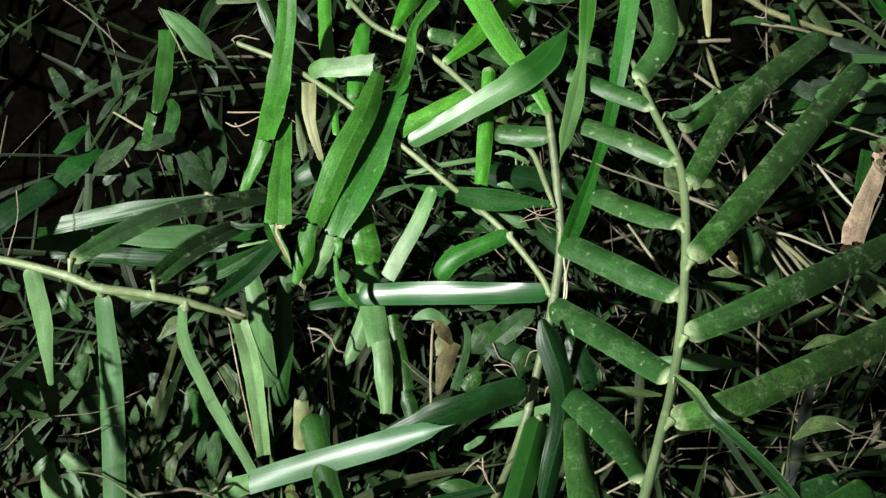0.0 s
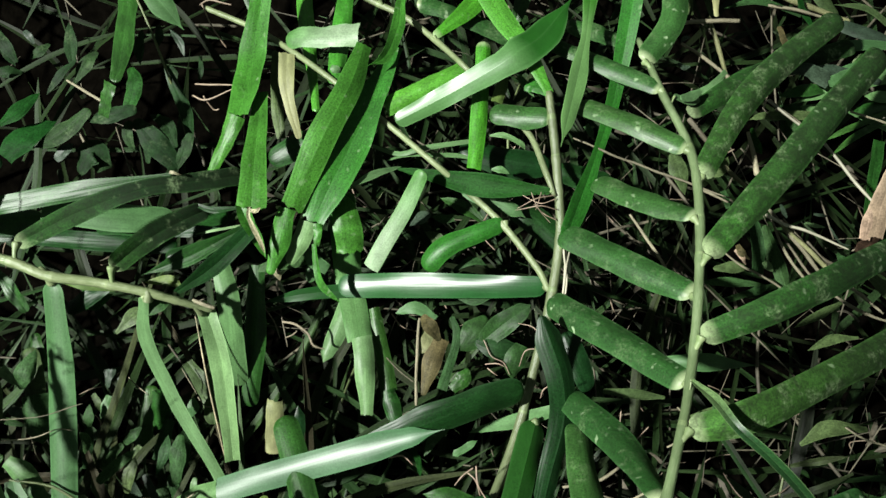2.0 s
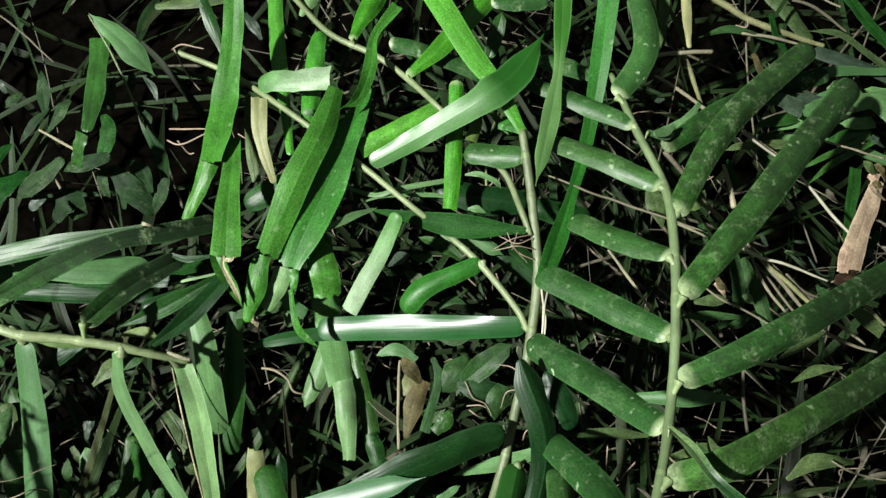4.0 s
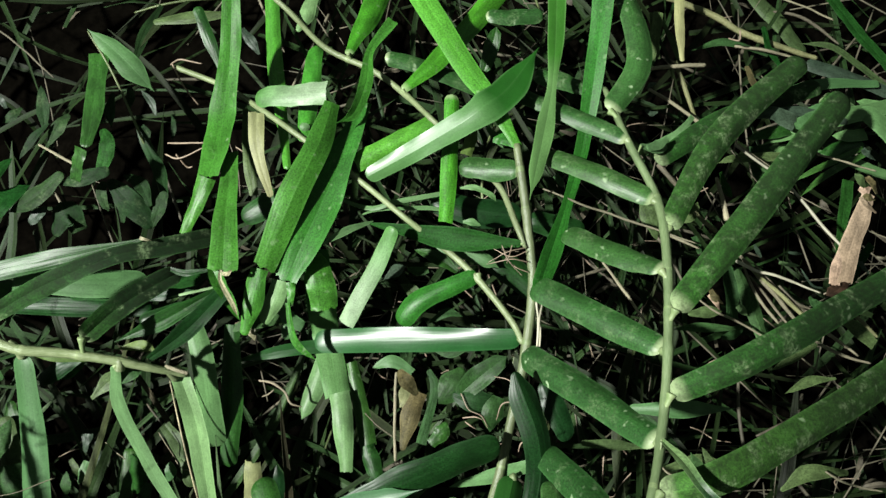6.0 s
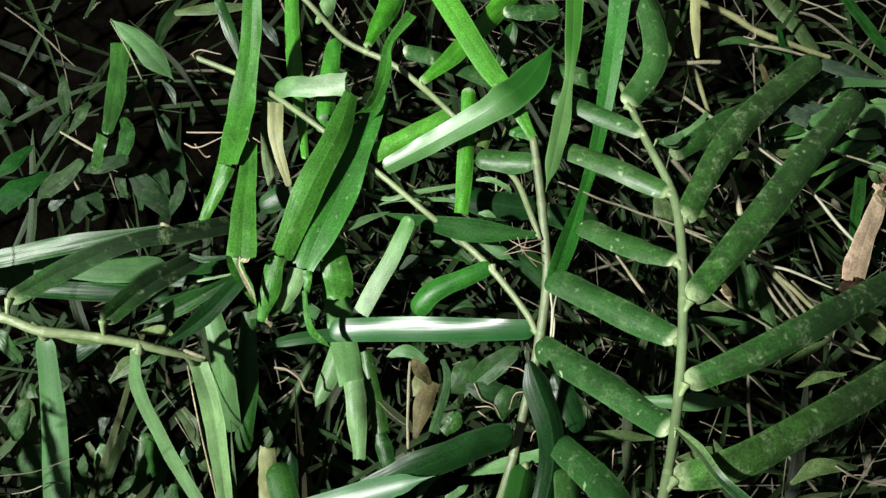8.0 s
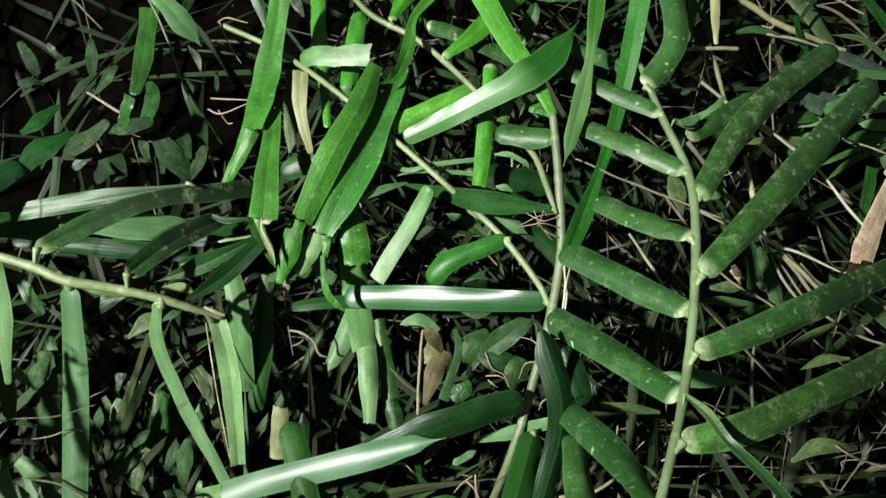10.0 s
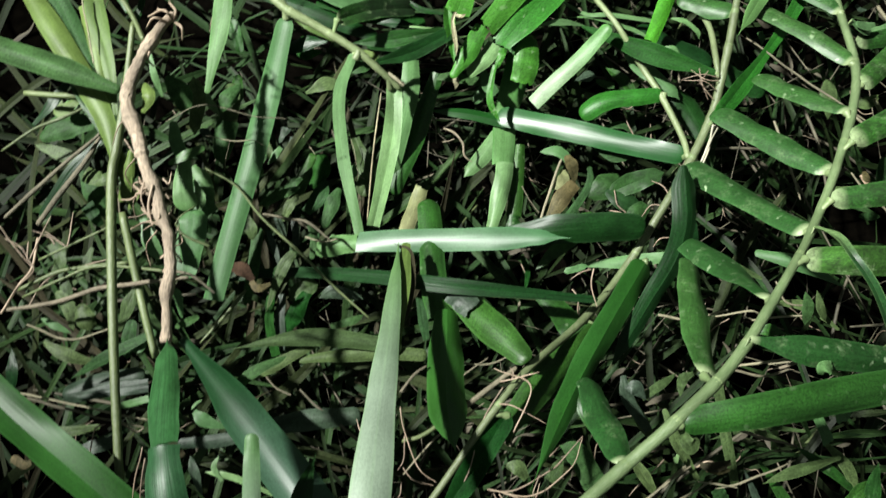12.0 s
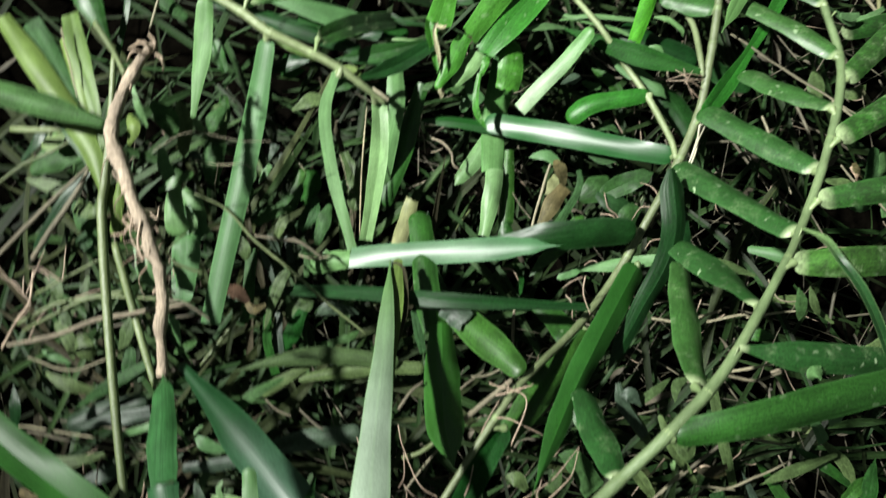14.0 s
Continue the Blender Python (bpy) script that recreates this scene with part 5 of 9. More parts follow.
clipping(((31, 124.8, 45), (29.6, 119.3, 43), (27, 111.8, 40)), (3.13, 5.02, 4.04), "pr", 0.02, 0.14, 0, 0, "leaf_fresh", "dark rounded green grass blade", "grass clipping", "grass clippings")
clipping(((39.8, 103.3, 56), (48.1, 101.1, 56), (57.5, 98, 56)), (4.53, 5.52, 4.41), "rr", 0.1, 0, 0, 0, "leaf_spotted", "spotted green blade among upright ones", "grass clipping", "grass clippings")
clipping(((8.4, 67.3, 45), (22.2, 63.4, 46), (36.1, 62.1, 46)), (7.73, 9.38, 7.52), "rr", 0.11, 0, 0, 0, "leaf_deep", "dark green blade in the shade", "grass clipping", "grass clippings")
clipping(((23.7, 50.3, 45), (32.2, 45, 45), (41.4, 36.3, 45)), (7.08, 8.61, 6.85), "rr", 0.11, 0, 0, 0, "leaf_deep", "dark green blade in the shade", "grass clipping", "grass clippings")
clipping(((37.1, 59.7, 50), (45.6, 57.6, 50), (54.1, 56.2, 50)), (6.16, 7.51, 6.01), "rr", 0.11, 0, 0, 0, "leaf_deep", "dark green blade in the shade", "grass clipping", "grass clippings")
clipping(((21.3, 89.6, 54), (20.3, 83.5, 56), (18.4, 77.5, 58)), (2.74, 3.71, 3.33), "rc", 0.2, 0, 0, 0, "leaf_lime", "yellow cut grass blade stub", "leaf scrap", "leaf scraps")
clipping(((-31.8, 120.9, 50), (-28.8, 126.8, 50), (-26.7, 133.6, 50)), (1.77, 4.63, 3.94), "rc", 0.1, 0, 0, 0, "leaf_pale", "short pale green curled blade", "grass clipping", "grass clippings")
clipping(((-48.4, 98.3, 44), (-48.2, 88, 42), (-47.4, 79.3, 41), (-46.2, 71.3, 40)), (2, 3.37, 3.72, 2.72), "rc", 0.08, 0.05, 0, 0, "leaf_olive", "dull green narrow grass blade", "grass clipping", "grass clippings")
clipping(((-62.8, 129.3, 50), (-59.4, 119.8, 48), (-56.3, 110.8, 45)), (3.2, 3.91, 1.79), "rr", 0.1, 0, 0, 0, "leaf_fresh", "dark leaning green blade", "grass clipping", "grass clippings")
clipping(((-156.2, 46.5, 80), (-145.2, 34.1, 80), (-137.1, 24, 78)), (7.61, 7.85, 2.2), "cr", 0.06, 0, 0, 0, "leaf_fresh", "dark glossy blade resting near the brown stem", "grass clipping", "grass clippings")
clipping(((-156.4, 29.1, 80), (-145, 18.1, 80), (-135.8, 7.9, 78)), (5.31, 7.12, 1.55), "cr", 0.06, 0, 0, 0, "leaf_fresh", "dark glossy blade resting near the brown stem", "grass clipping", "grass clippings")
clipping(((-145.9, 5.5, 80), (-137.8, -8.1, 80), (-128.6, -27, 78)), (5.51, 6.65, 2.1), "cr", 0.1, 0, 0, 0, "leaf_lime", "lime green blade at the root of a stem", "grass clipping", "grass clippings")
clipping(((90.8, 142.9, 50), (87.4, 120.9, 54), (86.7, 107.8, 55)), (3.26, 3.2, 1.43), "cr", 0.1, 0, 0, 0, "leaf_yellow", "yellowish dry grass blade", "grass clipping", "grass clippings")
clipping(((63.6, 3.9, 50), (77.4, 3.4, 55), (97.1, 2.6, 46)), (2.61, 5.12, 0.34), "rp", 0.06, 0, 0, 0, "leaf_soft", "pale pointed green grass blade", "grass clipping", "grass clippings")
clipping(((108.2, 80.4, 55), (125.3, 85.8, 60), (154.5, 93.3, 55)), (1.38, 5.78, 4.79), "pr", 0.06, 0, 0, 0, "leaf_soft", "soft green grass blade lying over straw thatch", "grass clipping", "grass clippings")
clipping(((117.1, 88.3, 58), (130.6, 90.2, 58), (153.9, 89.7, 50)), (1.71, 5.17, 4.3), "pr", 0.06, 0, 0, 0, "leaf_soft", "soft green grass blade lying over straw thatch", "grass clipping", "grass clippings")
clipping(((127.1, 80.8, 50), (141, 75.7, 50), (158.2, 68.3, 50)), (1.06, 3.54, 2.47), "pr", 0.06, 0, 0, 0, "leaf_soft", "soft green grass blade lying over straw thatch", "grass clipping", "grass clippings")
clipping(((103.2, 76.6, 50), (114.4, 80.3, 50), (123.6, 82.1, 50)), (1.05, 3.18, 1.42), "pr", 0.06, 0, 0, 0, "leaf_soft", "soft green grass blade lying over straw thatch", "grass clipping", "grass clippings")
clipping(((67.9, -12.1, 60), (79, -10.1, 60), (89.6, -14, 60)), (1.53, 3.39, 0.92), "rr", 0.11, 0, 0, 0, "leaf_olive", "dull green small blade in the thatch", "grass clipping", "grass clippings")
clipping(((46.6, -4.3, 60), (55.9, -5.2, 60), (63.6, -6.1, 60)), (1.54, 2.77, 0.92), "rr", 0.11, 0, 0, 0, "leaf_olive", "dull green small blade in the thatch", "grass clipping", "grass clippings")

p = plant("small_weed", (-80.0, 73.7, 22.0), "leafy weed with oval leaves, colour darkened for its dim corner", "weed")
stem(p, "stem", ((-95.3, 121.3, 50), (-89.6, 110.6, 45), (-84.1, 95.6, 38), (-81.8, 86, 30), (-80, 73.7, 22)), (0.61, 0.75, 0.76, 0.65, 0.53), "stem_green", (), "")
leaf(p, "leaf", ((-95.4, 117.6, 41), (-92.4, 98.9, 48), (-91.8, 82.8, 54)), (6.09, 6.22, 3.49), "cr", 0.06, 0.1, 0, 0, "leaf_fresh")
leaf(p, "leaf", ((-93.5, 83, 53), (-95.4, 79.3, 50), (-97.7, 75.3, 46)), (3.51, 4.05, 3.3), "cc", 0.06, 0.1, 0, 0, "leaf_fresh")
leaf(p, "leaf", ((-94.5, 120.9, 52), (-87.5, 115.1, 51), (-81.8, 109.3, 50), (-75.8, 103.1, 46)), (0.98, 5.55, 7.55, 0.84), "pp", 0.06, 0.1, 0, 0, "leaf_soft")
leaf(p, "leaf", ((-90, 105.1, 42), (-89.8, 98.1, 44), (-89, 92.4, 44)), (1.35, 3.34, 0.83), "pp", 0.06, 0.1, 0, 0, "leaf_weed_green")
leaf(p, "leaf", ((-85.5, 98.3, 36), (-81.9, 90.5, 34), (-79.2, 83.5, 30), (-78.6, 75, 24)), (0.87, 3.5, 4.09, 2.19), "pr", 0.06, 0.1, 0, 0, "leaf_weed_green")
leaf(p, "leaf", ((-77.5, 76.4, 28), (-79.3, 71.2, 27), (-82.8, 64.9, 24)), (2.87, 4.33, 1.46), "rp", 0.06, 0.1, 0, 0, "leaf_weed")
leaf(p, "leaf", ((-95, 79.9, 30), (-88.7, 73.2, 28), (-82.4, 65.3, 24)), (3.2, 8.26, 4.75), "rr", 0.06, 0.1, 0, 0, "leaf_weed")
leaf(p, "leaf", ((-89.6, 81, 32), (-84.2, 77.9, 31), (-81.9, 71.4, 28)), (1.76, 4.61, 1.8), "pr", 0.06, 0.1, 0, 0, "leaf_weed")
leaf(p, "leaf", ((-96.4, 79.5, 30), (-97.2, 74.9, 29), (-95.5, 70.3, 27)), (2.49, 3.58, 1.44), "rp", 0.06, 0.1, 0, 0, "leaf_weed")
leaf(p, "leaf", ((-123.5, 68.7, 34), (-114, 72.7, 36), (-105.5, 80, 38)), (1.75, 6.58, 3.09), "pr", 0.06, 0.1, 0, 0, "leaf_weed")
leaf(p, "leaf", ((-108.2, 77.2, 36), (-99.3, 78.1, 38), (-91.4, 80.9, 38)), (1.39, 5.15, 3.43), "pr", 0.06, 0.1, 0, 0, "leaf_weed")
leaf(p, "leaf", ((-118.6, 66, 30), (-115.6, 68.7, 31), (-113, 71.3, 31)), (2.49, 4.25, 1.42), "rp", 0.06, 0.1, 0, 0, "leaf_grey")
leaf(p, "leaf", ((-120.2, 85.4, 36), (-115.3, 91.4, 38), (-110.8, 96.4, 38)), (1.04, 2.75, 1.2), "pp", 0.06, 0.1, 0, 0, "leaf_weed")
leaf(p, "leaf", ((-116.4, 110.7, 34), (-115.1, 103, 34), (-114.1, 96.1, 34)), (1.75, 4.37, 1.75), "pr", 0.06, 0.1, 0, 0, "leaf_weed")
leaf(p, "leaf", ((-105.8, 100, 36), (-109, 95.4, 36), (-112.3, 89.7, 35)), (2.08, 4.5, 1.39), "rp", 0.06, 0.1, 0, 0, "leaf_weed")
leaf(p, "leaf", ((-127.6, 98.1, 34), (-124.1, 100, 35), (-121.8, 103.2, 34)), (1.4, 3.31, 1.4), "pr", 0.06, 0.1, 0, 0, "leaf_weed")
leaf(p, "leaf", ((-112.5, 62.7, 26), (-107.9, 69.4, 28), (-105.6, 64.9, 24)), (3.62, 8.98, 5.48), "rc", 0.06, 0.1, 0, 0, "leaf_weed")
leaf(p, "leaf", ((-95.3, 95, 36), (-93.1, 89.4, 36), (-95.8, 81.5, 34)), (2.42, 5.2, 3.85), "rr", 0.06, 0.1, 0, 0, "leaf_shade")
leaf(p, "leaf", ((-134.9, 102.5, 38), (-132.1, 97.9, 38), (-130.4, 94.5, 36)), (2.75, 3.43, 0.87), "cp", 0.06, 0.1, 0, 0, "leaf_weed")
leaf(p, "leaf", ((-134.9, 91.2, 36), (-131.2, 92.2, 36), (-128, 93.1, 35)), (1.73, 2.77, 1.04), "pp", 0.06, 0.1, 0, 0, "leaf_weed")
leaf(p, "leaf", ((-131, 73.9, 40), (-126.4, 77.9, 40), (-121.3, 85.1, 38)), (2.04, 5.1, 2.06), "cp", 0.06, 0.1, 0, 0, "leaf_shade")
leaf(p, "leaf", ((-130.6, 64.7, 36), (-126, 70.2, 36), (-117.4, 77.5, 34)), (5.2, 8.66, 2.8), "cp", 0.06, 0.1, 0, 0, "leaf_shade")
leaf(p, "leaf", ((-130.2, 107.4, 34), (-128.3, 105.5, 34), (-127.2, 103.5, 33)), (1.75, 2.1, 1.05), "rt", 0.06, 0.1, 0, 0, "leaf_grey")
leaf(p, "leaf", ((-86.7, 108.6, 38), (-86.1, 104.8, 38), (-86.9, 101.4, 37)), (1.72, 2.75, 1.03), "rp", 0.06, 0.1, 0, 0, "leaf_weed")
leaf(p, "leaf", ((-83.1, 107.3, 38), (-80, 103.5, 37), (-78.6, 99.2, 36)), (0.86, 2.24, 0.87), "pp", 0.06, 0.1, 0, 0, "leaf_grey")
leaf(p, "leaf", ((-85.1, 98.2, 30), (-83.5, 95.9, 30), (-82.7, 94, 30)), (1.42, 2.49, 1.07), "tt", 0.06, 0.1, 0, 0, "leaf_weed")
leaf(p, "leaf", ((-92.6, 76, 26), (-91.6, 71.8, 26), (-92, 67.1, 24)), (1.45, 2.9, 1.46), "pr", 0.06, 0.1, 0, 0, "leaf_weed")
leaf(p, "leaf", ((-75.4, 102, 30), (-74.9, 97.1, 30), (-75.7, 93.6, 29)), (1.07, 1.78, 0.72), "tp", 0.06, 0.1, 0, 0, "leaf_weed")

loose_stalk("dry_stalk", ((75.8, 105, 56), (84.5, 105.4, 57), (92.8, 105.5, 57)), (1.76, 1.97, 1.97), "dry_straw", "thin pale dry grass stalk", "stalk", "dry stalks")
loose_stalk("dry_stalk", ((85.3, 108.9, 53), (89, 99.8, 50), (94, 90.9, 45)), (1.77, 2.14, 1.45), "straw_green", "thin pale dry grass stalk", "stalk", "dry stalks")
loose_stalk("dry_stalk", ((90.1, 137.6, 40), (98.9, 134.8, 39), (106.9, 132.1, 38), (115.6, 126.8, 37), (127.4, 122.5, 36), (142.9, 118.4, 34)), (2.61, 3.1, 3.12, 3.13, 2.9, 2.2), "straw_green", "thin pale dry grass stalk", "stalk", "dry stalks")
loose_stalk("dry_stalk", ((97.3, 78.8, 62), (102.3, 74.5, 62), (108.2, 69.8, 62)), (1.33, 1.49, 1.32), "dry_straw", "thin pale dry grass stalk", "stalk", "dry stalks")
loose_stalk("dry_stalk", ((75.3, 99, 55), (82.6, 94.7, 54), (92, 88.6, 52)), (1.33, 1.55, 1.57), "dry_straw", "thin pale dry grass stalk", "stalk", "dry stalks")
loose_stalk("dry_stalk", ((93.6, 44, 66), (107.3, 29, 68), (121.6, 16.5, 68)), (1.11, 1.39, 0.92), "dry_straw", "thin pale dry grass stalk", "stalk", "dry stalks")
loose_stalk("dry_stalk", ((112.8, 22.5, 60), (120.4, 17.7, 60), (129.8, 14.4, 60)), (1.12, 1.44, 0.96), "dry_straw", "thin pale dry grass stalk", "stalk", "dry stalks")
loose_stalk("dry_stalk", ((57.3, 45.7, 55), (63.4, 36.5, 55), (71.6, 23.3, 55)), (0.99, 1.31, 0.81), "dry_straw", "thin pale dry grass stalk", "stalk", "dry stalks")
loose_stalk("dry_stalk", ((-128.4, 52.7, 80), (-128.8, 35.9, 75), (-130.3, 17.7, 70)), (1.44, 1.61, 0.98), "dry_straw", "thin pale dry grass stalk", "stalk", "dry stalks")
loose_stalk("dry_stalk", ((-139.2, 136.3, 30), (-127.2, 127.3, 30), (-114.7, 115.2, 30)), (0.76, 0.95, 0.76), "dry_brown", "thin pale dry grass stalk", "stalk", "dry stalks")
loose_stalk("dry_stalk", ((-112.5, 88.6, 40), (-107.2, 85.6, 40), (-101.3, 82.3, 40)), (1.06, 1.42, 1.24), "dry_straw", "thin pale dry grass stalk", "stalk", "dry stalks")
loose_stalk("dry_stalk", ((-85.3, -55.9, 50), (-89.3, -66.5, 50), (-93, -75.2, 50)), (1.37, 1.54, 1.02), "stem_green", "thin green grass stalk", "stalk", "dry stalks")
loose_stalk("fine_root", ((-75, 90.4, 35), (-68.7, 90.4, 35), (-62.1, 89.7, 36)), (0.73, 0.73, 0.55), "root", "fine reddish brown grass root", "root", "fine roots")
loose_stalk("fine_root", ((-76.4, 87.3, 33), (-71.5, 85.6, 34), (-62.9, 88.5, 36)), (0.74, 0.73, 0.55), "root", "fine reddish brown grass root", "root", "fine roots")
loose_stalk("fine_root", ((-72.4, 86.9, 34), (-70.3, 84, 30), (-68.5, 84, 30)), (0.73, 0.74, 0.56), "root", "fine reddish brown grass root", "root", "fine roots")
loose_stalk("fine_root", ((-73.8, 114.5, 40), (-70.3, 116.6, 40), (-63.6, 115.1, 40)), (0.73, 0.73, 0.55), "root", "fine reddish brown grass root", "root", "fine roots")
loose_stalk("fine_root", ((-72.9, 115.1, 40), (-70.2, 109.1, 36), (-67.1, 105.3, 30)), (0.73, 0.74, 0.57), "root", "fine reddish brown grass root", "root", "fine roots")
loose_stalk("fine_root", ((-4.4, -83.1, 100), (6.1, -81.4, 100), (13.4, -73.1, 98), (14.9, -65.5, 96)), (0.52, 0.52, 0.4, 0.27), "root", "fine reddish brown grass root", "root", "fine roots")
loose_stalk("fine_root", ((-1.5, -83.4, 100), (6.7, -88.3, 98), (12.1, -87, 100)), (0.52, 0.52, 0.39), "root", "fine reddish brown grass root", "root", "fine roots")
loose_stalk("fine_root", ((-0.6, -69.6, 90), (0.4, -57.6, 90), (-9.8, -56.1, 90)), (0.56, 0.56, 0.42), "root", "fine reddish brown grass root", "root", "fine roots")
loose_stalk("fine_root", ((-140.5, -79.2, 60), (-137.8, -69.6, 60), (-123.4, -59, 60)), (0.65, 0.65, 0.49), "root", "fine reddish brown grass root", "root", "fine roots")
loose_stalk("fine_root", ((-107.9, -123.8, 70), (-101, -125.2, 70), (-96.9, -132.9, 70)), (0.59, 0.59, 0.44), "root", "fine reddish brown grass root", "root", "fine roots")
clipping(((-81.3, 132.2, 35), (-68.6, 133.2, 36), (-55.5, 134.6, 36)), (2.27, 4.53, 1.89), "rr", 0.08, 0.05, 0, 0, "leaf_olive", "dull green blade lying flat in the shade", "grass clipping", "grass clippings")
clipping(((-51.3, 127.1, 40), (-48.2, 122.8, 40), (-45.5, 118.2, 40)), (1.85, 3.32, 1.1), "cr", 0.08, 0.05, 0, 0, "leaf_grey", "pale torn scrap of grass blade", "leaf scrap", "leaf scraps")
clipping(((-83.9, -4.1, 30), (-84.6, -14.1, 30), (-86.3, -25.8, 28)), (4.24, 5.13, 4.1), "rr", 0.08, 0.05, 0, 0, "leaf_fresh", "dim green blade in the dark turf", "grass clipping", "grass clippings")
clipping(((3.1, 53.2, 40), (10.1, 50.5, 40), (16.2, 46, 40)), (1.5, 4.19, 2.09), "pr", 0.02, 0.14, 0, 0, "leaf_fresh", "dull green leaf among stalks", "turf leaf", "turf leaves")
clipping(((110.4, 89.5, 60), (119.7, 88.1, 61), (133.1, 85.6, 60)), (1.7, 4.4, 2.04), "pr", 0.08, 0.05, 0, 0, "leaf_grey", "grey pointed blade over straw", "grass clipping", "grass clippings")
clipping(((95.7, 117.7, 42), (107.4, 120.6, 42), (122.5, 116.8, 40)), (0.75, 2.64, 1.52), "pr", 0.08, 0.05, 0, 0, "leaf_dim", "slender pale grass blade over straw", "grass clipping", "grass clippings")
clipping(((114.4, 98.1, 50), (131.4, 101.9, 50), (153.4, 102.9, 48)), (1.07, 3.61, 2.56), "pr", 0.08, 0.05, 0, 0, "leaf_soft", "slender pale grass blade over straw", "grass clipping", "grass clippings")
clipping(((143.7, 96.3, 50), (149, 94.4, 50), (158, 92.5, 50)), (2.14, 4.28, 3.42), "pr", 0.02, 0.14, 0, 0, "leaf_soft", "slender pale grass blade over straw", "grass clipping", "grass clippings")
clipping(((103.8, 13.3, 55), (111.7, 17.2, 55), (119.7, 21.2, 55)), (0.97, 2.61, 0.82), "pr", 0.08, 0.05, 0, 0, "leaf_olive", "narrow dim blade in the thatch", "grass clipping", "grass clippings")
clipping(((107.2, 6.8, 55), (114.2, 9.9, 55), (122.6, 10.6, 55)), (0.97, 2.92, 0.81), "pr", 0.08, 0.05, 0, 0, "leaf_olive", "narrow dim blade in the thatch", "grass clipping", "grass clippings")
clipping(((100.2, -18.6, 60), (108.5, -14.3, 60), (119.6, -14.6, 60)), (1.23, 4.64, 1.55), "rr", 0.08, 0.05, 0, 0, "leaf_olive", "narrow dim blade in the thatch", "grass clipping", "grass clippings")
clipping(((-73.1, -104.4, 75), (-64.7, -103.3, 76), (-52.7, -104.8, 75)), (1.17, 1.75, 0.88), "pr", 0.08, 0.05, 0, 0, "leaf_pale", "yellow-green narrow blade in the turf", "grass clipping", "grass clippings")
clipping(((-70.7, -99.3, 76), (-71, -102.4, 76), (-67.7, -105.1, 76)), (0.73, 1.46, 0.88), "pr", 0.08, 0.05, 0, 0, "leaf_pale", "yellow-green narrow blade in the turf", "grass clipping", "grass clippings")
clipping(((11, -52.3, 85), (15.9, -59.4, 90), (24.9, -68.6, 90)), (2.02, 4.76, 1.67), "rr", 0.08, 0.05, 0, 0, "leaf_fresh", "dim green blade in the turf", "grass clipping", "grass clippings")
clipping(((62.5, -63.3, 90), (69.8, -57.9, 90), (81.2, -51.2, 88)), (0.84, 3.08, 1.14), "pr", 0.08, 0.05, 0, 0, "leaf_olive", "narrow dim blade in the thatch", "grass clipping", "grass clippings")
clipping(((77.6, -48.4, 85), (85.2, -53.2, 85), (90.2, -60.4, 85)), (1.16, 3.47, 1.44), "rr", 0.08, 0.05, 0, 0, "leaf_olive", "narrow dim blade in the thatch", "grass clipping", "grass clippings")
clipping(((49.3, -56.8, 85), (59.7, -50.2, 85), (72.7, -47.4, 85)), (0.72, 2.03, 0.73), "pr", 0.08, 0.05, 0, 0, "leaf_olive", "narrow dim blade in the thatch", "grass clipping", "grass clippings")
clipping(((34, -53, 90), (39.2, -59.9, 90), (47.5, -67.4, 88)), (1.41, 3.08, 1.41), "rr", 0.08, 0.05, 0, 0, "leaf_olive", "narrow dim blade in the thatch", "grass clipping", "grass clippings")
loose_stalk("dry_stalk", ((106.3, -10.1, 62), (109.9, -9, 62), (114.3, -8.8, 60)), (0.77, 0.92, 0.62), "dry_straw", "thin pale dry grass stalk", "stalk", "dry stalks")
loose_stalk("dry_stalk", ((112.1, -13.9, 62), (118, -17.2, 62), (128.5, -19.9, 60)), (0.77, 0.92, 0.62), "dry_straw", "thin pale dry grass stalk", "stalk", "dry stalks")
loose_stalk("dry_stalk", ((63, -8.1, 70), (68.6, -12.7, 68), (77.6, -10.6, 65)), (0.73, 0.88, 0.6), "dry_straw", "thin pale dry grass stalk", "stalk", "dry stalks")
loose_stalk("dry_stalk", ((63.5, -19.3, 60), (72.3, -15.1, 60), (81.2, -12.3, 60)), (0.76, 0.92, 0.62), "dry_straw", "thin pale dry grass stalk", "stalk", "dry stalks")
loose_stalk("dry_stalk", ((51.3, -68, 90), (59.4, -63, 90), (69.1, -55.2, 90)), (0.7, 0.84, 0.56), "dry_straw", "thin pale dry grass stalk", "stalk", "dry stalks")
loose_stalk("dry_stalk", ((40.5, -76, 90), (45, -71.6, 90), (50, -66.2, 90)), (0.69, 0.83, 0.56), "dry_straw", "thin pale dry grass stalk", "stalk", "dry stalks")
loose_stalk("dry_stalk", ((57, -34.4, 90), (65.4, -30.6, 92), (78.1, -28.3, 90)), (0.71, 0.85, 0.57), "dry_straw", "thin pale dry grass stalk", "stalk", "dry stalks")
loose_stalk("dry_stalk", ((-23.3, -58, 70), (-10.7, -55.9, 70), (-4.1, -51.1, 70)), (0.78, 0.94, 0.63), "dry_straw", "thin pale dry grass stalk", "stalk", "dry stalks")
loose_stalk("dry_stalk", ((-23.3, -88.9, 80), (-18, -78, 80), (-8.4, -65.5, 80)), (0.72, 0.87, 0.59), "dry_straw", "thin pale dry grass stalk", "stalk", "dry stalks")
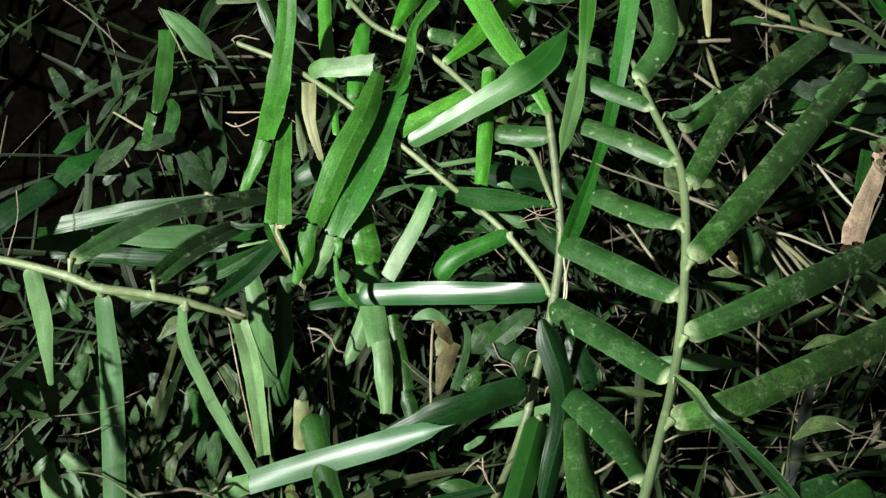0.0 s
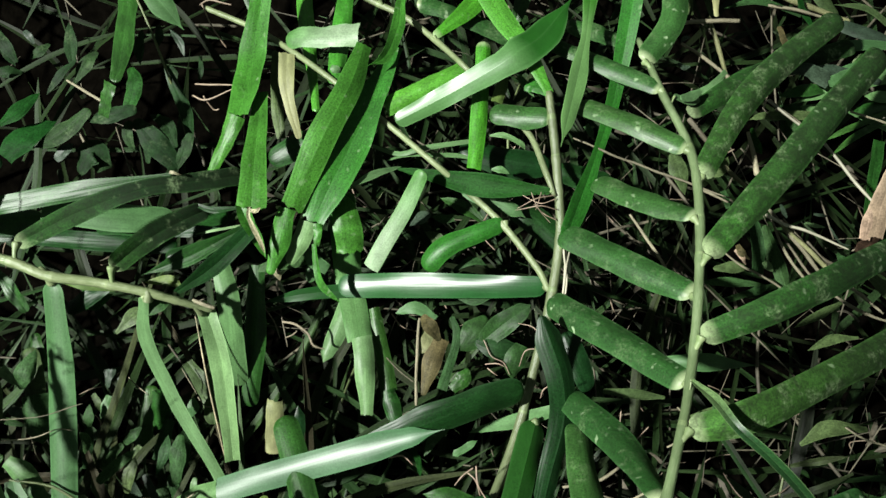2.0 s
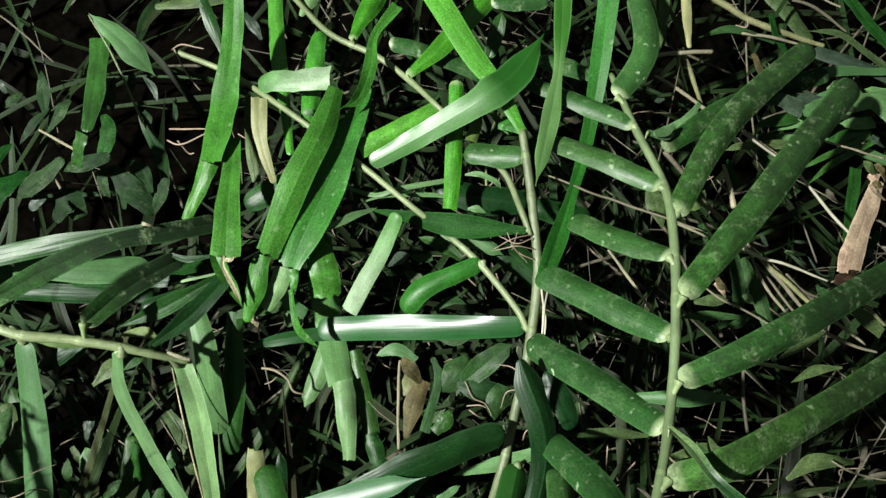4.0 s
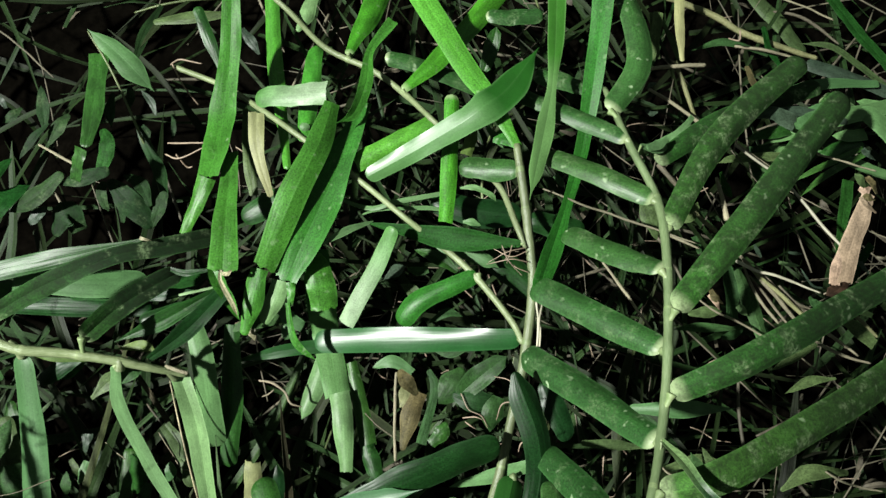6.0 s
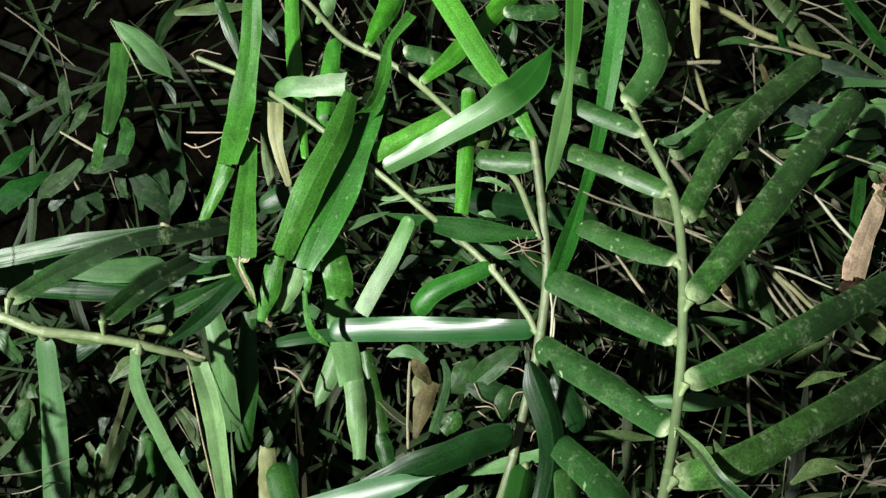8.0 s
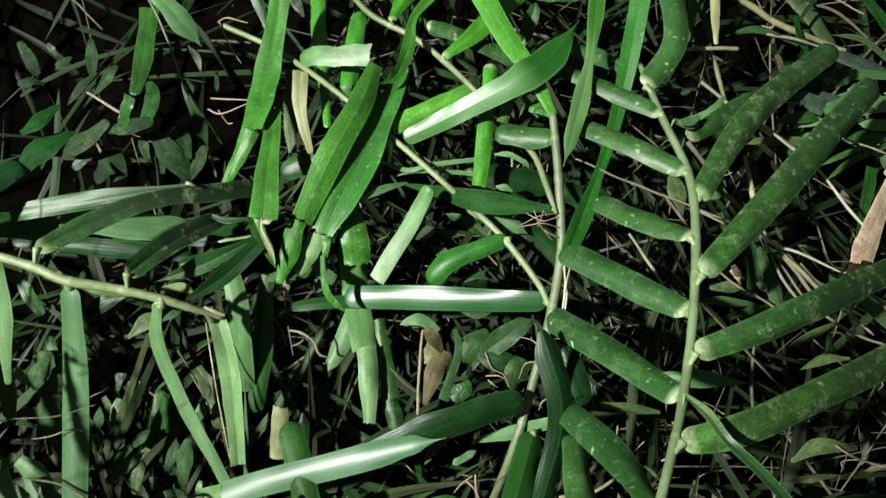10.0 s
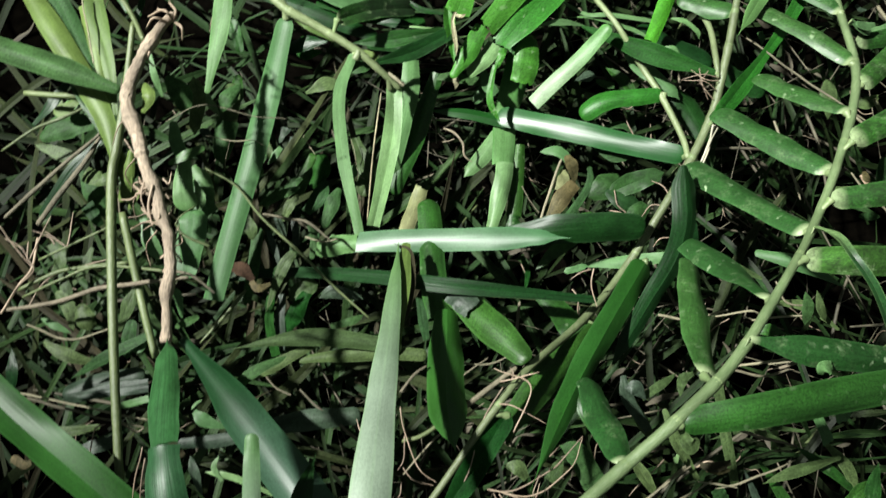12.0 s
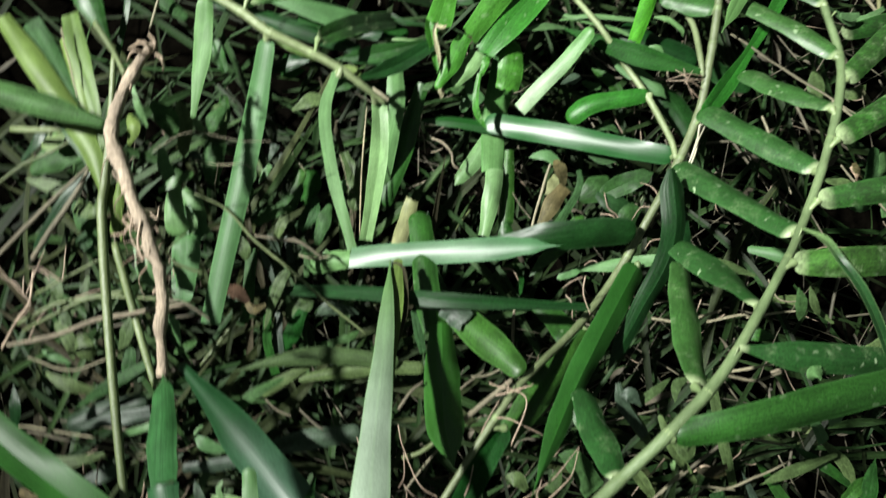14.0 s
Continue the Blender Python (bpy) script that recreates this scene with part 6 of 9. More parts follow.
loose_stalk("dry_stalk", ((-73.4, -34.8, 50), (-67.9, -34.6, 50), (-63.3, -32, 50)), (0.87, 1.04, 0.7), "dry_straw", "thin pale dry grass stalk", "stalk", "dry stalks")
loose_stalk("dry_stalk", ((-136.5, -83.5, 65), (-123.8, -84, 65), (-112.1, -76.3, 65)), (0.78, 0.94, 0.63), "dry_straw", "thin pale dry grass stalk", "stalk", "dry stalks")
loose_stalk("dry_stalk", ((-131.3, -101.6, 70), (-122.3, -100, 70), (-92.9, -97.4, 70)), (0.76, 0.91, 0.61), "dry_straw", "thin pale dry grass stalk", "stalk", "dry stalks")
clipping(((82.6, 126.9, 50), (80.7, 119, 50), (79.4, 111.4, 48)), (2.91, 3.62, 2.54), "cr", 0.08, 0.06, 0, 0, "leaf_olive", "small leaf scrap among stalks", "leaf scrap", "leaf scraps")
clipping(((126.2, 147.4, 26), (135.9, 133.5, 27), (143.2, 123.3, 26)), (4.93, 6.09, 4.86), "cr", 0.08, 0.06, 0, 0, "leaf_olive", "narrow dim blade in the thatch", "grass clipping", "grass clippings")
clipping(((131.7, 111.3, 45), (142.3, 106.9, 46), (158.9, 100.7, 45)), (4.26, 5.17, 4.14), "rr", 0.08, 0.06, 0, 0, "leaf_grey", "narrow dim blade in the thatch", "grass clipping", "grass clippings")
clipping(((131.1, 96.9, 52), (135.4, 92.8, 53), (141.2, 87.6, 52)), (7.3, 8.84, 7.08), "rr", 0.08, 0.06, 0, 0, "leaf_hairy", "mottled brown decaying blade end", "grass clipping", "grass clippings")
clipping(((-135.9, 105, 40), (-131.8, 99.4, 40), (-129, 94.9, 38)), (2.15, 3.92, 1.43), "rr", 0.08, 0.06, 0, 0, "leaf_weed", "small leaf scrap among stalks", "leaf scrap", "leaf scraps")
clipping(((-134.4, 90.4, 40), (-130.2, 91.5, 40), (-127, 91.5, 38)), (1.77, 2.83, 1.07), "rr", 0.08, 0.06, 0, 0, "leaf_weed", "small leaf scrap among stalks", "leaf scrap", "leaf scraps")
clipping(((-2.4, 16.5, 48), (-0, 13.2, 50), (2.8, 9.3, 47)), (2.3, 4.22, 1.64), "rr", 0.08, 0.06, 0, 0, "leaf_brown", "crumpled brown withered leaf scrap", "leaf scrap", "leaf scraps")
clipping(((40.3, 12.3, 45), (43.3, 3.6, 45), (46.3, -5.1, 44)), (5.78, 6.99, 5.58), "rr", 0.08, 0.06, 0, 0, "leaf_deep", "dark green blade in the shade", "grass clipping", "grass clippings")
clipping(((-141.5, -16.8, 81), (-135.3, -21.9, 81), (-128.5, -28, 80)), (1.82, 2.42, 1.21), "rr", 0.08, 0.06, 0, 0, "leaf_fresh", "dark rim of a leaf sheath", "leaf scrap", "leaf scraps")
clipping(((-144.2, -16.3, 78), (-145.9, -23.2, 78), (-149.8, -30.7, 76)), (2.15, 3.06, 1.23), "rr", 0.08, 0.06, 0, 0, "leaf_deep", "dark narrow blade in the open turf", "grass clipping", "grass clippings")
clipping(((-131.8, -28.2, 74), (-137.5, -40.4, 72), (-142.2, -54.2, 68)), (1.87, 3.43, 3.47), "rr", 0.08, 0.06, 0, 0, "leaf_deep", "dark narrow blade in the open turf", "grass clipping", "grass clippings")
clipping(((-79, -48.8, 50), (-76.4, -44.7, 51), (-73.8, -39.8, 50)), (1.76, 2.93, 1.77), "pr", 0.02, 0.14, 0, 0, "leaf_dim", "pale green blade in the open turf", "grass clipping", "grass clippings")
clipping(((-72.5, -54.7, 45), (-69.6, -50.6, 45), (-65.7, -46.9, 45)), (3.59, 6.3, 3.61), "pp", 0.02, 0.14, 0, 0, "leaf_olive", "dull green leaf in the turf", "turf leaf", "turf leaves")
clipping(((30.9, -67.1, 85), (35, -70.5, 85), (39.5, -74.1, 84)), (2.19, 3.15, 1.95), "cp", 0.02, 0.14, 0, 0, "leaf_olive", "narrow dim blade in the thatch", "grass clipping", "grass clippings")
clipping(((27.3, -52.1, 80), (32.5, -57.4, 80), (37.3, -61.4, 78)), (2.38, 3.55, 2.09), "rr", 0.08, 0.06, 0, 0, "leaf_olive", "narrow dim blade in the thatch", "grass clipping", "grass clippings")
clipping(((45.4, -40.6, 88), (52.5, -54.7, 86), (58.7, -66.1, 84)), (2.58, 2.87, 2.3), "cr", 0.08, 0.06, 0, 0, "leaf_olive", "narrow dim blade in the thatch", "grass clipping", "grass clippings")
clipping(((54.1, -51.2, 90), (59.7, -51.5, 90), (67.4, -51.9, 88)), (0.7, 1.55, 0.85), "pr", 0.08, 0.06, 0, 0, "leaf_olive", "narrow dim blade in the thatch", "grass clipping", "grass clippings")
clipping(((58.2, -61.5, 88), (62.9, -67.5, 88), (69.8, -75.2, 86)), (0.71, 1.97, 1.7), "pr", 0.08, 0.06, 0, 0, "leaf_grey", "narrow dim blade in the thatch", "grass clipping", "grass clippings")
clipping(((61.8, -57.5, 85), (69.5, -63.9, 85), (79.4, -71.9, 83)), (0.86, 2.87, 2.6), "pr", 0.08, 0.06, 0, 0, "leaf_fresh", "narrow dim blade in the thatch", "grass clipping", "grass clippings")
clipping(((70.7, -51.9, 86), (78.8, -54.6, 86), (88, -57.9, 85)), (1.15, 2.87, 2.02), "pr", 0.08, 0.06, 0, 0, "leaf_fresh", "narrow dim blade in the thatch", "grass clipping", "grass clippings")
clipping(((82.8, -62.8, 90), (86, -58.3, 90), (90.9, -53.7, 88)), (1.9, 3.33, 1.21), "pp", 0.02, 0.14, 0, 0, "leaf_fresh", "narrow dim blade in the thatch", "grass clipping", "grass clippings")
clipping(((89.6, -67.5, 90), (89.4, -57.5, 90), (91, -49.6, 88)), (3.19, 3.93, 1.14), "rp", 0.08, 0.06, 0, 0, "leaf_fresh", "narrow dim blade in the thatch", "grass clipping", "grass clippings")
clipping(((95.7, -65.8, 88), (95.8, -60.7, 88), (97.7, -53.9, 86)), (1.41, 2.26, 1.15), "rr", 0.08, 0.06, 0, 0, "leaf_olive", "narrow dim blade in the thatch", "grass clipping", "grass clippings")
loose_stalk("dry_stalk", ((128.1, 138, 40), (137.8, 134.1, 40), (147.9, 130.5, 38)), (0.93, 0.93, 0.93), "dry_straw", "thin dry grass stalk in the thatch", "stalk", "dry stalks")
loose_stalk("dry_stalk", ((129.6, 135.9, 34), (137.3, 134, 35), (143.9, 129.4, 35), (151.4, 123.6, 34)), (1.22, 1.46, 1.46, 0.98), "dry_brown", "thin dry grass stalk in the thatch", "stalk", "dry stalks")
loose_stalk("dry_stalk", ((75.9, 74.7, 56), (78.7, 71.2, 56), (82.7, 67.7, 54)), (2.24, 2.23, 2.25), "dry_brown", "thin dry grass stalk in the thatch", "stalk", "dry stalks")
loose_stalk("dry_stalk", ((-154.3, -23, 78), (-146.2, -21.4, 79), (-138.9, -19.3, 79)), (2.21, 2.2, 2.2), "stem_green", "thin dry grass stalk in the thatch", "stalk", "dry stalks")
loose_stalk("fine_root", ((108.6, 120.6, 50), (107.9, 117.3, 50), (105.4, 118.9, 48)), (0.73, 0.73, 0.55), "root", "fine reddish brown grass root", "root", "fine roots")
loose_stalk("fine_root", ((44.8, -64.2, 92), (46.2, -62, 94), (51.5, -61.9, 92)), (0.55, 0.55, 0.41), "root", "fine reddish brown grass root", "root", "fine roots")
loose_stalk("fine_root", ((40.6, -40.4, 100), (45.1, -36.6, 100), (46.5, -34, 100)), (0.54, 0.54, 0.4), "root", "fine reddish brown grass root", "root", "fine roots")
clipping(((-115, -28, 66), (-110.8, -24.4, 67), (-106.8, -20, 66)), (1.32, 2.96, 1.99), "rr", 0.08, 0.06, 0, 0, "leaf_fresh", "dark grass blade in the open turf", "grass clipping", "grass clippings")
clipping(((-120.5, -4.1, 90), (-117.5, -10, 88), (-114.9, -14, 85)), (0.89, 1.79, 0.76), "pr", 0.08, 0.06, 0, 0, "leaf_pale", "pale torn scrap of grass blade", "leaf scrap", "leaf scraps")
clipping(((-135.9, 32.9, 78), (-125.2, 42.2, 76), (-112.6, 55.2, 70)), (6.49, 8.06, 6.71), "rr", 0.08, 0.06, 0, 0, "leaf_deep", "dark grass blade in the open turf", "grass clipping", "grass clippings")
clipping(((-139.4, 32.3, 74), (-136.6, 20.7, 74), (-136.9, 5.9, 70)), (1.61, 2.08, 1.61), "rr", 0.08, 0.06, 0, 0, "leaf_deep", "dark grass blade in the open turf", "grass clipping", "grass clippings")
clipping(((-138, 32.3, 68), (-129.5, 27.5, 68), (-122.4, 24.5, 66)), (3.81, 4.63, 2.67), "rr", 0.08, 0.06, 0, 0, "leaf_dim", "pale grass blade in the open turf", "grass clipping", "grass clippings")
clipping(((-121.7, 28.2, 50), (-117, 22.5, 50), (-113.5, 16.8, 48)), (1.53, 4.26, 2.45), "cr", 0.02, 0.14, 0, 0, "leaf_fresh", "dark grass blade in the open turf", "grass clipping", "grass clippings")
clipping(((-118, -93.4, 68), (-109.6, -84.2, 70), (-99.7, -74.2, 70)), (0.93, 3.39, 2.17), "pr", 0.08, 0.06, 0, 0, "leaf_dim", "pale grass blade in the open turf", "grass clipping", "grass clippings")
clipping(((-129.9, -88.7, 80), (-127.6, -94, 80), (-126.9, -100.7, 78)), (0.87, 3.19, 2.04), "pr", 0.08, 0.06, 0, 0, "leaf_deep", "dark grass blade in the open turf", "grass clipping", "grass clippings")
clipping(((-98, -72.3, 62), (-95, -69.9, 63), (-92.5, -67.2, 62)), (1.37, 2.33, 1.66), "pr", 0.02, 0.14, 0, 0, "leaf_dim", "pale grass blade in the open turf", "grass clipping", "grass clippings")
clipping(((-70.7, 2.9, 40), (-62.8, -7.2, 40), (-62.2, -14.8, 39)), (3.19, 6.33, 5.07), "cr", 0.02, 0.14, 0, 0, "leaf_olive", "dull grass blade in the open turf", "grass clipping", "grass clippings")
clipping(((-51.2, 29.8, 45), (-43.9, 31.4, 46), (-35.1, 32.8, 45)), (1.86, 4.09, 2.61), "rr", 0.08, 0.06, 0, 0, "leaf_dim", "pale grass blade in the open turf", "grass clipping", "grass clippings")
clipping(((-124.3, 3.8, 50), (-120, -3.6, 50), (-118, -14, 48)), (3.06, 5.17, 3.35), "pp", 0.02, 0.14, 0, 0, "leaf_olive", "dull grass blade in the open turf", "grass clipping", "grass clippings")
clipping(((-113.4, 6.9, 45), (-111.2, -2.5, 45), (-110, -15.4, 43)), (5.13, 6.22, 4.98), "rr", 0.08, 0.06, 0, 0, "leaf_olive", "dull grass blade in the open turf", "grass clipping", "grass clippings")
clipping(((-89.7, 11.1, 45), (-84.6, 16, 45), (-79.3, 17.3, 44)), (1.25, 4.72, 3.16), "cp", 0.02, 0.14, 0, 0, "leaf_olive", "dull grass blade in the open turf", "grass clipping", "grass clippings")
clipping(((-132.8, -87.3, 60), (-125.3, -89, 60), (-117.7, -89, 58)), (1.62, 3.88, 1.96), "rr", 0.08, 0.06, 0, 0, "leaf_olive", "dull grass blade in the open turf", "grass clipping", "grass clippings")
clipping(((-138.6, -66.2, 56), (-134.1, -71.8, 56), (-130.5, -79.3, 55)), (1.34, 3.33, 2), "rr", 0.08, 0.06, 0, 0, "leaf_olive", "dull grass blade in the open turf", "grass clipping", "grass clippings")
clipping(((-131.5, -57.5, 56), (-131.6, -63.9, 56), (-133.7, -70.7, 55)), (1.35, 3.35, 1.68), "rr", 0.08, 0.06, 0, 0, "leaf_olive", "dull grass blade in the open turf", "grass clipping", "grass clippings")
clipping(((-114.2, -65.3, 58), (-114.4, -70.6, 58), (-115, -78.6, 56)), (1.66, 3.96, 1.66), "rr", 0.08, 0.06, 0, 0, "leaf_olive", "dull grass blade in the open turf", "grass clipping", "grass clippings")
clipping(((-127.2, -108.4, 66), (-117, -108.2, 67), (-106.4, -103.5, 66)), (1.24, 3.38, 1.55), "rr", 0.08, 0.06, 0, 0, "leaf_olive", "dull grass blade in the open turf", "grass clipping", "grass clippings")
loose_stalk("dry_stalk", ((-145.4, 6.1, 86), (-139.6, -2.7, 87), (-135, -11.1, 86)), (0.57, 0.57, 0.57), "dry_straw", "thin dry stalk lying over the turf", "stalk", "dry stalks")
loose_stalk("dry_stalk", ((-134.5, 46.4, 84), (-134.8, 37.1, 82), (-136.5, 30.7, 78)), (1.48, 1.48, 1.5), "dry_straw", "thin dry stalk lying over the turf", "stalk", "dry stalks")
loose_stalk("dry_stalk", ((-117.8, 50.7, 80), (-116.6, 42.8, 80), (-119.5, 32.5, 78)), (0.48, 0.47, 0.48), "dry_straw", "thin dry stalk lying over the turf", "stalk", "dry stalks")
loose_stalk("dry_stalk", ((-141.3, -75.1, 67), (-132.5, -67.2, 68), (-124.7, -63.2, 69), (-114.2, -58.6, 69)), (1.65, 1.65, 1.64, 1.65), "stem_green", "thin dry stalk lying over the turf", "stalk", "dry stalks")
loose_stalk("dry_stalk", ((-141.7, -82.3, 70), (-139.9, -73.3, 70), (-138.3, -67.9, 70), (-141.2, -59.6, 68)), (1.03, 1.03, 1.04, 1.05), "root", "thin dry stalk lying over the turf", "stalk", "dry stalks")
loose_stalk("dry_stalk", ((-150.1, -59.7, 72), (-144.1, -64.6, 70), (-138.5, -68.4, 68)), (0.58, 0.59, 0.59), "root", "thin dry stalk lying over the turf", "stalk", "dry stalks")
loose_stalk("dry_stalk", ((-113.9, -19.1, 80), (-105.9, -11.5, 80), (-93.4, -9.9, 78), (-84.4, -7, 75)), (0.35, 0.35, 0.35, 0.36), "dry_straw", "thin dry stalk lying over the turf", "stalk", "dry stalks")
loose_stalk("dry_stalk", ((-63.1, 19.2, 64), (-60.1, 18, 64), (-57.4, 17, 63)), (1.35, 1.5, 1.35), "dry_straw", "short pale cut end of a stalk", "stalk", "dry stalks")

# ---- smaller scraps, stalks and roots ----
clipping(((-26.2, 50.7, 52), (-24.2, 42.7, 53), (-23.3, 34.4, 50)), (4.88, 8.09, 7.88), "rt", 0.08, 0.05, -8, -8, "leaf_mid", "green sheath over a longer vertical blade", "leaf scrap", "leaf scraps")
clipping(((-34, 35, 42), (-35.2, 30.2, 42), (-35.9, 26.6, 41)), (1.68, 3.71, 2.37), "tr", 0.08, 0, 0, 0, "leaf_soft", "small pale torn sheath", "leaf scrap", "leaf scraps")
clipping(((-45.7, 30.5, 52), (-43.6, 27.9, 52), (-43, 25.9, 50)), (1.28, 1.93, 0.65), "tp", 0.05, 0, 0, 0, "straw", "torn papery scrap of sheath", "leaf scrap", "leaf scraps")
clipping(((-37.1, 60.6, 44), (-34.5, 65.3, 46), (-30.3, 71.1, 47)), (1.67, 6.61, 4.93), "rc", 0.05, 0, 0, 0, "leaf_fresh", "dark green leaf behind the bright cluster", "turf leaf", "turf leaves")
clipping(((-29.7, 88.3, 56), (-28.4, 87.3, 56), (-27.9, 85.7, 55)), (1.57, 2.83, 1.26), "tr", 0.12, 0, 0, 0, "leaf_pale", "pale scrap of node sheath", "leaf scrap", "leaf scraps")
clipping(((-24.8, 70.8, 46), (-10.7, 64.2, 50), (-2.4, 65.5, 52), (11.8, 67.8, 52)), (0.5, 1.46, 1.6, 1.28), "pc", 0.08, 0, 0, 0, "leaf_pale", "narrow pale strip of dry blade", "leaf scrap", "leaf scraps")
clipping(((-14.8, 61.4, 50), (-7.3, 63.6, 50), (6.1, 64, 50), (12, 63.1, 50)), (0.32, 0.81, 1.3, 0.97), "pc", 0.05, 0, 0, 0, "leaf_soft", "narrow pale strip of dry blade", "leaf scrap", "leaf scraps")
clipping(((-6.3, 43.6, 44), (-2.4, 46.3, 44), (0.5, 47.5, 44)), (1, 3.67, 0.67), "pp", 0.02, 0.12, 0, 0, "leaf_grey", "grey pointed leaf among stalks", "turf leaf", "turf leaves")
clipping(((0.6, 47.2, 42), (4, 46, 43), (7.1, 46.6, 43)), (1.35, 2.68, 2.35), "pc", 0.06, 0, 0, 0, "leaf_dim", "dull small leaf among stalks", "turf leaf", "turf leaves")
clipping(((-1.6, 42.7, 40), (2.4, 39.9, 41), (5, 35.8, 40)), (1.02, 4.06, 1.36), "pp", 0.04, 0.1, 0, 0, "leaf_olive", "dull small leaf among stalks", "turf leaf", "turf leaves")
clipping(((7.2, 57.3, 46), (13, 53, 48), (22.8, 48.3, 50), (27.8, 45.4, 50)), (2.31, 5.89, 4.21, 1.62), "rp", 0.06, 0.05, 0, 0, "leaf_soft", "dull pale blade under the runner", "grass clipping", "grass clippings")
clipping(((6.5, 30.1, 44), (12.3, 33, 45), (17, 31.9, 44)), (1, 2.66, 0.67), "pp", 0.05, 0.1, 0, 0, "leaf_dim", "small dim leaf in the thatch", "turf leaf", "turf leaves")
clipping(((27.5, 82.5, 60), (30.4, 80.9, 62), (33.2, 77.3, 64)), (4.62, 4.57, 1.51), "tr", 0.12, 0.08, 0, 0, "leaf_mid", "green sheath torn at the stem joint", "leaf scrap", "leaf scraps")
clipping(((25.1, 86.2, 58), (27, 83.3, 58), (29.5, 79.6, 58)), (1.56, 2.18, 0.78), "tp", 0.05, 0.08, 0, 0, "leaf_soft", "pale torn scrap at the stem joint", "leaf scrap", "leaf scraps")
clipping(((16.6, 68.3, 56), (20.4, 68.1, 57), (25.1, 65.7, 58), (26.9, 63.8, 57)), (0.63, 1.72, 1.56, 0.78), "tp", 0.05, 0.1, 0, 0, "leaf_soft", "pale withered strip of sheath", "leaf scrap", "leaf scraps")
clipping(((17.1, 58.2, 56), (19.5, 57.8, 57), (22.2, 56.7, 57)), (0.79, 2.19, 0.78), "tp", 0.05, 0.1, 0, 0, "leaf_soft", "pale withered strip of sheath", "leaf scrap", "leaf scraps")
clipping(((44, 70.6, 60), (45.3, 68.5, 60), (46.6, 67.4, 58)), (1.85, 2.16, 0.47), "tp", 0.03, 0.1, 0, 0, "leaf_soft", "pale torn scrap of sheath", "leaf scrap", "leaf scraps")
clipping(((66.5, 73.8, 74), (70.5, 75.4, 72), (73.4, 77.5, 71)), (2, 2.89, 1.45), "rt", 0.1, 0, 0, 0, "leaf_pale", "pale torn scrap of sheath", "leaf scrap", "leaf scraps")
clipping(((72.7, 91.1, 58), (74.4, 89.8, 58), (76.4, 90.2, 58)), (1.25, 1.56, 0.62), "rt", 0.1, 0, 0, 0, "leaf_grey", "pale torn scrap of sheath", "leaf scrap", "leaf scraps")
clipping(((73.1, 96.8, 60), (74.4, 98.1, 60), (76.1, 98.6, 60)), (0.62, 1.39, 0.62), "rr", 0.1, 0, 0, 0, "leaf_grey", "pale torn scrap of sheath", "leaf scrap", "leaf scraps")
clipping(((74.7, 78.3, 64), (80.2, 81.8, 64), (85.1, 87.2, 62)), (3.32, 2.41, 1.52), "tc", 0.08, 0.08, 0, 0, "leaf_pale", "pale folded dry sheath with a cut end", "leaf scrap", "leaf scraps")
clipping(((102.3, 85.3, 66), (107.4, 86.3, 66), (113.6, 83.4, 65)), (1.19, 4.48, 5.1), "tt", 0.03, 0.04, 0, 0, "leaf_grey", "greyish torn grass blade over straw", "leaf scrap", "leaf scraps")
clipping(((113.9, 82.9, 65), (117.9, 84.7, 65), (123.1, 88.7, 64)), (4.2, 3.6, 0.91), "tp", 0.03, 0.1, 0, 0, "leaf_soft", "pale torn grass blade over straw", "leaf scrap", "leaf scraps")
clipping(((102.6, 81.6, 58), (111.1, 83.2, 59), (118.7, 84.1, 58)), (1.56, 4.03, 2.18), "pc", 0.04, 0.05, 0, 0, "leaf_fresh", "green blade between the hairy leaves", "grass clipping", "grass clippings")
clipping(((94.1, 74.8, 56), (100.2, 76.2, 56), (114.7, 76.8, 55)), (0.94, 2.52, 2.84), "pc", 0.04, 0, 0, 0, "leaf_olive", "olive blade lying flat over the thatch", "grass clipping", "grass clippings")
clipping(((110.8, 82.2, 50), (111.3, 75.8, 50), (110.9, 68.9, 48)), (6.48, 8.43, 4.91), "cr", 0.03, 0, 0, 0, "leaf_dim", "dull green broad blade deep in the thatch", "grass clipping", "grass clippings")
clipping(((125.5, 77.6, 56), (131.7, 78.4, 56), (140.4, 81.2, 54)), (1.26, 4.72, 5.4), "pc", 0.05, 0, 0, 0, "leaf_fresh", "soft green blade lying over straw", "grass clipping", "grass clippings")
clipping(((129.7, 82.6, 57), (134.9, 82.4, 57), (141.7, 83.7, 55)), (1.56, 3.75, 3.79), "pc", 0.05, 0, 0, 0, "leaf_soft", "soft green blade lying over straw", "grass clipping", "grass clippings")
clipping(((130.7, 67.6, 60), (126.5, 56.8, 62), (124.1, 43.9, 60)), (3.08, 3.66, 1.54), "cp", 0.03, 0.1, 0, 0, "leaf_shade", "dark blade beside the dry tan leaf", "turf leaf", "turf leaves")
clipping(((70.5, 64.3, 56), (71.9, 59.2, 56), (74, 51.8, 55)), (3.15, 5.35, 1.9), "rp", 0.04, 0.05, 0, 0, "leaf_olive", "dim broad leaf behind the runner", "turf leaf", "turf leaves")
clipping(((-97.7, -9.1, 40), (-97.6, -12.6, 40), (-97.8, -15.7, 39)), (1.02, 3.06, 1.37), "pr", 0.08, 0.05, 0, 0, "leaf_dim", "small dull green leaf of a low sprig", "turf leaf", "turf leaves")
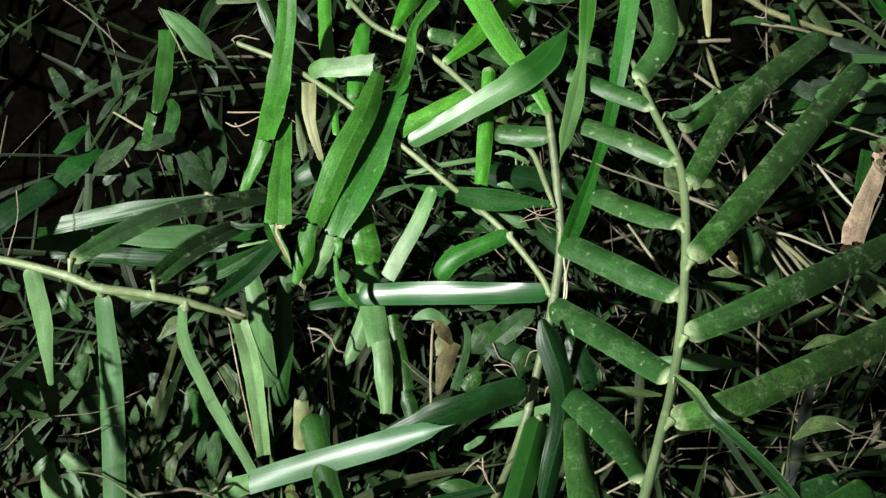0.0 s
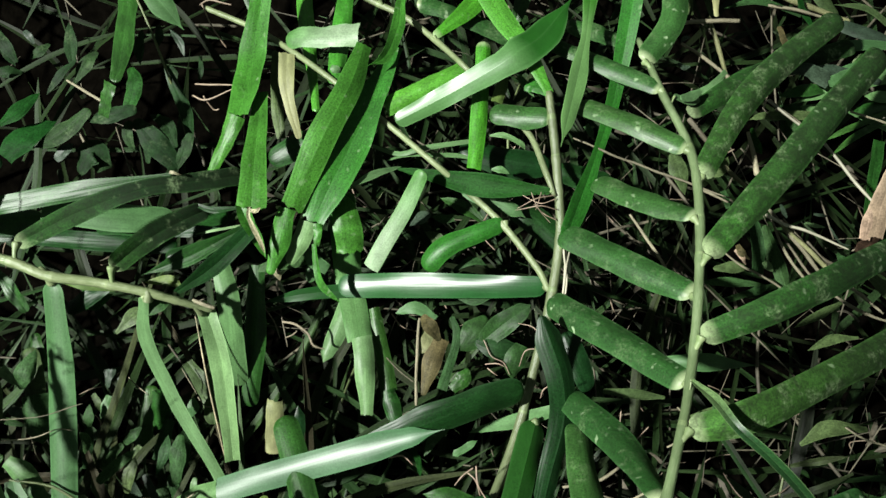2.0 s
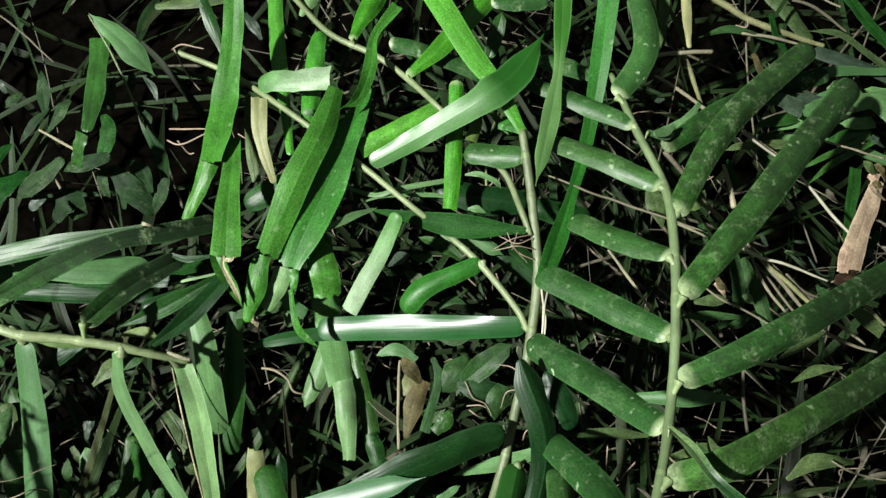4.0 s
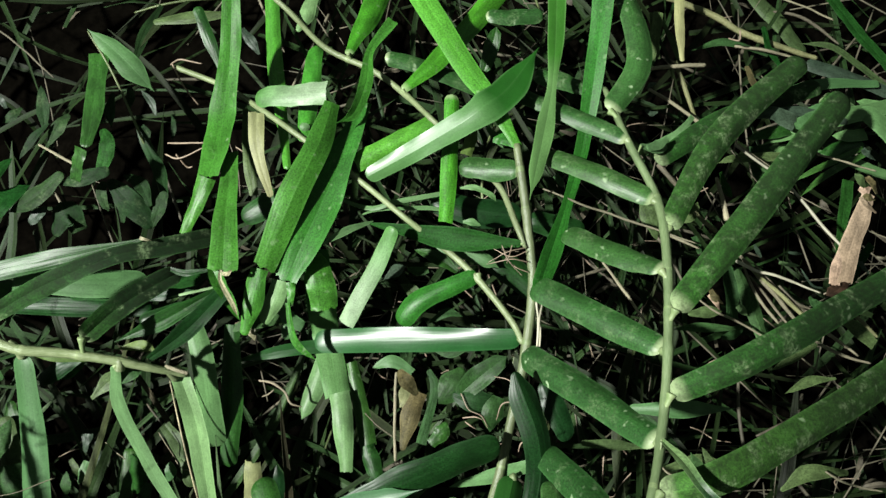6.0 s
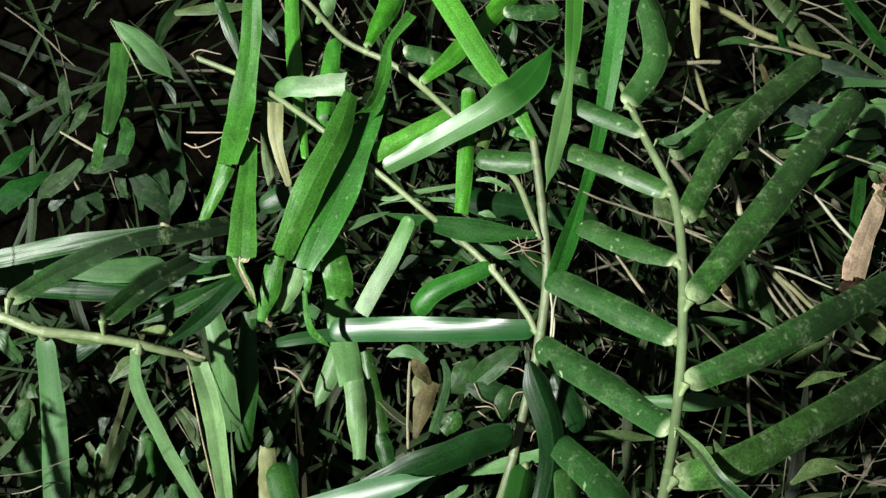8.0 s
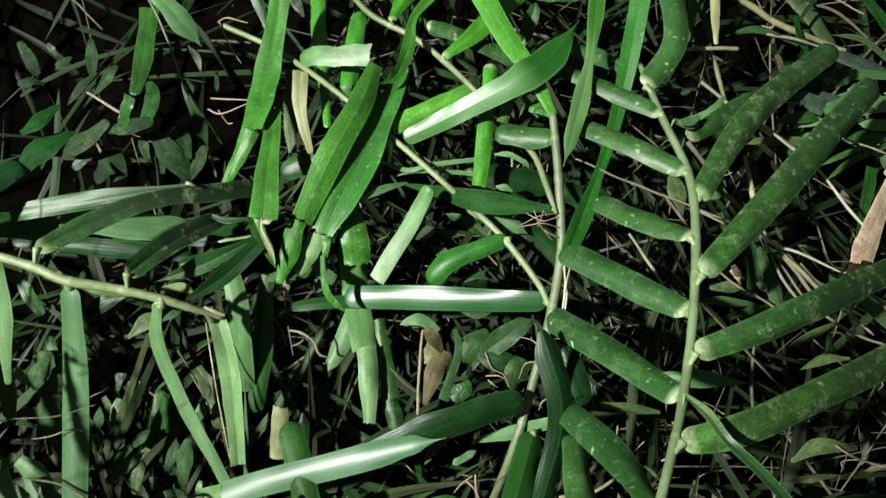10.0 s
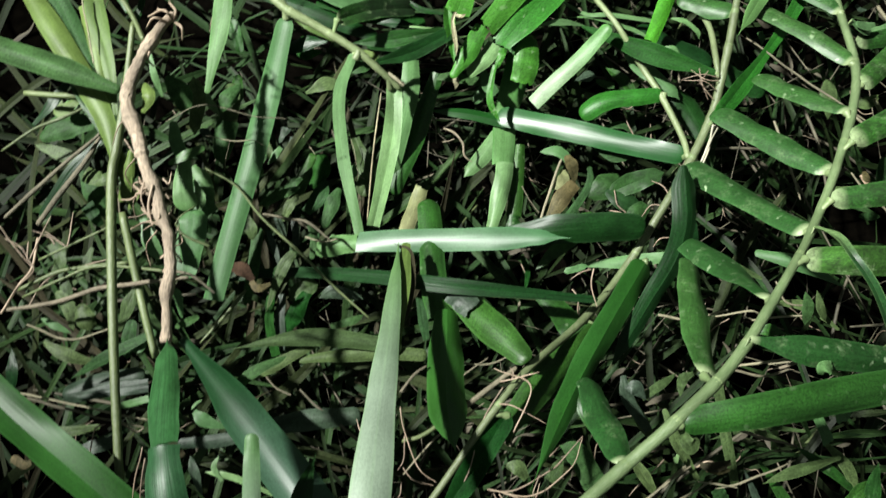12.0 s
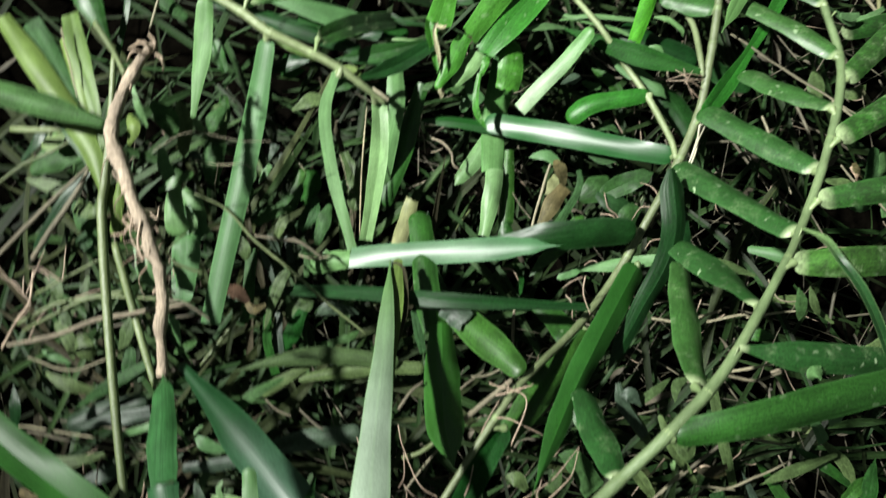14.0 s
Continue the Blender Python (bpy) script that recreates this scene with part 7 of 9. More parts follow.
clipping(((-97.6, -15.9, 39), (-98.1, -21, 38), (-98.9, -27.6, 36)), (2.39, 3.26, 2.08), "rc", 0.08, 0.05, 0, 0, "leaf_dim", "small dull green leaf of a low sprig", "turf leaf", "turf leaves")
clipping(((-82.6, -15.5, 40), (-84.7, -17.7, 40), (-87.4, -20.3, 39)), (1.02, 2.89, 1.88), "rr", 0.08, 0.05, 0, 0, "leaf_dim", "small dull green leaf of a low sprig", "turf leaf", "turf leaves")
clipping(((-87.8, -20.3, 39), (-91.4, -23.9, 38), (-94.1, -27.5, 37)), (2.05, 3.26, 1.72), "rc", 0.08, 0.05, 0, 0, "leaf_dim", "small dull green leaf of a low sprig", "turf leaf", "turf leaves")
clipping(((-83.7, -21.3, 36), (-85.1, -23.7, 36), (-86.6, -26.5, 35)), (2.08, 3.81, 1.74), "cr", 0.08, 0.05, 0, 0, "leaf_olive", "dull olive leaf in the low turf", "turf leaf", "turf leaves")
clipping(((-67, -6.8, 45), (-66.8, -9.5, 45), (-67.7, -12.3, 44)), (1.33, 3.32, 1.5), "pr", 0.08, 0.05, 0, 0, "leaf_soft", "pale soft green leaf in the low turf", "turf leaf", "turf leaves")
clipping(((-75.1, -13.4, 38), (-76.4, -18.7, 38), (-78.6, -25.3, 36)), (2.75, 4.12, 3.46), "rc", 0.08, 0.05, 0, 0, "leaf_dim", "small dull green leaf of a low sprig", "turf leaf", "turf leaves")
clipping(((-71, -16.7, 37), (-71.5, -21.3, 36), (-72, -27.2, 35)), (2.76, 4.16, 3.83), "rc", 0.08, 0.05, 0, 0, "leaf_dim", "small dull green leaf of a low sprig", "turf leaf", "turf leaves")
clipping(((-94, -6.8, 36), (-94.9, -10, 36), (-96.3, -13.6, 35)), (1.73, 2.42, 1.04), "tp", 0.08, 0.05, 0, 0, "leaf_soft", "pale soft green leaf in the low turf", "turf leaf", "turf leaves")
clipping(((-99, -6.3, 35), (-97.3, -9.3, 35), (-96.5, -11.8, 34)), (1.39, 2.44, 0.87), "tr", 0.08, 0.05, 0, 0, "leaf_olive", "dull olive leaf in the low turf", "turf leaf", "turf leaves")
clipping(((-91.9, -1.6, 34), (-91.3, -6.8, 34), (-91.1, -12.6, 33)), (1.57, 1.75, 0.88), "tp", 0.08, 0.05, 0, 0, "leaf_grey", "greyish withered leaf scrap in the turf", "leaf scrap", "leaf scraps")
clipping(((-95, 0.6, 34), (-95.3, -2.7, 34), (-95.8, -4.9, 33)), (3.5, 1.75, 1.05), "tp", 0.08, 0.05, 0, 0, "leaf_grey", "greyish withered leaf scrap in the turf", "leaf scrap", "leaf scraps")
clipping(((-121.5, 0.6, 44), (-118.1, -1.7, 44), (-114.4, -4.3, 43)), (3.34, 2.67, 0.67), "cp", 0.08, 0.05, 0, 0, "leaf_pale", "pale glossy blade tip in the turf", "grass clipping", "grass clippings")
clipping(((-116.1, -24, 46), (-111.6, -26.9, 46), (-106, -31.1, 45)), (3.63, 5.95, 2.32), "cp", 0.08, 0.05, 0, 0, "leaf_soft", "pale soft green leaf in the low turf", "turf leaf", "turf leaves")
clipping(((-111, -31.2, 44), (-108.7, -32.7, 44), (-105.6, -35.6, 43)), (3.34, 5, 4.36), "cc", 0.08, 0.05, 0, 0, "leaf_soft", "pale soft green leaf in the low turf", "turf leaf", "turf leaves")
clipping(((-119.6, -10.4, 42), (-116.7, -11.2, 42), (-114.6, -12.6, 41)), (1.68, 3.03, 1.02), "pp", 0.08, 0.05, 0, 0, "leaf_grey", "greyish withered leaf scrap in the turf", "leaf scrap", "leaf scraps")
clipping(((-113.8, 11.1, 42), (-112.5, 3.8, 42), (-113.5, -3.4, 40)), (2.69, 5.73, 3.4), "rr", 0.08, 0.05, 0, 0, "leaf_fresh", "green leaf half hidden in the turf", "turf leaf", "turf leaves")
clipping(((-79.9, -5.1, 36), (-78.3, -10, 36), (-79.8, -16.6, 35)), (3.81, 6.23, 2.78), "cr", 0.08, 0.05, 0, 0, "leaf_shade", "dark green leaf deep in the turf", "turf leaf", "turf leaves")
clipping(((-87.9, -29.7, 38), (-85.1, -32, 38), (-82.7, -35.3, 37)), (1.37, 2.75, 1.72), "pc", 0.08, 0.05, 0, 0, "leaf_grey", "greyish withered leaf scrap in the turf", "leaf scrap", "leaf scraps")
clipping(((-81.6, -28.9, 38), (-79.6, -32.4, 38), (-77.8, -36.9, 37)), (1.72, 2.4, 2.07), "rc", 0.08, 0.05, 0, 0, "leaf_grey", "greyish withered leaf scrap in the turf", "leaf scrap", "leaf scraps")
clipping(((-74.4, -29, 38), (-72.9, -32.4, 38), (-72, -37.1, 36)), (1.72, 3.09, 2.77), "rc", 0.08, 0.05, 0, 0, "leaf_dim", "small dull green leaf of a low sprig", "turf leaf", "turf leaves")
clipping(((-67.2, -29.8, 38), (-67.4, -32.4, 38), (-68.1, -37.1, 36)), (1.37, 2.06, 1.73), "rc", 0.08, 0.05, 0, 0, "leaf_pale", "pale glossy blade tip in the turf", "grass clipping", "grass clippings")
clipping(((-96.8, -28.4, 36), (-95.1, -32.3, 36), (-93.2, -37.2, 35)), (2.08, 3.81, 3.13), "rc", 0.08, 0.05, 0, 0, "leaf_olive", "dull olive leaf in the low turf", "turf leaf", "turf leaves")
clipping(((-92, 23, 62), (-90.3, 18.7, 60), (-85.3, 21, 60)), (1.83, 4.62, 1.23), "rp", 0.08, 0.05, 0, 0, "leaf_shade", "dark green leaf deep in the turf", "turf leaf", "turf leaves")
clipping(((-10.2, 17.6, 40), (-4.3, 19.3, 41), (1.7, 15.8, 41)), (1.7, 3.72, 2.71), "pt", 0.08, 0.05, 0, 0, "leaf_soft", "pale soft green leaf in the low turf", "turf leaf", "turf leaves")
clipping(((-1.4, 13.4, 42), (-0.6, 10, 43), (-2.7, 5.7, 43)), (1.68, 4.36, 2.35), "tp", 0.08, 0.05, 0, 0, "leaf_yellow", "yellow withered leaf scrap", "leaf scrap", "leaf scraps")
clipping(((3.3, 10.1, 42), (0.8, 3.4, 43), (-1.9, -6.4, 42)), (5.05, 5.7, 2.02), "cr", 0.08, 0.05, 0, 0, "leaf_brown", "withered brownish broad grass leaf", "leaf scrap", "leaf scraps")
clipping(((6.5, 16.6, 44), (7.9, 10, 44), (3.7, -4.7, 42)), (1.67, 2.34, 3.03), "rc", 0.08, 0.05, 0, 0, "leaf_dim", "small dull green leaf of a low sprig", "turf leaf", "turf leaves")
clipping(((11, 1.5, 46), (9.7, -1.4, 46), (6.5, -4.6, 45)), (1.65, 4.63, 2.99), "rc", 0.08, 0.05, 0, 0, "leaf_fresh", "green leaf half hidden in the turf", "turf leaf", "turf leaves")
clipping(((16.6, 16.7, 44), (13.2, 11.7, 44), (8.6, 6.7, 43)), (3.34, 8.34, 4.36), "rp", 0.08, 0.05, 0, 0, "leaf_weed_green", "dull olive leaf in the low turf", "turf leaf", "turf leaves")
clipping(((6.5, 23.3, 44), (13.1, 21.5, 46), (18.3, 23.1, 47)), (1.67, 3.63, 2.3), "tp", 0.08, 0.05, 0, 0, "leaf_dim", "small dull green leaf of a low sprig", "turf leaf", "turf leaves")
clipping(((26.4, 8, 50), (23.9, 3.5, 50), (23.4, -1.6, 48)), (4.21, 6.48, 1.64), "cp", 0.08, 0.05, 0, 0, "leaf_weed_green", "dull olive leaf in the low turf", "turf leaf", "turf leaves")
loose_stalk("dry_stalk", ((-107.6, -16.8, 66), (-99.5, -15.7, 66), (-94.2, -13.8, 66), (-90.7, -14.1, 65)), (0.42, 0.42, 0.42, 0.28), "dry_straw", "thin pale fibre over a drooping blade", "stalk", "dry stalks")
loose_stalk("dry_stalk", ((-100.7, -15.5, 65), (-101.9, -19.9, 60), (-102.2, -23, 56)), (0.35, 0.36, 0.3), "dry_straw", "thin pale fibre over a drooping blade", "stalk", "dry stalks")
loose_stalk("dry_stalk", ((-70.9, 1.1, 44), (-68.6, -2.4, 44), (-66.9, -6.1, 42)), (0.31, 0.39, 0.32), "dry_straw", "thin pale fibre in the dark turf", "stalk", "dry stalks")
loose_stalk("dry_stalk", ((-66.6, -6.9, 42), (-64.5, -9.6, 42), (-62.9, -9.9, 42)), (0.32, 0.32, 0.32), "dry_straw", "thin pale fibre in the dark turf", "stalk", "dry stalks")
loose_stalk("dry_stalk", ((-87.2, -1.3, 40), (-84.2, -4.2, 40), (-81.3, -6.6, 40)), (0.32, 0.4, 0.32), "dry_straw", "thin pale fibre in the dark turf", "stalk", "dry stalks")
loose_stalk("dry_stalk", ((-43.3, 14.8, 42), (-39, 13.9, 43), (-35.6, 11.5, 43), (-34, 7.9, 42), (-30.8, 6.9, 41)), (0.95, 1.1, 0.94, 0.95, 0.48), "tan_stalk", "pale curled dry stalk over the hollow", "stalk", "dry stalks")
loose_stalk("dry_stalk", ((-42.3, 10.1, 42), (-40.3, 10.8, 43), (-38.7, 12.1, 43)), (0.47, 0.63, 0.63), "tan_stalk", "pale curled dry stalk over the hollow", "stalk", "dry stalks")
loose_stalk("dry_stalk", ((-49.1, 19, 40), (-46.1, 14.8, 40), (-44.3, 9.9, 39)), (0.64, 0.64, 0.48), "dry_brown", "thin brown dry stalk over the hollow", "stalk", "dry stalks")
loose_stalk("dry_stalk", ((-12.8, 4.4, 40), (-9.1, 0.9, 40), (-4.6, -2.7, 40)), (0.48, 0.48, 0.48), "dry_brown", "thin brown dry stalk over the hollow", "stalk", "dry stalks")
loose_stalk("dry_stalk", ((-3.1, 16.1, 44), (-3.7, 3.4, 44), (-4, -9.2, 43)), (1.26, 1.26, 1.26), "dry_straw", "upright pale dry grass stalk", "stalk", "dry stalks")
loose_stalk("fine_root", ((33.7, 48.5, 66), (27.9, 46.9, 68), (22.8, 44.7, 66)), (0.41, 0.41, 0.24), "root", "fine reddish brown grass root", "root", "fine roots")
loose_stalk("fine_root", ((33.6, 47.4, 66), (28.7, 45.6, 68), (24.4, 48.4, 66)), (0.41, 0.41, 0.24), "root", "fine reddish brown grass root", "root", "fine roots")
loose_stalk("fine_root", ((33.8, 44.3, 66), (29.4, 44.9, 68), (25.7, 44.6, 67), (22.3, 44.1, 66)), (0.41, 0.41, 0.41, 0.24), "root", "fine reddish brown grass root", "root", "fine roots")
loose_stalk("fine_root", ((33.8, 41.7, 65), (30.3, 42.8, 67), (27.3, 45.5, 67)), (0.42, 0.41, 0.24), "root", "fine reddish brown grass root", "root", "fine roots")
loose_stalk("fine_root", ((26.6, 49, 67), (27.9, 44.8, 68), (32, 40.6, 66)), (0.41, 0.41, 0.24), "root", "fine reddish brown grass root", "root", "fine roots")
loose_stalk("fine_root", ((29.4, 49, 67), (28.2, 45.6, 68), (27.7, 44, 67)), (0.41, 0.41, 0.24), "root", "fine reddish brown grass root", "root", "fine roots")
loose_stalk("fine_root", ((15.2, 9.5, 50), (17, 5.1, 51), (20.6, 3.2, 51), (22.6, -0.5, 50)), (0.52, 0.52, 0.52, 0.33), "root_pale", "fine pale grass root curling from a stem", "root", "fine roots")
loose_stalk("fine_root", ((15.5, 2.7, 50), (18.9, 2.9, 51), (21.2, 1.9, 50)), (0.52, 0.52, 0.33), "root_pale", "fine pale grass root curling from a stem", "root", "fine roots")
loose_stalk("fine_root", ((16.2, 1.6, 50), (17.8, 0.3, 50), (19.2, -0.6, 49)), (0.52, 0.52, 0.33), "root_pale", "fine pale grass root curling from a stem", "root", "fine roots")
loose_stalk("fine_root", ((31, 10, 58), (27.6, 13.1, 58), (24.3, 14, 57)), (0.5, 0.5, 0.31), "root_pale", "fine pale grass root curling from a stem", "root", "fine roots")
loose_stalk("fine_root", ((30.3, 7, 58), (26.1, 6.3, 57), (24.4, 2, 55)), (0.5, 0.5, 0.31), "root_pale", "fine pale grass root curling from a stem", "root", "fine roots")
loose_stalk("fine_root", ((9.8, -25.8, 56), (12.2, -27.9, 57), (13.5, -32.1, 56), (15.4, -34.1, 55)), (0.5, 0.5, 0.5, 0.31), "root_pale", "fine pale grass root curling from a stem", "root", "fine roots")
loose_stalk("fine_root", ((33.1, -2.5, 60), (30.3, -4, 60), (29.6, -6.4, 58)), (0.5, 0.5, 0.31), "root_pale", "fine pale grass root curling from a stem", "root", "fine roots")
loose_stalk("sheath_fibre", ((36.5, 36.2, 65), (35.8, 27.7, 65), (34.7, 15.6, 63)), (0.88, 0.71, 0.54), "straw_fibre", "papery straw fibre along the grass stem", "stalk", "dry stalks")
loose_stalk("sheath_fibre", ((38.1, 35.9, 64), (36.2, 29.1, 66), (35.4, 21.6, 64)), (0.89, 0.7, 0.53), "straw_fibre", "papery straw fibre along the grass stem", "stalk", "dry stalks")
loose_stalk("sheath_fibre", ((35.4, 33.7, 66), (36.2, 24.6, 65), (34.6, 13.4, 62)), (0.88, 0.71, 0.54), "straw_fibre", "papery straw fibre along the grass stem", "stalk", "dry stalks")
loose_stalk("dry_stalk", ((39.8, 66, 62), (48, 61.7, 64), (59.1, 57.4, 64), (71.2, 52.2, 66), (81.4, 48.2, 67)), (0.72, 0.86, 0.99, 0.84, 0.56), "dry_straw", "dry straw-coloured stalk in the thatch", "stalk", "dry stalks")
loose_stalk("dry_stalk", ((110.4, 119.1, 42), (121.1, 116.9, 43), (131, 114.8, 42)), (1.42, 1.42, 0.95), "dry_straw", "dry straw-coloured stalk in the thatch", "stalk", "dry stalks")
clipping(((-44.8, -30.9, 70.5), (-40.4, -32.8, 71), (-36.4, -43.8, 78), (-34.8, -57, 92)), (0.62, 3.42, 3.6, 0.83), "pp", 0.07, 0.06, 0, 0, "turf_tan", "withered brown curled scrap of leaf", "leaf scrap", "leaf scraps")
clipping(((-150.3, -19, 70), (-147.6, -23.3, 70), (-141.1, -16.4, 72)), (1.88, 4.07, 1.55), "rp", 0.07, 0.06, 0, 0, "leaf_lime", "yellow-green blade beside the woody stem", "grass clipping", "grass clippings")
clipping(((-153.4, -34.5, 66), (-144.6, -34.8, 66), (-137.4, -35.7, 66)), (1.6, 4.15, 2.87), "pc", 0.07, 0.06, 0, 0, "leaf_olive", "olive green leaf half buried in thatch", "turf leaf", "turf leaves")
clipping(((-153.8, -32.1, 64), (-147.7, -26.2, 64), (-139.8, -22.2, 64)), (3.22, 8.06, 4.83), "rc", 0.07, 0.06, 0, 0, "leaf_dim", "dull green leaf in the open turf", "turf leaf", "turf leaves")
clipping(((-138.9, -36.6, 62), (-134, -42, 62), (-128.7, -48.5, 60)), (4.23, 6.18, 2.63), "tp", 0.07, 0.06, 0, 0, "leaf_dim", "dull green leaf in the open turf", "turf leaf", "turf leaves")
clipping(((-151.8, -23.2, 62), (-149.5, -19, 63), (-148.5, -16.3, 62)), (1.63, 4.21, 1.3), "pp", 0.07, 0.06, 0, 0, "leaf_soft", "pale green leaf in the open turf", "turf leaf", "turf leaves")
clipping(((-126, -36, 74), (-127.2, -39, 74), (-133.2, -38.8, 72)), (0.61, 3.98, 4.64), "pc", 0.07, 0.06, 0, 0, "leaf_olive", "olive green leaf half buried in thatch", "turf leaf", "turf leaves")
clipping(((-120.6, -30.9, 84), (-117.5, -36.7, 83), (-115.3, -43.6, 80)), (1.45, 3.5, 1.48), "pp", 0.07, 0.06, 0, 0, "leaf_lime", "yellow-green blade beside the woody stem", "grass clipping", "grass clippings")
clipping(((-116.2, -37.7, 80), (-114.6, -41.2, 80), (-115.6, -45.1, 78)), (1.48, 2.37, 1.2), "pp", 0.07, 0.06, 0, 0, "leaf_lime", "yellow-green blade beside the woody stem", "grass clipping", "grass clippings")
clipping(((-115.3, -45.6, 68), (-111.1, -51, 68), (-107.6, -54.7, 66)), (1.9, 4.42, 3.19), "cr", 0.07, 0.06, 0, 0, "leaf_pale", "pale torn scrap of grass blade", "leaf scrap", "leaf scraps")
clipping(((-113.2, -24.4, 60), (-111, -31.9, 60), (-107.7, -38.6, 58)), (3.94, 5.92, 7.3), "cr", 0.07, 0.06, 0, 0, "leaf_soft", "pale green leaf in the open turf", "turf leaf", "turf leaves")
clipping(((-106.9, -37.7, 57), (-104.3, -44.1, 57), (-102.7, -54, 55)), (8, 8.34, 6.06), "rc", 0.07, 0.06, 0, 0, "leaf_soft", "pale green leaf in the open turf", "turf leaf", "turf leaves")
clipping(((-109.4, -28.8, 58), (-105.5, -33.8, 58), (-105.2, -37.5, 57)), (1, 2.99, 1.67), "pr", 0.07, 0.06, 0, 0, "leaf_pale", "pale torn scrap of grass blade", "leaf scrap", "leaf scraps")
clipping(((-120.9, -14.3, 60), (-117.8, -19.7, 60), (-115.1, -23.5, 58)), (2.3, 4.27, 3.65), "rc", 0.07, 0.06, 0, 0, "leaf_soft", "pale green leaf in the open turf", "turf leaf", "turf leaves")
clipping(((-128.8, -1.2, 58), (-122.8, -4.7, 58), (-119.4, -10.1, 56)), (3.32, 6.64, 4.02), "rp", 0.07, 0.06, 0, 0, "leaf_dim", "dull green leaf in the open turf", "turf leaf", "turf leaves")
clipping(((-109.9, -6.2, 46), (-109.1, -12.9, 46), (-107.9, -19.7, 44)), (7.02, 7.02, 3.9), "cp", 0.07, 0.06, 0, 0, "leaf_dim", "dull green leaf in the open turf", "turf leaf", "turf leaves")
clipping(((-109.1, 6.3, 50), (-110.8, 0.2, 51), (-112.4, -4.5, 50)), (1.72, 5.49, 2.41), "pr", 0.07, 0.06, 0, 0, "leaf_dim", "dull green leaf in the open turf", "turf leaf", "turf leaves")
clipping(((-97.3, -16.4, 46), (-95.1, -18.6, 46), (-95.7, -22.4, 45)), (1.4, 2.81, 1.06), "pp", 0.07, 0.06, 0, 0, "leaf_dim", "dull green leaf in the open turf", "turf leaf", "turf leaves")
clipping(((-95, -32.7, 48), (-91.1, -37, 48), (-88.8, -40.7, 47)), (2.43, 4.17, 1.4), "pp", 0.07, 0.06, 0, 0, "leaf_olive", "olive green leaf half buried in thatch", "turf leaf", "turf leaves")
clipping(((-89.3, -36.1, 47), (-86.5, -46.5, 47), (-84.8, -59.8, 46)), (3.84, 3.84, 2.81), "rc", 0.07, 0.06, 0, 0, "leaf_dim", "dull green leaf in the open turf", "turf leaf", "turf leaves")
clipping(((-74.6, -40.3, 52), (-76.4, -46, 52), (-77.2, -60.3, 50)), (2.73, 3.76, 1.03), "rp", 0.07, 0.06, 0, 0, "leaf_olive", "olive green leaf half buried in thatch", "turf leaf", "turf leaves")
clipping(((-86.5, -35.3, 48), (-82.6, -39.6, 48), (-77.5, -47, 47)), (1.04, 2.09, 1.05), "pp", 0.07, 0.06, 0, 0, "leaf_grey", "greyish withered blade in the thatch", "leaf scrap", "leaf scraps")
clipping(((-74.3, -27.5, 50), (-72.2, -21, 50), (-72, -16.8, 49)), (1.03, 3.1, 1.04), "pp", 0.07, 0.06, 0, 0, "leaf_dim", "dull green leaf in the open turf", "turf leaf", "turf leaves")
clipping(((-68.2, -16.6, 50), (-68.8, -22.6, 50), (-68.9, -30, 49)), (2.07, 4.82, 2.42), "rr", 0.07, 0.06, 0, 0, "leaf_dim", "dull green leaf in the open turf", "turf leaf", "turf leaves")
clipping(((-72.7, -30.7, 50), (-70.6, -34.7, 50), (-69.4, -40.6, 49)), (2.76, 2.07, 1.73), "cr", 0.07, 0.06, 0, 0, "leaf_dim", "dull green leaf in the open turf", "turf leaf", "turf leaves")
clipping(((-79.5, -20.5, 52), (-84.4, -24.6, 52), (-89.3, -29.1, 51)), (1.71, 3.07, 2.4), "pr", 0.07, 0.06, 0, 0, "leaf_dim", "dull green leaf in the open turf", "turf leaf", "turf leaves")
clipping(((-79.8, -22.6, 51), (-81.2, -27.5, 51), (-81.5, -32.1, 50)), (2.74, 3.43, 1.72), "pr", 0.07, 0.06, 0, 0, "leaf_olive", "olive green leaf half buried in thatch", "turf leaf", "turf leaves")
clipping(((-75.2, -53.5, 46), (-73.4, -60.4, 46), (-70.1, -70.3, 45)), (2.46, 3.16, 2.82), "rc", 0.07, 0.06, 0, 0, "leaf_grey", "greyish withered blade in the thatch", "leaf scrap", "leaf scraps")
clipping(((-78, -54.8, 48), (-75.6, -63.2, 48), (-70.6, -72.3, 46)), (2.43, 2.78, 2.81), "rc", 0.07, 0.06, 0, 0, "leaf_shade", "dark green blade deep in the turf", "grass clipping", "grass clippings")
clipping(((-67.8, -50.9, 46), (-69.3, -58.9, 46), (-70.1, -64.7, 45)), (3.51, 5.26, 2.12), "cp", 0.07, 0.06, 0, 0, "leaf_shade", "dark green blade deep in the turf", "grass clipping", "grass clippings")
clipping(((-50.3, -47.5, 48), (-59.3, -48, 48), (-63.7, -51.4, 47)), (1.74, 4.52, 1.4), "pp", 0.07, 0.06, 0, 0, "leaf_grey", "greyish withered blade in the thatch", "leaf scrap", "leaf scraps")
clipping(((-55.9, -58.8, 58), (-50.3, -55, 58), (-47.9, -52.3, 57)), (1.99, 2.32, 1), "cp", 0.07, 0.06, 0, 0, "leaf_dim", "dull green leaf in the open turf", "turf leaf", "turf leaves")
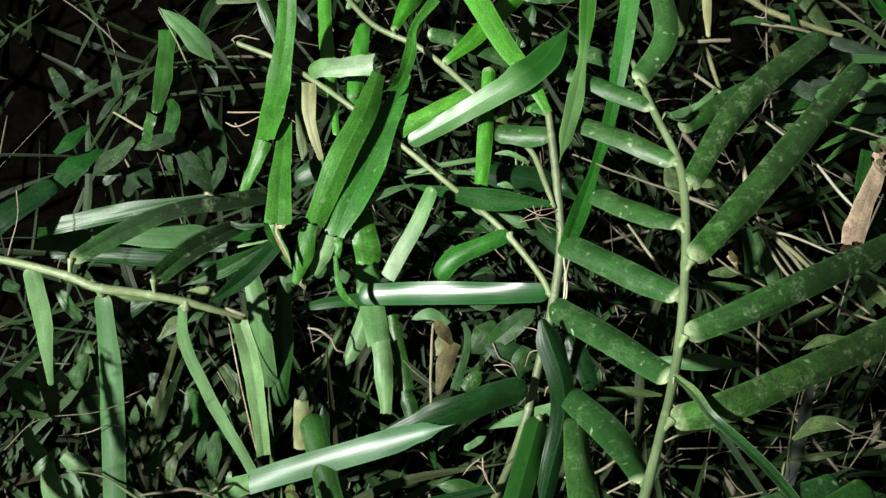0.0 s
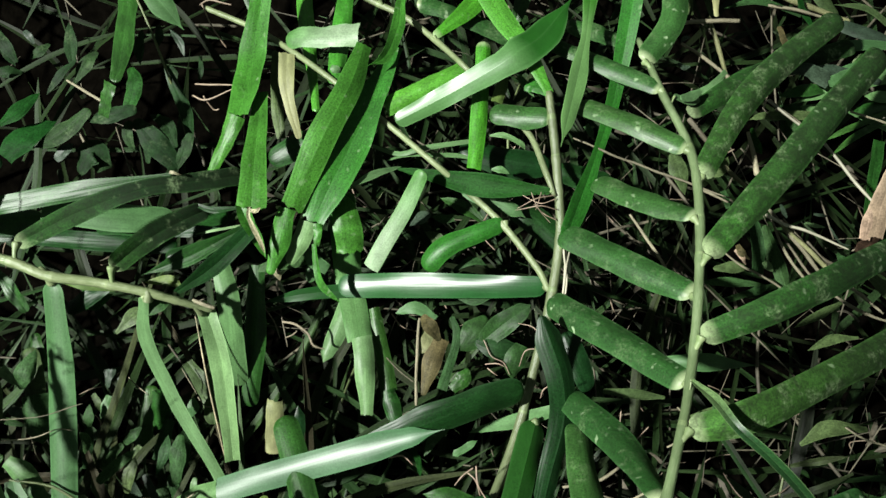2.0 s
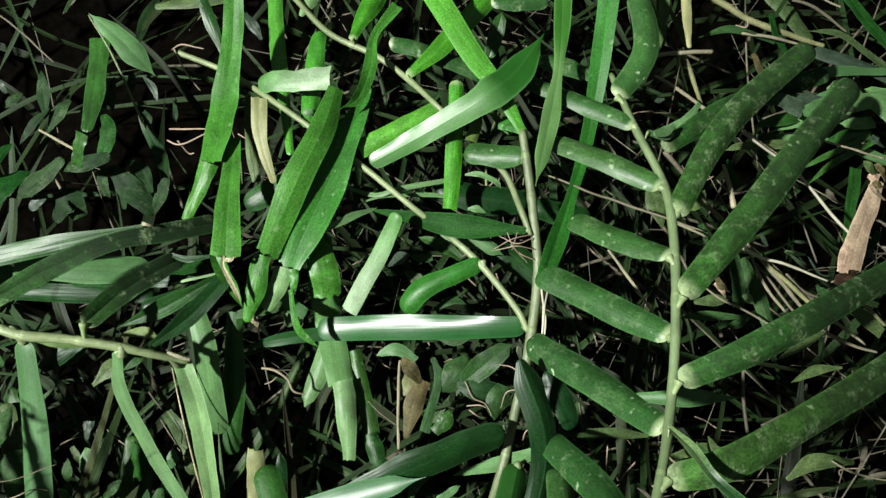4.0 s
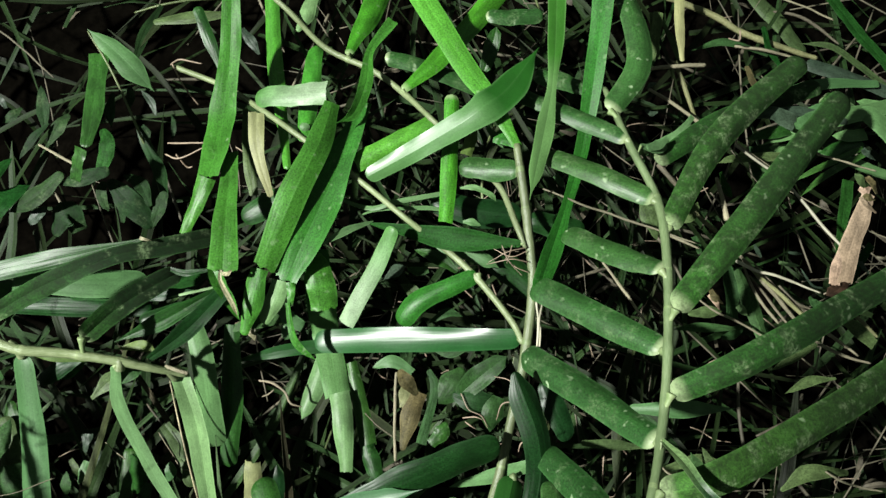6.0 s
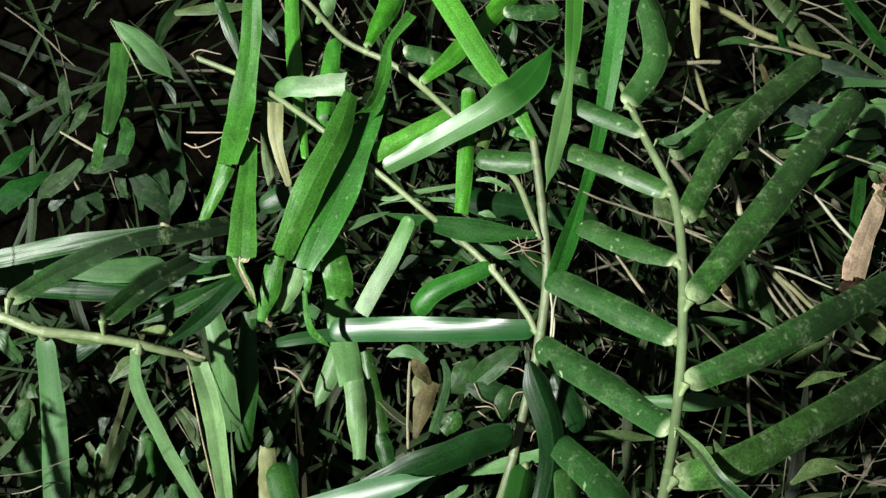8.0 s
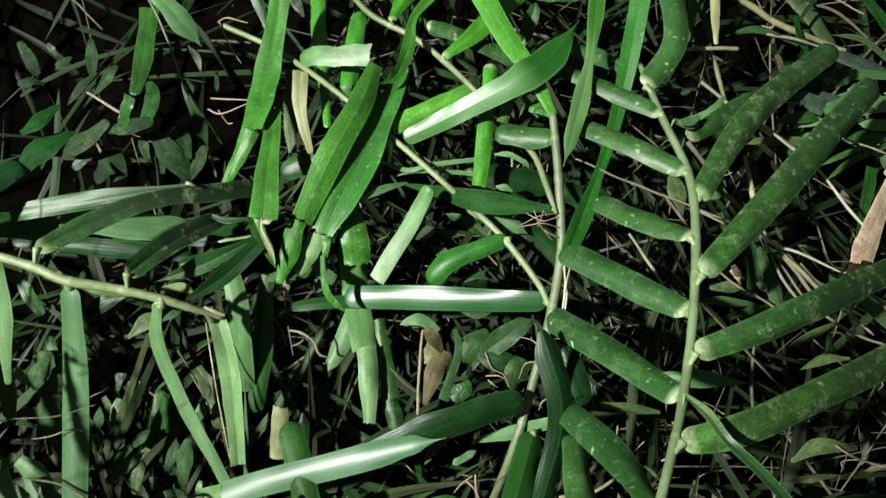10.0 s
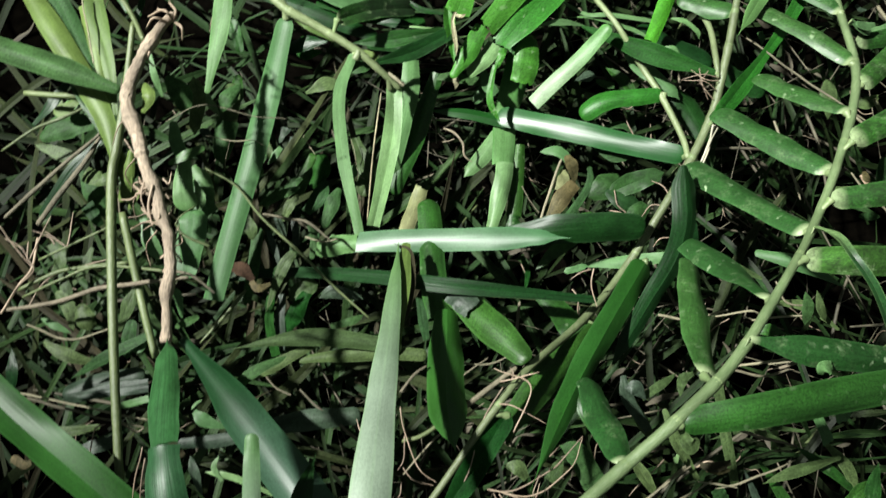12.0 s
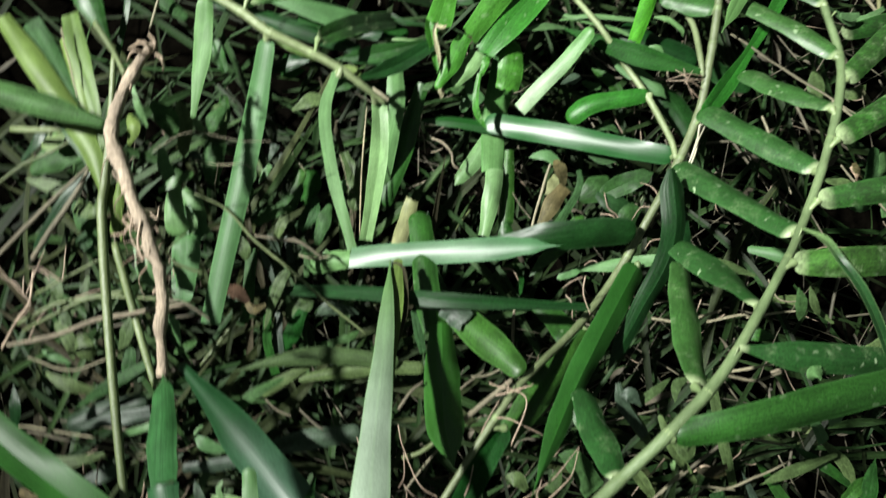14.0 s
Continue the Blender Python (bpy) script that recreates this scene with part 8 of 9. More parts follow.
clipping(((-74.1, -82.7, 72), (-70.1, -76.5, 72), (-63.3, -69.9, 70)), (2.79, 3.1, 1.56), "cp", 0.07, 0.06, 0, 0, "leaf_dim", "dull green leaf in the open turf", "turf leaf", "turf leaves")
clipping(((-24.8, -47.7, 60), (-20.6, -49.7, 60), (-15.3, -52.1, 59)), (1.31, 1.97, 0.66), "tp", 0.07, 0.06, 0, 0, "leaf_soft", "pale green leaf in the open turf", "turf leaf", "turf leaves")
clipping(((-33.9, -41.9, 58), (-30.8, -48, 58), (-27.8, -53.9, 57)), (2.32, 2.99, 2), "rc", 0.07, 0.06, 0, 0, "leaf_dim", "dull green leaf in the open turf", "turf leaf", "turf leaves")
clipping(((-28.1, -30.1, 54), (-30.7, -32.9, 54), (-29.7, -43.4, 53)), (3.38, 7.44, 6.46), "rc", 0.07, 0.06, 0, 0, "leaf_fresh", "fresh green blade below the stems", "grass clipping", "grass clippings")
clipping(((12.9, 9.3, 48), (19, 7.3, 49), (27.3, 6.3, 48)), (2.78, 6.92, 3.13), "rp", 0.07, 0.06, 0, 0, "leaf_weed_green", "olive green leaf half buried in thatch", "turf leaf", "turf leaves")
clipping(((6.9, -10.4, 52), (2.8, -14.7, 52), (-1.6, -22.6, 50)), (3.76, 4.44, 1.38), "cp", 0.07, 0.06, 0, 0, "leaf_fresh", "fresh green blade below the stems", "grass clipping", "grass clippings")
clipping(((6, -21.7, 56), (10.3, -19, 57), (12.6, -17.6, 57)), (2.01, 2, 0.67), "pp", 0.07, 0.06, 0, 0, "leaf_soft", "pale green leaf in the open turf", "turf leaf", "turf leaves")
clipping(((-2, -31.2, 58), (5.7, -32.9, 58), (14.2, -38.8, 57)), (1.66, 6.64, 8.34), "pc", 0.07, 0.06, 0, 0, "leaf_fresh", "fresh green blade below the stems", "grass clipping", "grass clippings")
clipping(((-6.8, -19, 46), (-3.4, -23.6, 46), (-2.4, -28.8, 45)), (1.4, 1.75, 1.06), "pp", 0.07, 0.06, 0, 0, "leaf_shade", "dark green blade deep in the turf", "grass clipping", "grass clippings")
clipping(((23.7, -47.8, 84), (26.2, -53, 84), (34.3, -59.4, 82)), (1.45, 3.49, 2.35), "tc", 0.07, 0.06, 0, 0, "leaf_grey", "greyish withered blade in the thatch", "leaf scrap", "leaf scraps")
clipping(((24.1, -50.7, 86), (26.6, -50.1, 87), (30.6, -52.1, 86)), (0.86, 4, 0.57), "pp", 0.07, 0.06, 0, 0, "leaf_grey", "greyish withered blade in the thatch", "leaf scrap", "leaf scraps")
clipping(((29.7, -51.8, 84), (33.7, -47.3, 84), (37.4, -42.9, 83)), (2.03, 2.32, 0.73), "cp", 0.07, 0.06, 0, 0, "leaf_olive", "olive green leaf half buried in thatch", "turf leaf", "turf leaves")
clipping(((44.4, -30.1, 106), (47, -28.8, 107), (51.5, -28.2, 106)), (1.28, 2.79, 0.77), "rp", 0.07, 0.06, 0, 0, "leaf_fresh", "fresh green blade below the stems", "grass clipping", "grass clippings")
clipping(((74.1, -7.2, 66), (75.8, -11.8, 66), (77.1, -16.5, 64)), (0.96, 3.83, 1.61), "pp", 0.07, 0.06, 0, 0, "leaf_dim", "dull green leaf in the open turf", "turf leaf", "turf leaves")
clipping(((77.3, -6, 66), (79.4, -10.5, 66), (82.8, -13.6, 64)), (0.96, 2.55, 1.61), "pp", 0.07, 0.06, 0, 0, "leaf_olive", "olive green leaf half buried in thatch", "turf leaf", "turf leaves")
clipping(((54.9, -36.7, 118), (54.8, -35.4, 119), (56.7, -34, 118)), (1.65, 3.52, 1.89), "rt", 0.07, 0.06, 0, 0, "leaf_soft", "pale green leaf in the open turf", "turf leaf", "turf leaves")
clipping(((64.2, -44.9, 112), (65, -43, 112), (68.2, -40.5, 111)), (0.98, 2.95, 0.37), "tp", 0.07, 0.06, 0, 0, "leaf_pale", "pale torn scrap of grass blade", "leaf scrap", "leaf scraps")
clipping(((66.2, -42, 96), (69.1, -44.5, 96), (73.4, -48.8, 95)), (1.36, 2.44, 3), "tc", 0.07, 0.06, 0, 0, "leaf_soft", "pale green leaf in the open turf", "turf leaf", "turf leaves")
clipping(((75.9, -45.9, 94), (79.3, -45.1, 94), (82, -44.5, 93)), (0.55, 0.82, 0.41), "pp", 0.07, 0.06, 0, 0, "leaf_soft", "pale green leaf in the open turf", "turf leaf", "turf leaves")
clipping(((37.6, -57.8, 96), (40.3, -59.7, 96), (42.3, -57.6, 95)), (2.71, 4.07, 1.64), "tr", 0.07, 0.06, 0, 0, "leaf_olive", "olive green leaf half buried in thatch", "turf leaf", "turf leaves")
clipping(((37.6, -63.5, 95), (38.3, -64.3, 95), (38.3, -62.6, 95)), (0.55, 1.09, 0.68), "tt", 0.07, 0.06, 0, 0, "leaf_pale", "pale torn scrap of grass blade", "leaf scrap", "leaf scraps")
clipping(((44.5, -63.4, 94), (47.5, -62.9, 95), (51.6, -60.6, 94)), (1.37, 2.46, 1.37), "tt", 0.07, 0.06, 0, 0, "turf_tan", "crumpled tan scrap of dead leaf", "leaf scrap", "leaf scraps")
clipping(((46.6, -64.2, 93), (49.2, -63.8, 94), (52.2, -62.5, 93)), (0.83, 1.1, 0.69), "tt", 0.07, 0.06, 0, 0, "leaf_brown", "withered brown curled scrap of leaf", "leaf scrap", "leaf scraps")
clipping(((37.2, -48.9, 90), (36.7, -44.6, 90), (39, -42.3, 90)), (0.84, 2.81, 1.12), "pt", 0.07, 0.06, 0, 0, "leaf_olive", "olive green leaf half buried in thatch", "turf leaf", "turf leaves")
clipping(((51.3, -68, 90), (52.6, -68.9, 90), (55.2, -69.6, 89)), (2.81, 3.65, 1.98), "cc", 0.07, 0.06, 0, 0, "leaf_dim", "dull green leaf in the open turf", "turf leaf", "turf leaves")
clipping(((50.3, -81.7, 90), (49.7, -74.9, 90), (49.8, -71.5, 89)), (6.46, 4.77, 0.71), "cp", 0.07, 0.06, 0, 0, "leaf_shade", "dark green blade deep in the turf", "grass clipping", "grass clippings")
clipping(((13.4, -70, 80), (18.3, -70.6, 80), (25.2, -76.6, 79)), (1.48, 5.94, 6.56), "pc", 0.07, 0.06, 0, 0, "leaf_dim", "dull green leaf in the open turf", "turf leaf", "turf leaves")
clipping(((11.6, -78.5, 88), (12.7, -75.3, 88), (13.4, -72.2, 87)), (2.56, 3.12, 1.14), "cp", 0.07, 0.06, 0, 0, "leaf_olive", "olive green leaf half buried in thatch", "turf leaf", "turf leaves")
clipping(((0.3, -78.7, 84), (3.7, -78.1, 85), (6.9, -80.1, 84)), (1.16, 3.75, 2.03), "pc", 0.07, 0.06, 0, 0, "leaf_olive", "olive green leaf half buried in thatch", "turf leaf", "turf leaves")
clipping(((-120.6, -114.5, 78), (-117.1, -115.5, 78), (-115.3, -114.4, 78)), (2.1, 2.1, 1.2), "rt", 0.07, 0.06, 0, 0, "leaf_brown", "withered brown curled scrap of leaf", "leaf scrap", "leaf scraps")
clipping(((-110.2, -130.3, 76), (-108.7, -126.9, 76), (-108.4, -124.7, 75)), (1.82, 3.64, 0.61), "cp", 0.07, 0.06, 0, 0, "leaf_grey", "greyish withered blade in the thatch", "leaf scrap", "leaf scraps")
clipping(((-106.4, -109.8, 74), (-102.9, -107, 74), (-98.4, -103.9, 73)), (3.06, 3.68, 3.08), "tc", 0.07, 0.06, 0, 0, "leaf_grey", "greyish withered blade in the thatch", "leaf scrap", "leaf scraps")
clipping(((-77.9, -101.4, 76), (-75.1, -105.4, 76), (-71.5, -110.3, 75)), (1.21, 2.73, 0.91), "pp", 0.07, 0.06, 0, 0, "leaf_grey", "greyish withered blade in the thatch", "leaf scrap", "leaf scraps")
clipping(((-67.8, -115.2, 78), (-62.6, -114.9, 78), (-58.2, -115, 77)), (1.8, 2.7, 2.11), "cc", 0.07, 0.06, 0, 0, "leaf_grey", "greyish withered blade in the thatch", "leaf scrap", "leaf scraps")
clipping(((-81.4, -90.8, 74), (-78.4, -92.1, 74), (-71.7, -92.6, 73)), (1.53, 3.68, 0.92), "tp", 0.07, 0.06, 0, 0, "leaf_soft", "pale green leaf in the open turf", "turf leaf", "turf leaves")
clipping(((-82, -90.3, 75), (-81.2, -88.4, 75), (-80.1, -87.2, 75)), (0.61, 0.76, 0.46), "pp", 0.07, 0.06, 0, 0, "leaf_soft", "pale green leaf in the open turf", "turf leaf", "turf leaves")
clipping(((-95.9, -88.2, 72), (-102.6, -91.3, 72), (-114.9, -97.3, 71)), (3.41, 4.02, 1.56), "cp", 0.07, 0.06, 0, 0, "leaf_grey", "greyish withered blade in the thatch", "leaf scrap", "leaf scraps")
clipping(((-95.2, -91.9, 70), (-100.3, -95, 70), (-106.4, -98.8, 69)), (1.88, 1.88, 0.79), "cp", 0.07, 0.06, 0, 0, "leaf_soft", "pale green leaf in the open turf", "turf leaf", "turf leaves")
clipping(((-108.6, -73.5, 66), (-107.8, -78.3, 66), (-106.6, -84.4, 65)), (3.19, 3.83, 2.24), "rp", 0.07, 0.06, 0, 0, "leaf_dim", "dull green leaf in the open turf", "turf leaf", "turf leaves")
clipping(((-106.5, -80.4, 68), (-103.7, -79.4, 68), (-102.5, -77.3, 67)), (2.84, 4.11, 1.59), "cr", 0.07, 0.06, 0, 0, "leaf_soft", "pale green leaf in the open turf", "turf leaf", "turf leaves")
clipping(((-126.2, -74.3, 62), (-122, -78, 62), (-119.8, -78.4, 61)), (3.91, 5.53, 2.29), "rr", 0.07, 0.06, 0, 0, "leaf_olive", "olive green leaf half buried in thatch", "turf leaf", "turf leaves")
clipping(((-133.7, -72.7, 62), (-129.1, -75.4, 62), (-125.2, -82.4, 61)), (2.6, 3.91, 1.31), "rp", 0.07, 0.06, 0, 0, "leaf_olive", "olive green leaf half buried in thatch", "turf leaf", "turf leaves")
clipping(((-134.1, -80.9, 64), (-129.5, -81.7, 64), (-124.7, -82.4, 63)), (0.97, 2.26, 0.65), "pp", 0.07, 0.06, 0, 0, "leaf_soft", "pale green leaf in the open turf", "turf leaf", "turf leaves")
clipping(((-133.9, -46.2, 64), (-129.3, -49.7, 64), (-127.3, -50.5, 63)), (3.87, 3.22, 0.97), "cp", 0.07, 0.06, 0, 0, "leaf_dim", "dull green leaf in the open turf", "turf leaf", "turf leaves")
clipping(((-141.1, -60.2, 60), (-136.8, -63.9, 60), (-138, -70.3, 59)), (3.29, 3.94, 1.65), "cp", 0.07, 0.06, 0, 0, "leaf_olive", "olive green leaf half buried in thatch", "turf leaf", "turf leaves")
clipping(((-145.8, -52.3, 64), (-143.3, -54.1, 64), (-143.4, -50, 64)), (1.29, 2.58, 0.97), "pr", 0.07, 0.06, 0, 0, "leaf_olive", "olive green leaf half buried in thatch", "turf leaf", "turf leaves")
clipping(((-88.5, -50.6, 60), (-85.6, -50.6, 61), (-81.6, -52.5, 60)), (2.96, 4.25, 1.64), "tt", 0.07, 0.06, 0, 0, "leaf_rot", "withered brown curled scrap of leaf", "leaf scrap", "leaf scraps")
clipping(((-82.2, -53.1, 60), (-79.6, -54.4, 60), (-76.8, -52, 59)), (1.64, 2.3, 0.99), "tt", 0.07, 0.06, 0, 0, "leaf_brown", "crumpled tan scrap of dead leaf", "leaf scrap", "leaf scraps")
clipping(((-100.3, -61.8, 70), (-97.6, -63.3, 70), (-94.9, -68.8, 68)), (1.56, 2.5, 1.26), "cp", 0.07, 0.06, 0, 0, "leaf_soft", "pale green leaf in the open turf", "turf leaf", "turf leaves")
loose_stalk("dry_stalk", ((-155.1, -40, 76), (-147.9, -31.8, 78), (-141.5, -26.8, 79), (-136.9, -21.5, 78)), (1, 1.13, 1.26, 0.99), "stem_green", "thin green grass stalk in the turf", "stalk", "dry stalks")
loose_stalk("dry_stalk", ((-147.4, -57.2, 76), (-141.1, -47.2, 78), (-136.1, -39, 79), (-130.4, -27.2, 78)), (1.42, 1.7, 1.54, 1.13), "dry_brown", "brown dry grass stalk in the turf", "stalk", "dry stalks")
loose_stalk("dry_stalk", ((-139.4, -56.2, 74), (-135.8, -47.1, 76), (-132, -35.9, 77), (-131.3, -28.1, 76)), (2.02, 2.28, 1.98, 1.42), "dry_brown", "brown dry grass stalk in the turf", "stalk", "dry stalks")
loose_stalk("dry_stalk", ((-138.3, -80.4, 74), (-127.3, -75.2, 75), (-118.3, -68.9, 76), (-106.5, -62.9, 76), (-94.4, -57.4, 76)), (1.44, 1.72, 1.86, 1.71, 1.29), "tan_stalk", "pale tan jointed grass stalk", "stalk", "dry stalks")
loose_stalk("dry_stalk", ((-137.5, -65.4, 70), (-128.4, -57.5, 72), (-121.5, -50.7, 72)), (1.03, 1.02, 0.73), "stem_green", "thin green grass stalk in the turf", "stalk", "dry stalks")
loose_stalk("dry_stalk", ((-137.7, -76.3, 70), (-128.6, -68.4, 72), (-120, -61.9, 72), (-100.7, -57.3, 72)), (1.03, 1.17, 1.17, 1.17), "stem_green", "thin green grass stalk in the turf", "stalk", "dry stalks")
loose_stalk("dry_stalk", ((-104.5, -26, 66), (-94.7, -28, 64), (-84.8, -34.5, 62), (-71.3, -40.7, 60), (-60.6, -46.3, 58), (-45.9, -52.9, 56)), (0.6, 0.91, 1.22, 1.24, 1.1, 0.94), "stem_green", "brown dry grass stalk in the turf", "stalk", "dry stalks")
loose_stalk("dry_stalk", ((-85.3, -33.2, 62), (-77.8, -32.3, 62), (-71.9, -31.5, 62), (-64, -34.4, 60)), (0.92, 1.22, 1.38, 0.78), "dry_brown", "brown dry grass stalk in the turf", "stalk", "dry stalks")
loose_stalk("dry_stalk", ((-97.2, -57.1, 82), (-91.9, -56.7, 82), (-85.1, -59.4, 80)), (1.24, 1.1, 0.84), "dry_brown", "brown dry grass stalk in the turf", "stalk", "dry stalks")
loose_stalk("dry_stalk", ((-101.2, -45.3, 80), (-98, -47.3, 80), (-91.2, -47.9, 78)), (0.7, 1.12, 1.13), "stem_green", "thin green grass stalk in the turf", "stalk", "dry stalks")
loose_stalk("dry_stalk", ((-101.5, -45.4, 80), (-101, -42.7, 80), (-99, -38.6, 78)), (0.56, 0.56, 0.42), "stem_green", "thin green grass stalk in the turf", "stalk", "dry stalks")
loose_stalk("dry_stalk", ((-3.9, -34.2, 54), (-3.1, -39.3, 54), (-1.4, -45.9, 52)), (1.27, 1.43, 1.29), "dry_brown", "brown dry grass stalk in the turf", "stalk", "dry stalks")
loose_stalk("dry_stalk", ((32.7, -27.8, 70), (41.6, -26.3, 70), (51.6, -20.1, 70)), (1.18, 1.18, 0.88), "dry_straw", "straw-coloured dry stalk in the thatch", "stalk", "dry stalks")
loose_stalk("dry_stalk", ((38.5, -27.6, 96), (45.9, -24.1, 97), (49.3, -24, 96)), (0.64, 0.76, 0.51), "dry_straw", "straw-coloured dry stalk in the thatch", "stalk", "dry stalks")
loose_stalk("dry_stalk", ((42.5, -39, 104), (48.2, -36.3, 105), (54.8, -33.2, 104)), (0.73, 0.85, 0.61), "dry_straw", "straw-coloured dry stalk in the thatch", "stalk", "dry stalks")
loose_stalk("dry_stalk", ((42.3, -39.8, 102), (50.5, -38.9, 102), (56.5, -35.4, 102)), (0.86, 0.86, 0.74), "dry_brown", "brown dry grass stalk in the turf", "stalk", "dry stalks")
loose_stalk("dry_stalk", ((51.8, -36.4, 106), (55.9, -33.6, 107), (59.8, -32.8, 106)), (0.96, 1.07, 0.72), "tan_stalk", "pale tan jointed grass stalk", "stalk", "dry stalks")
loose_stalk("dry_stalk", ((55.6, -58.6, 92), (61.4, -55, 93), (66.7, -53.6, 92)), (0.52, 0.52, 0.39), "dry_brown", "brown dry grass stalk in the turf", "stalk", "dry stalks")
loose_stalk("dry_stalk", ((31.9, -79.3, 92), (36.2, -72.7, 93), (42.1, -64.7, 92)), (0.78, 0.91, 0.91), "dry_straw", "straw-coloured dry stalk in the thatch", "stalk", "dry stalks")
loose_stalk("dry_stalk", ((37.3, -71.6, 93), (39.7, -68, 93), (43.4, -64.3, 92)), (0.65, 0.78, 0.66), "dry_straw", "straw-coloured dry stalk in the thatch", "stalk", "dry stalks")
loose_stalk("dry_stalk", ((50.4, -52.6, 96), (57.6, -52.6, 96), (66, -52.1, 95)), (1.02, 1.15, 0.64), "dry_brown", "brown dry grass stalk in the turf", "stalk", "dry stalks")
loose_stalk("dry_stalk", ((45.8, -67.4, 92), (50.7, -66.7, 92), (56.1, -65.8, 91)), (0.52, 0.78, 0.53), "dry_straw", "straw-coloured dry stalk in the thatch", "stalk", "dry stalks")
loose_stalk("dry_stalk", ((-30.4, -69.4, 80), (-28.5, -64.1, 80), (-25.8, -60.8, 79)), (1.26, 1.12, 0.84), "dry_brown", "brown dry grass stalk in the turf", "stalk", "dry stalks")
loose_stalk("dry_stalk", ((-14.8, -69.9, 82), (-9.6, -62.7, 82), (-3.1, -54.2, 81)), (1.94, 2.21, 1.94), "dry_brown", "brown dry grass stalk in the turf", "stalk", "dry stalks")
loose_stalk("dry_stalk", ((-26.2, -80.6, 84), (-21.4, -77.4, 84), (-15.1, -69.3, 83)), (1.37, 1.64, 1.38), "stem_green", "thin green grass stalk in the turf", "stalk", "dry stalks")
loose_stalk("dry_stalk", ((-17.2, -62.4, 78), (-14, -58.1, 78), (-10.6, -53.7, 77)), (0.7, 0.7, 0.57), "dry_brown", "brown dry grass stalk in the turf", "stalk", "dry stalks")
loose_stalk("dry_stalk", ((-128.1, -100.5, 76), (-117.5, -99.8, 76), (-103.6, -99.5, 76)), (0.86, 1.14, 0.86), "dry_brown", "brown dry grass stalk in the turf", "stalk", "dry stalks")
loose_stalk("dry_stalk", ((-113.8, -100, 74), (-104, -99.6, 75), (-92.3, -98.6, 74)), (0.72, 0.72, 0.58), "dry_brown", "brown dry grass stalk in the turf", "stalk", "dry stalks")
loose_stalk("dry_stalk", ((-97.7, -98.9, 76), (-93.4, -99.7, 76), (-91.7, -98.3, 76)), (0.71, 0.86, 0.57), "tan_stalk", "pale tan jointed grass stalk", "stalk", "dry stalks")
loose_stalk("dry_stalk", ((-66.7, -76.9, 72), (-62.8, -78.7, 72), (-58.4, -79.5, 72)), (0.73, 0.73, 0.58), "dry_brown", "brown dry grass stalk in the turf", "stalk", "dry stalks")
loose_stalk("dry_stalk", ((-57.1, -77.5, 70), (-50.2, -80.6, 70), (-44.1, -81.7, 70)), (0.88, 1.03, 0.88), "dry_brown", "brown dry grass stalk in the turf", "stalk", "dry stalks")
loose_stalk("dry_stalk", ((-43.4, -82.9, 72), (-39.5, -84.7, 72), (-35.9, -85.8, 72)), (1.17, 1.31, 1.17), "dry_brown", "brown dry grass stalk in the turf", "stalk", "dry stalks")
loose_stalk("fine_root", ((-142.7, -62.2, 80), (-137.5, -63.5, 80), (-134.7, -65.7, 80), (-132.4, -68, 80), (-135.7, -73.6, 78), (-137.2, -78.8, 77)), (0.54, 0.54, 0.54, 0.54, 0.54, 0.3), "root_pale", "fine pale branching grass root", "root", "fine roots")
loose_stalk("fine_root", ((-134.3, -65.5, 80), (-134.1, -60.6, 80), (-134, -53.1, 79)), (0.54, 0.54, 0.3), "root_pale", "fine pale branching grass root", "root", "fine roots")
loose_stalk("fine_root", ((-134.9, -65.8, 80), (-136.2, -62.2, 80), (-136.5, -61.2, 80)), (0.54, 0.54, 0.3), "root_pale", "fine pale branching grass root", "root", "fine roots")
loose_stalk("fine_root", ((-126.7, -59.5, 80), (-131.3, -58, 80), (-134.5, -57.3, 79)), (0.54, 0.54, 0.3), "root_pale", "fine pale branching grass root", "root", "fine roots")
loose_stalk("fine_root", ((-126.4, -59.4, 80), (-127.2, -54.9, 80), (-128.8, -50.3, 79)), (0.54, 0.54, 0.3), "root_pale", "fine pale branching grass root", "root", "fine roots")
loose_stalk("fine_root", ((-129.7, -59.8, 80), (-131.8, -58.5, 80), (-137.2, -58.3, 79)), (0.54, 0.54, 0.3), "root_pale", "fine pale branching grass root", "root", "fine roots")
loose_stalk("fine_root", ((-102.1, -107.9, 78), (-103, -102.2, 78), (-100.9, -100, 78)), (0.54, 0.54, 0.3), "root_pale", "fine pale branching grass root", "root", "fine roots")
loose_stalk("fine_root", ((-106.8, -122.6, 80), (-99.2, -128.5, 81), (-92.8, -130.7, 80)), (0.54, 0.53, 0.3), "root_pale", "fine pale branching grass root", "root", "fine roots")
loose_stalk("fine_root", ((-103.5, -121.5, 80), (-96.9, -121.9, 81), (-95.3, -127.1, 81), (-91, -131.5, 80)), (0.54, 0.53, 0.53, 0.3), "root_pale", "fine pale branching grass root", "root", "fine roots")
loose_stalk("fine_root", ((-79.2, -94.6, 112), (-78.6, -102, 110), (-78.4, -106.5, 108)), (0.44, 0.45, 0.25), "root_pale", "fine pale branching grass root", "root", "fine roots")
loose_stalk("fine_root", ((-77.8, -96.6, 112), (-76.7, -102.4, 111), (-76.2, -106.9, 109)), (0.44, 0.44, 0.25), "root_pale", "fine pale branching grass root", "root", "fine roots")
loose_stalk("fine_root", ((-73.6, -104.9, 112), (-72.3, -110.6, 111), (-69.2, -117, 110)), (0.44, 0.44, 0.25), "root_pale", "fine pale branching grass root", "root", "fine roots")
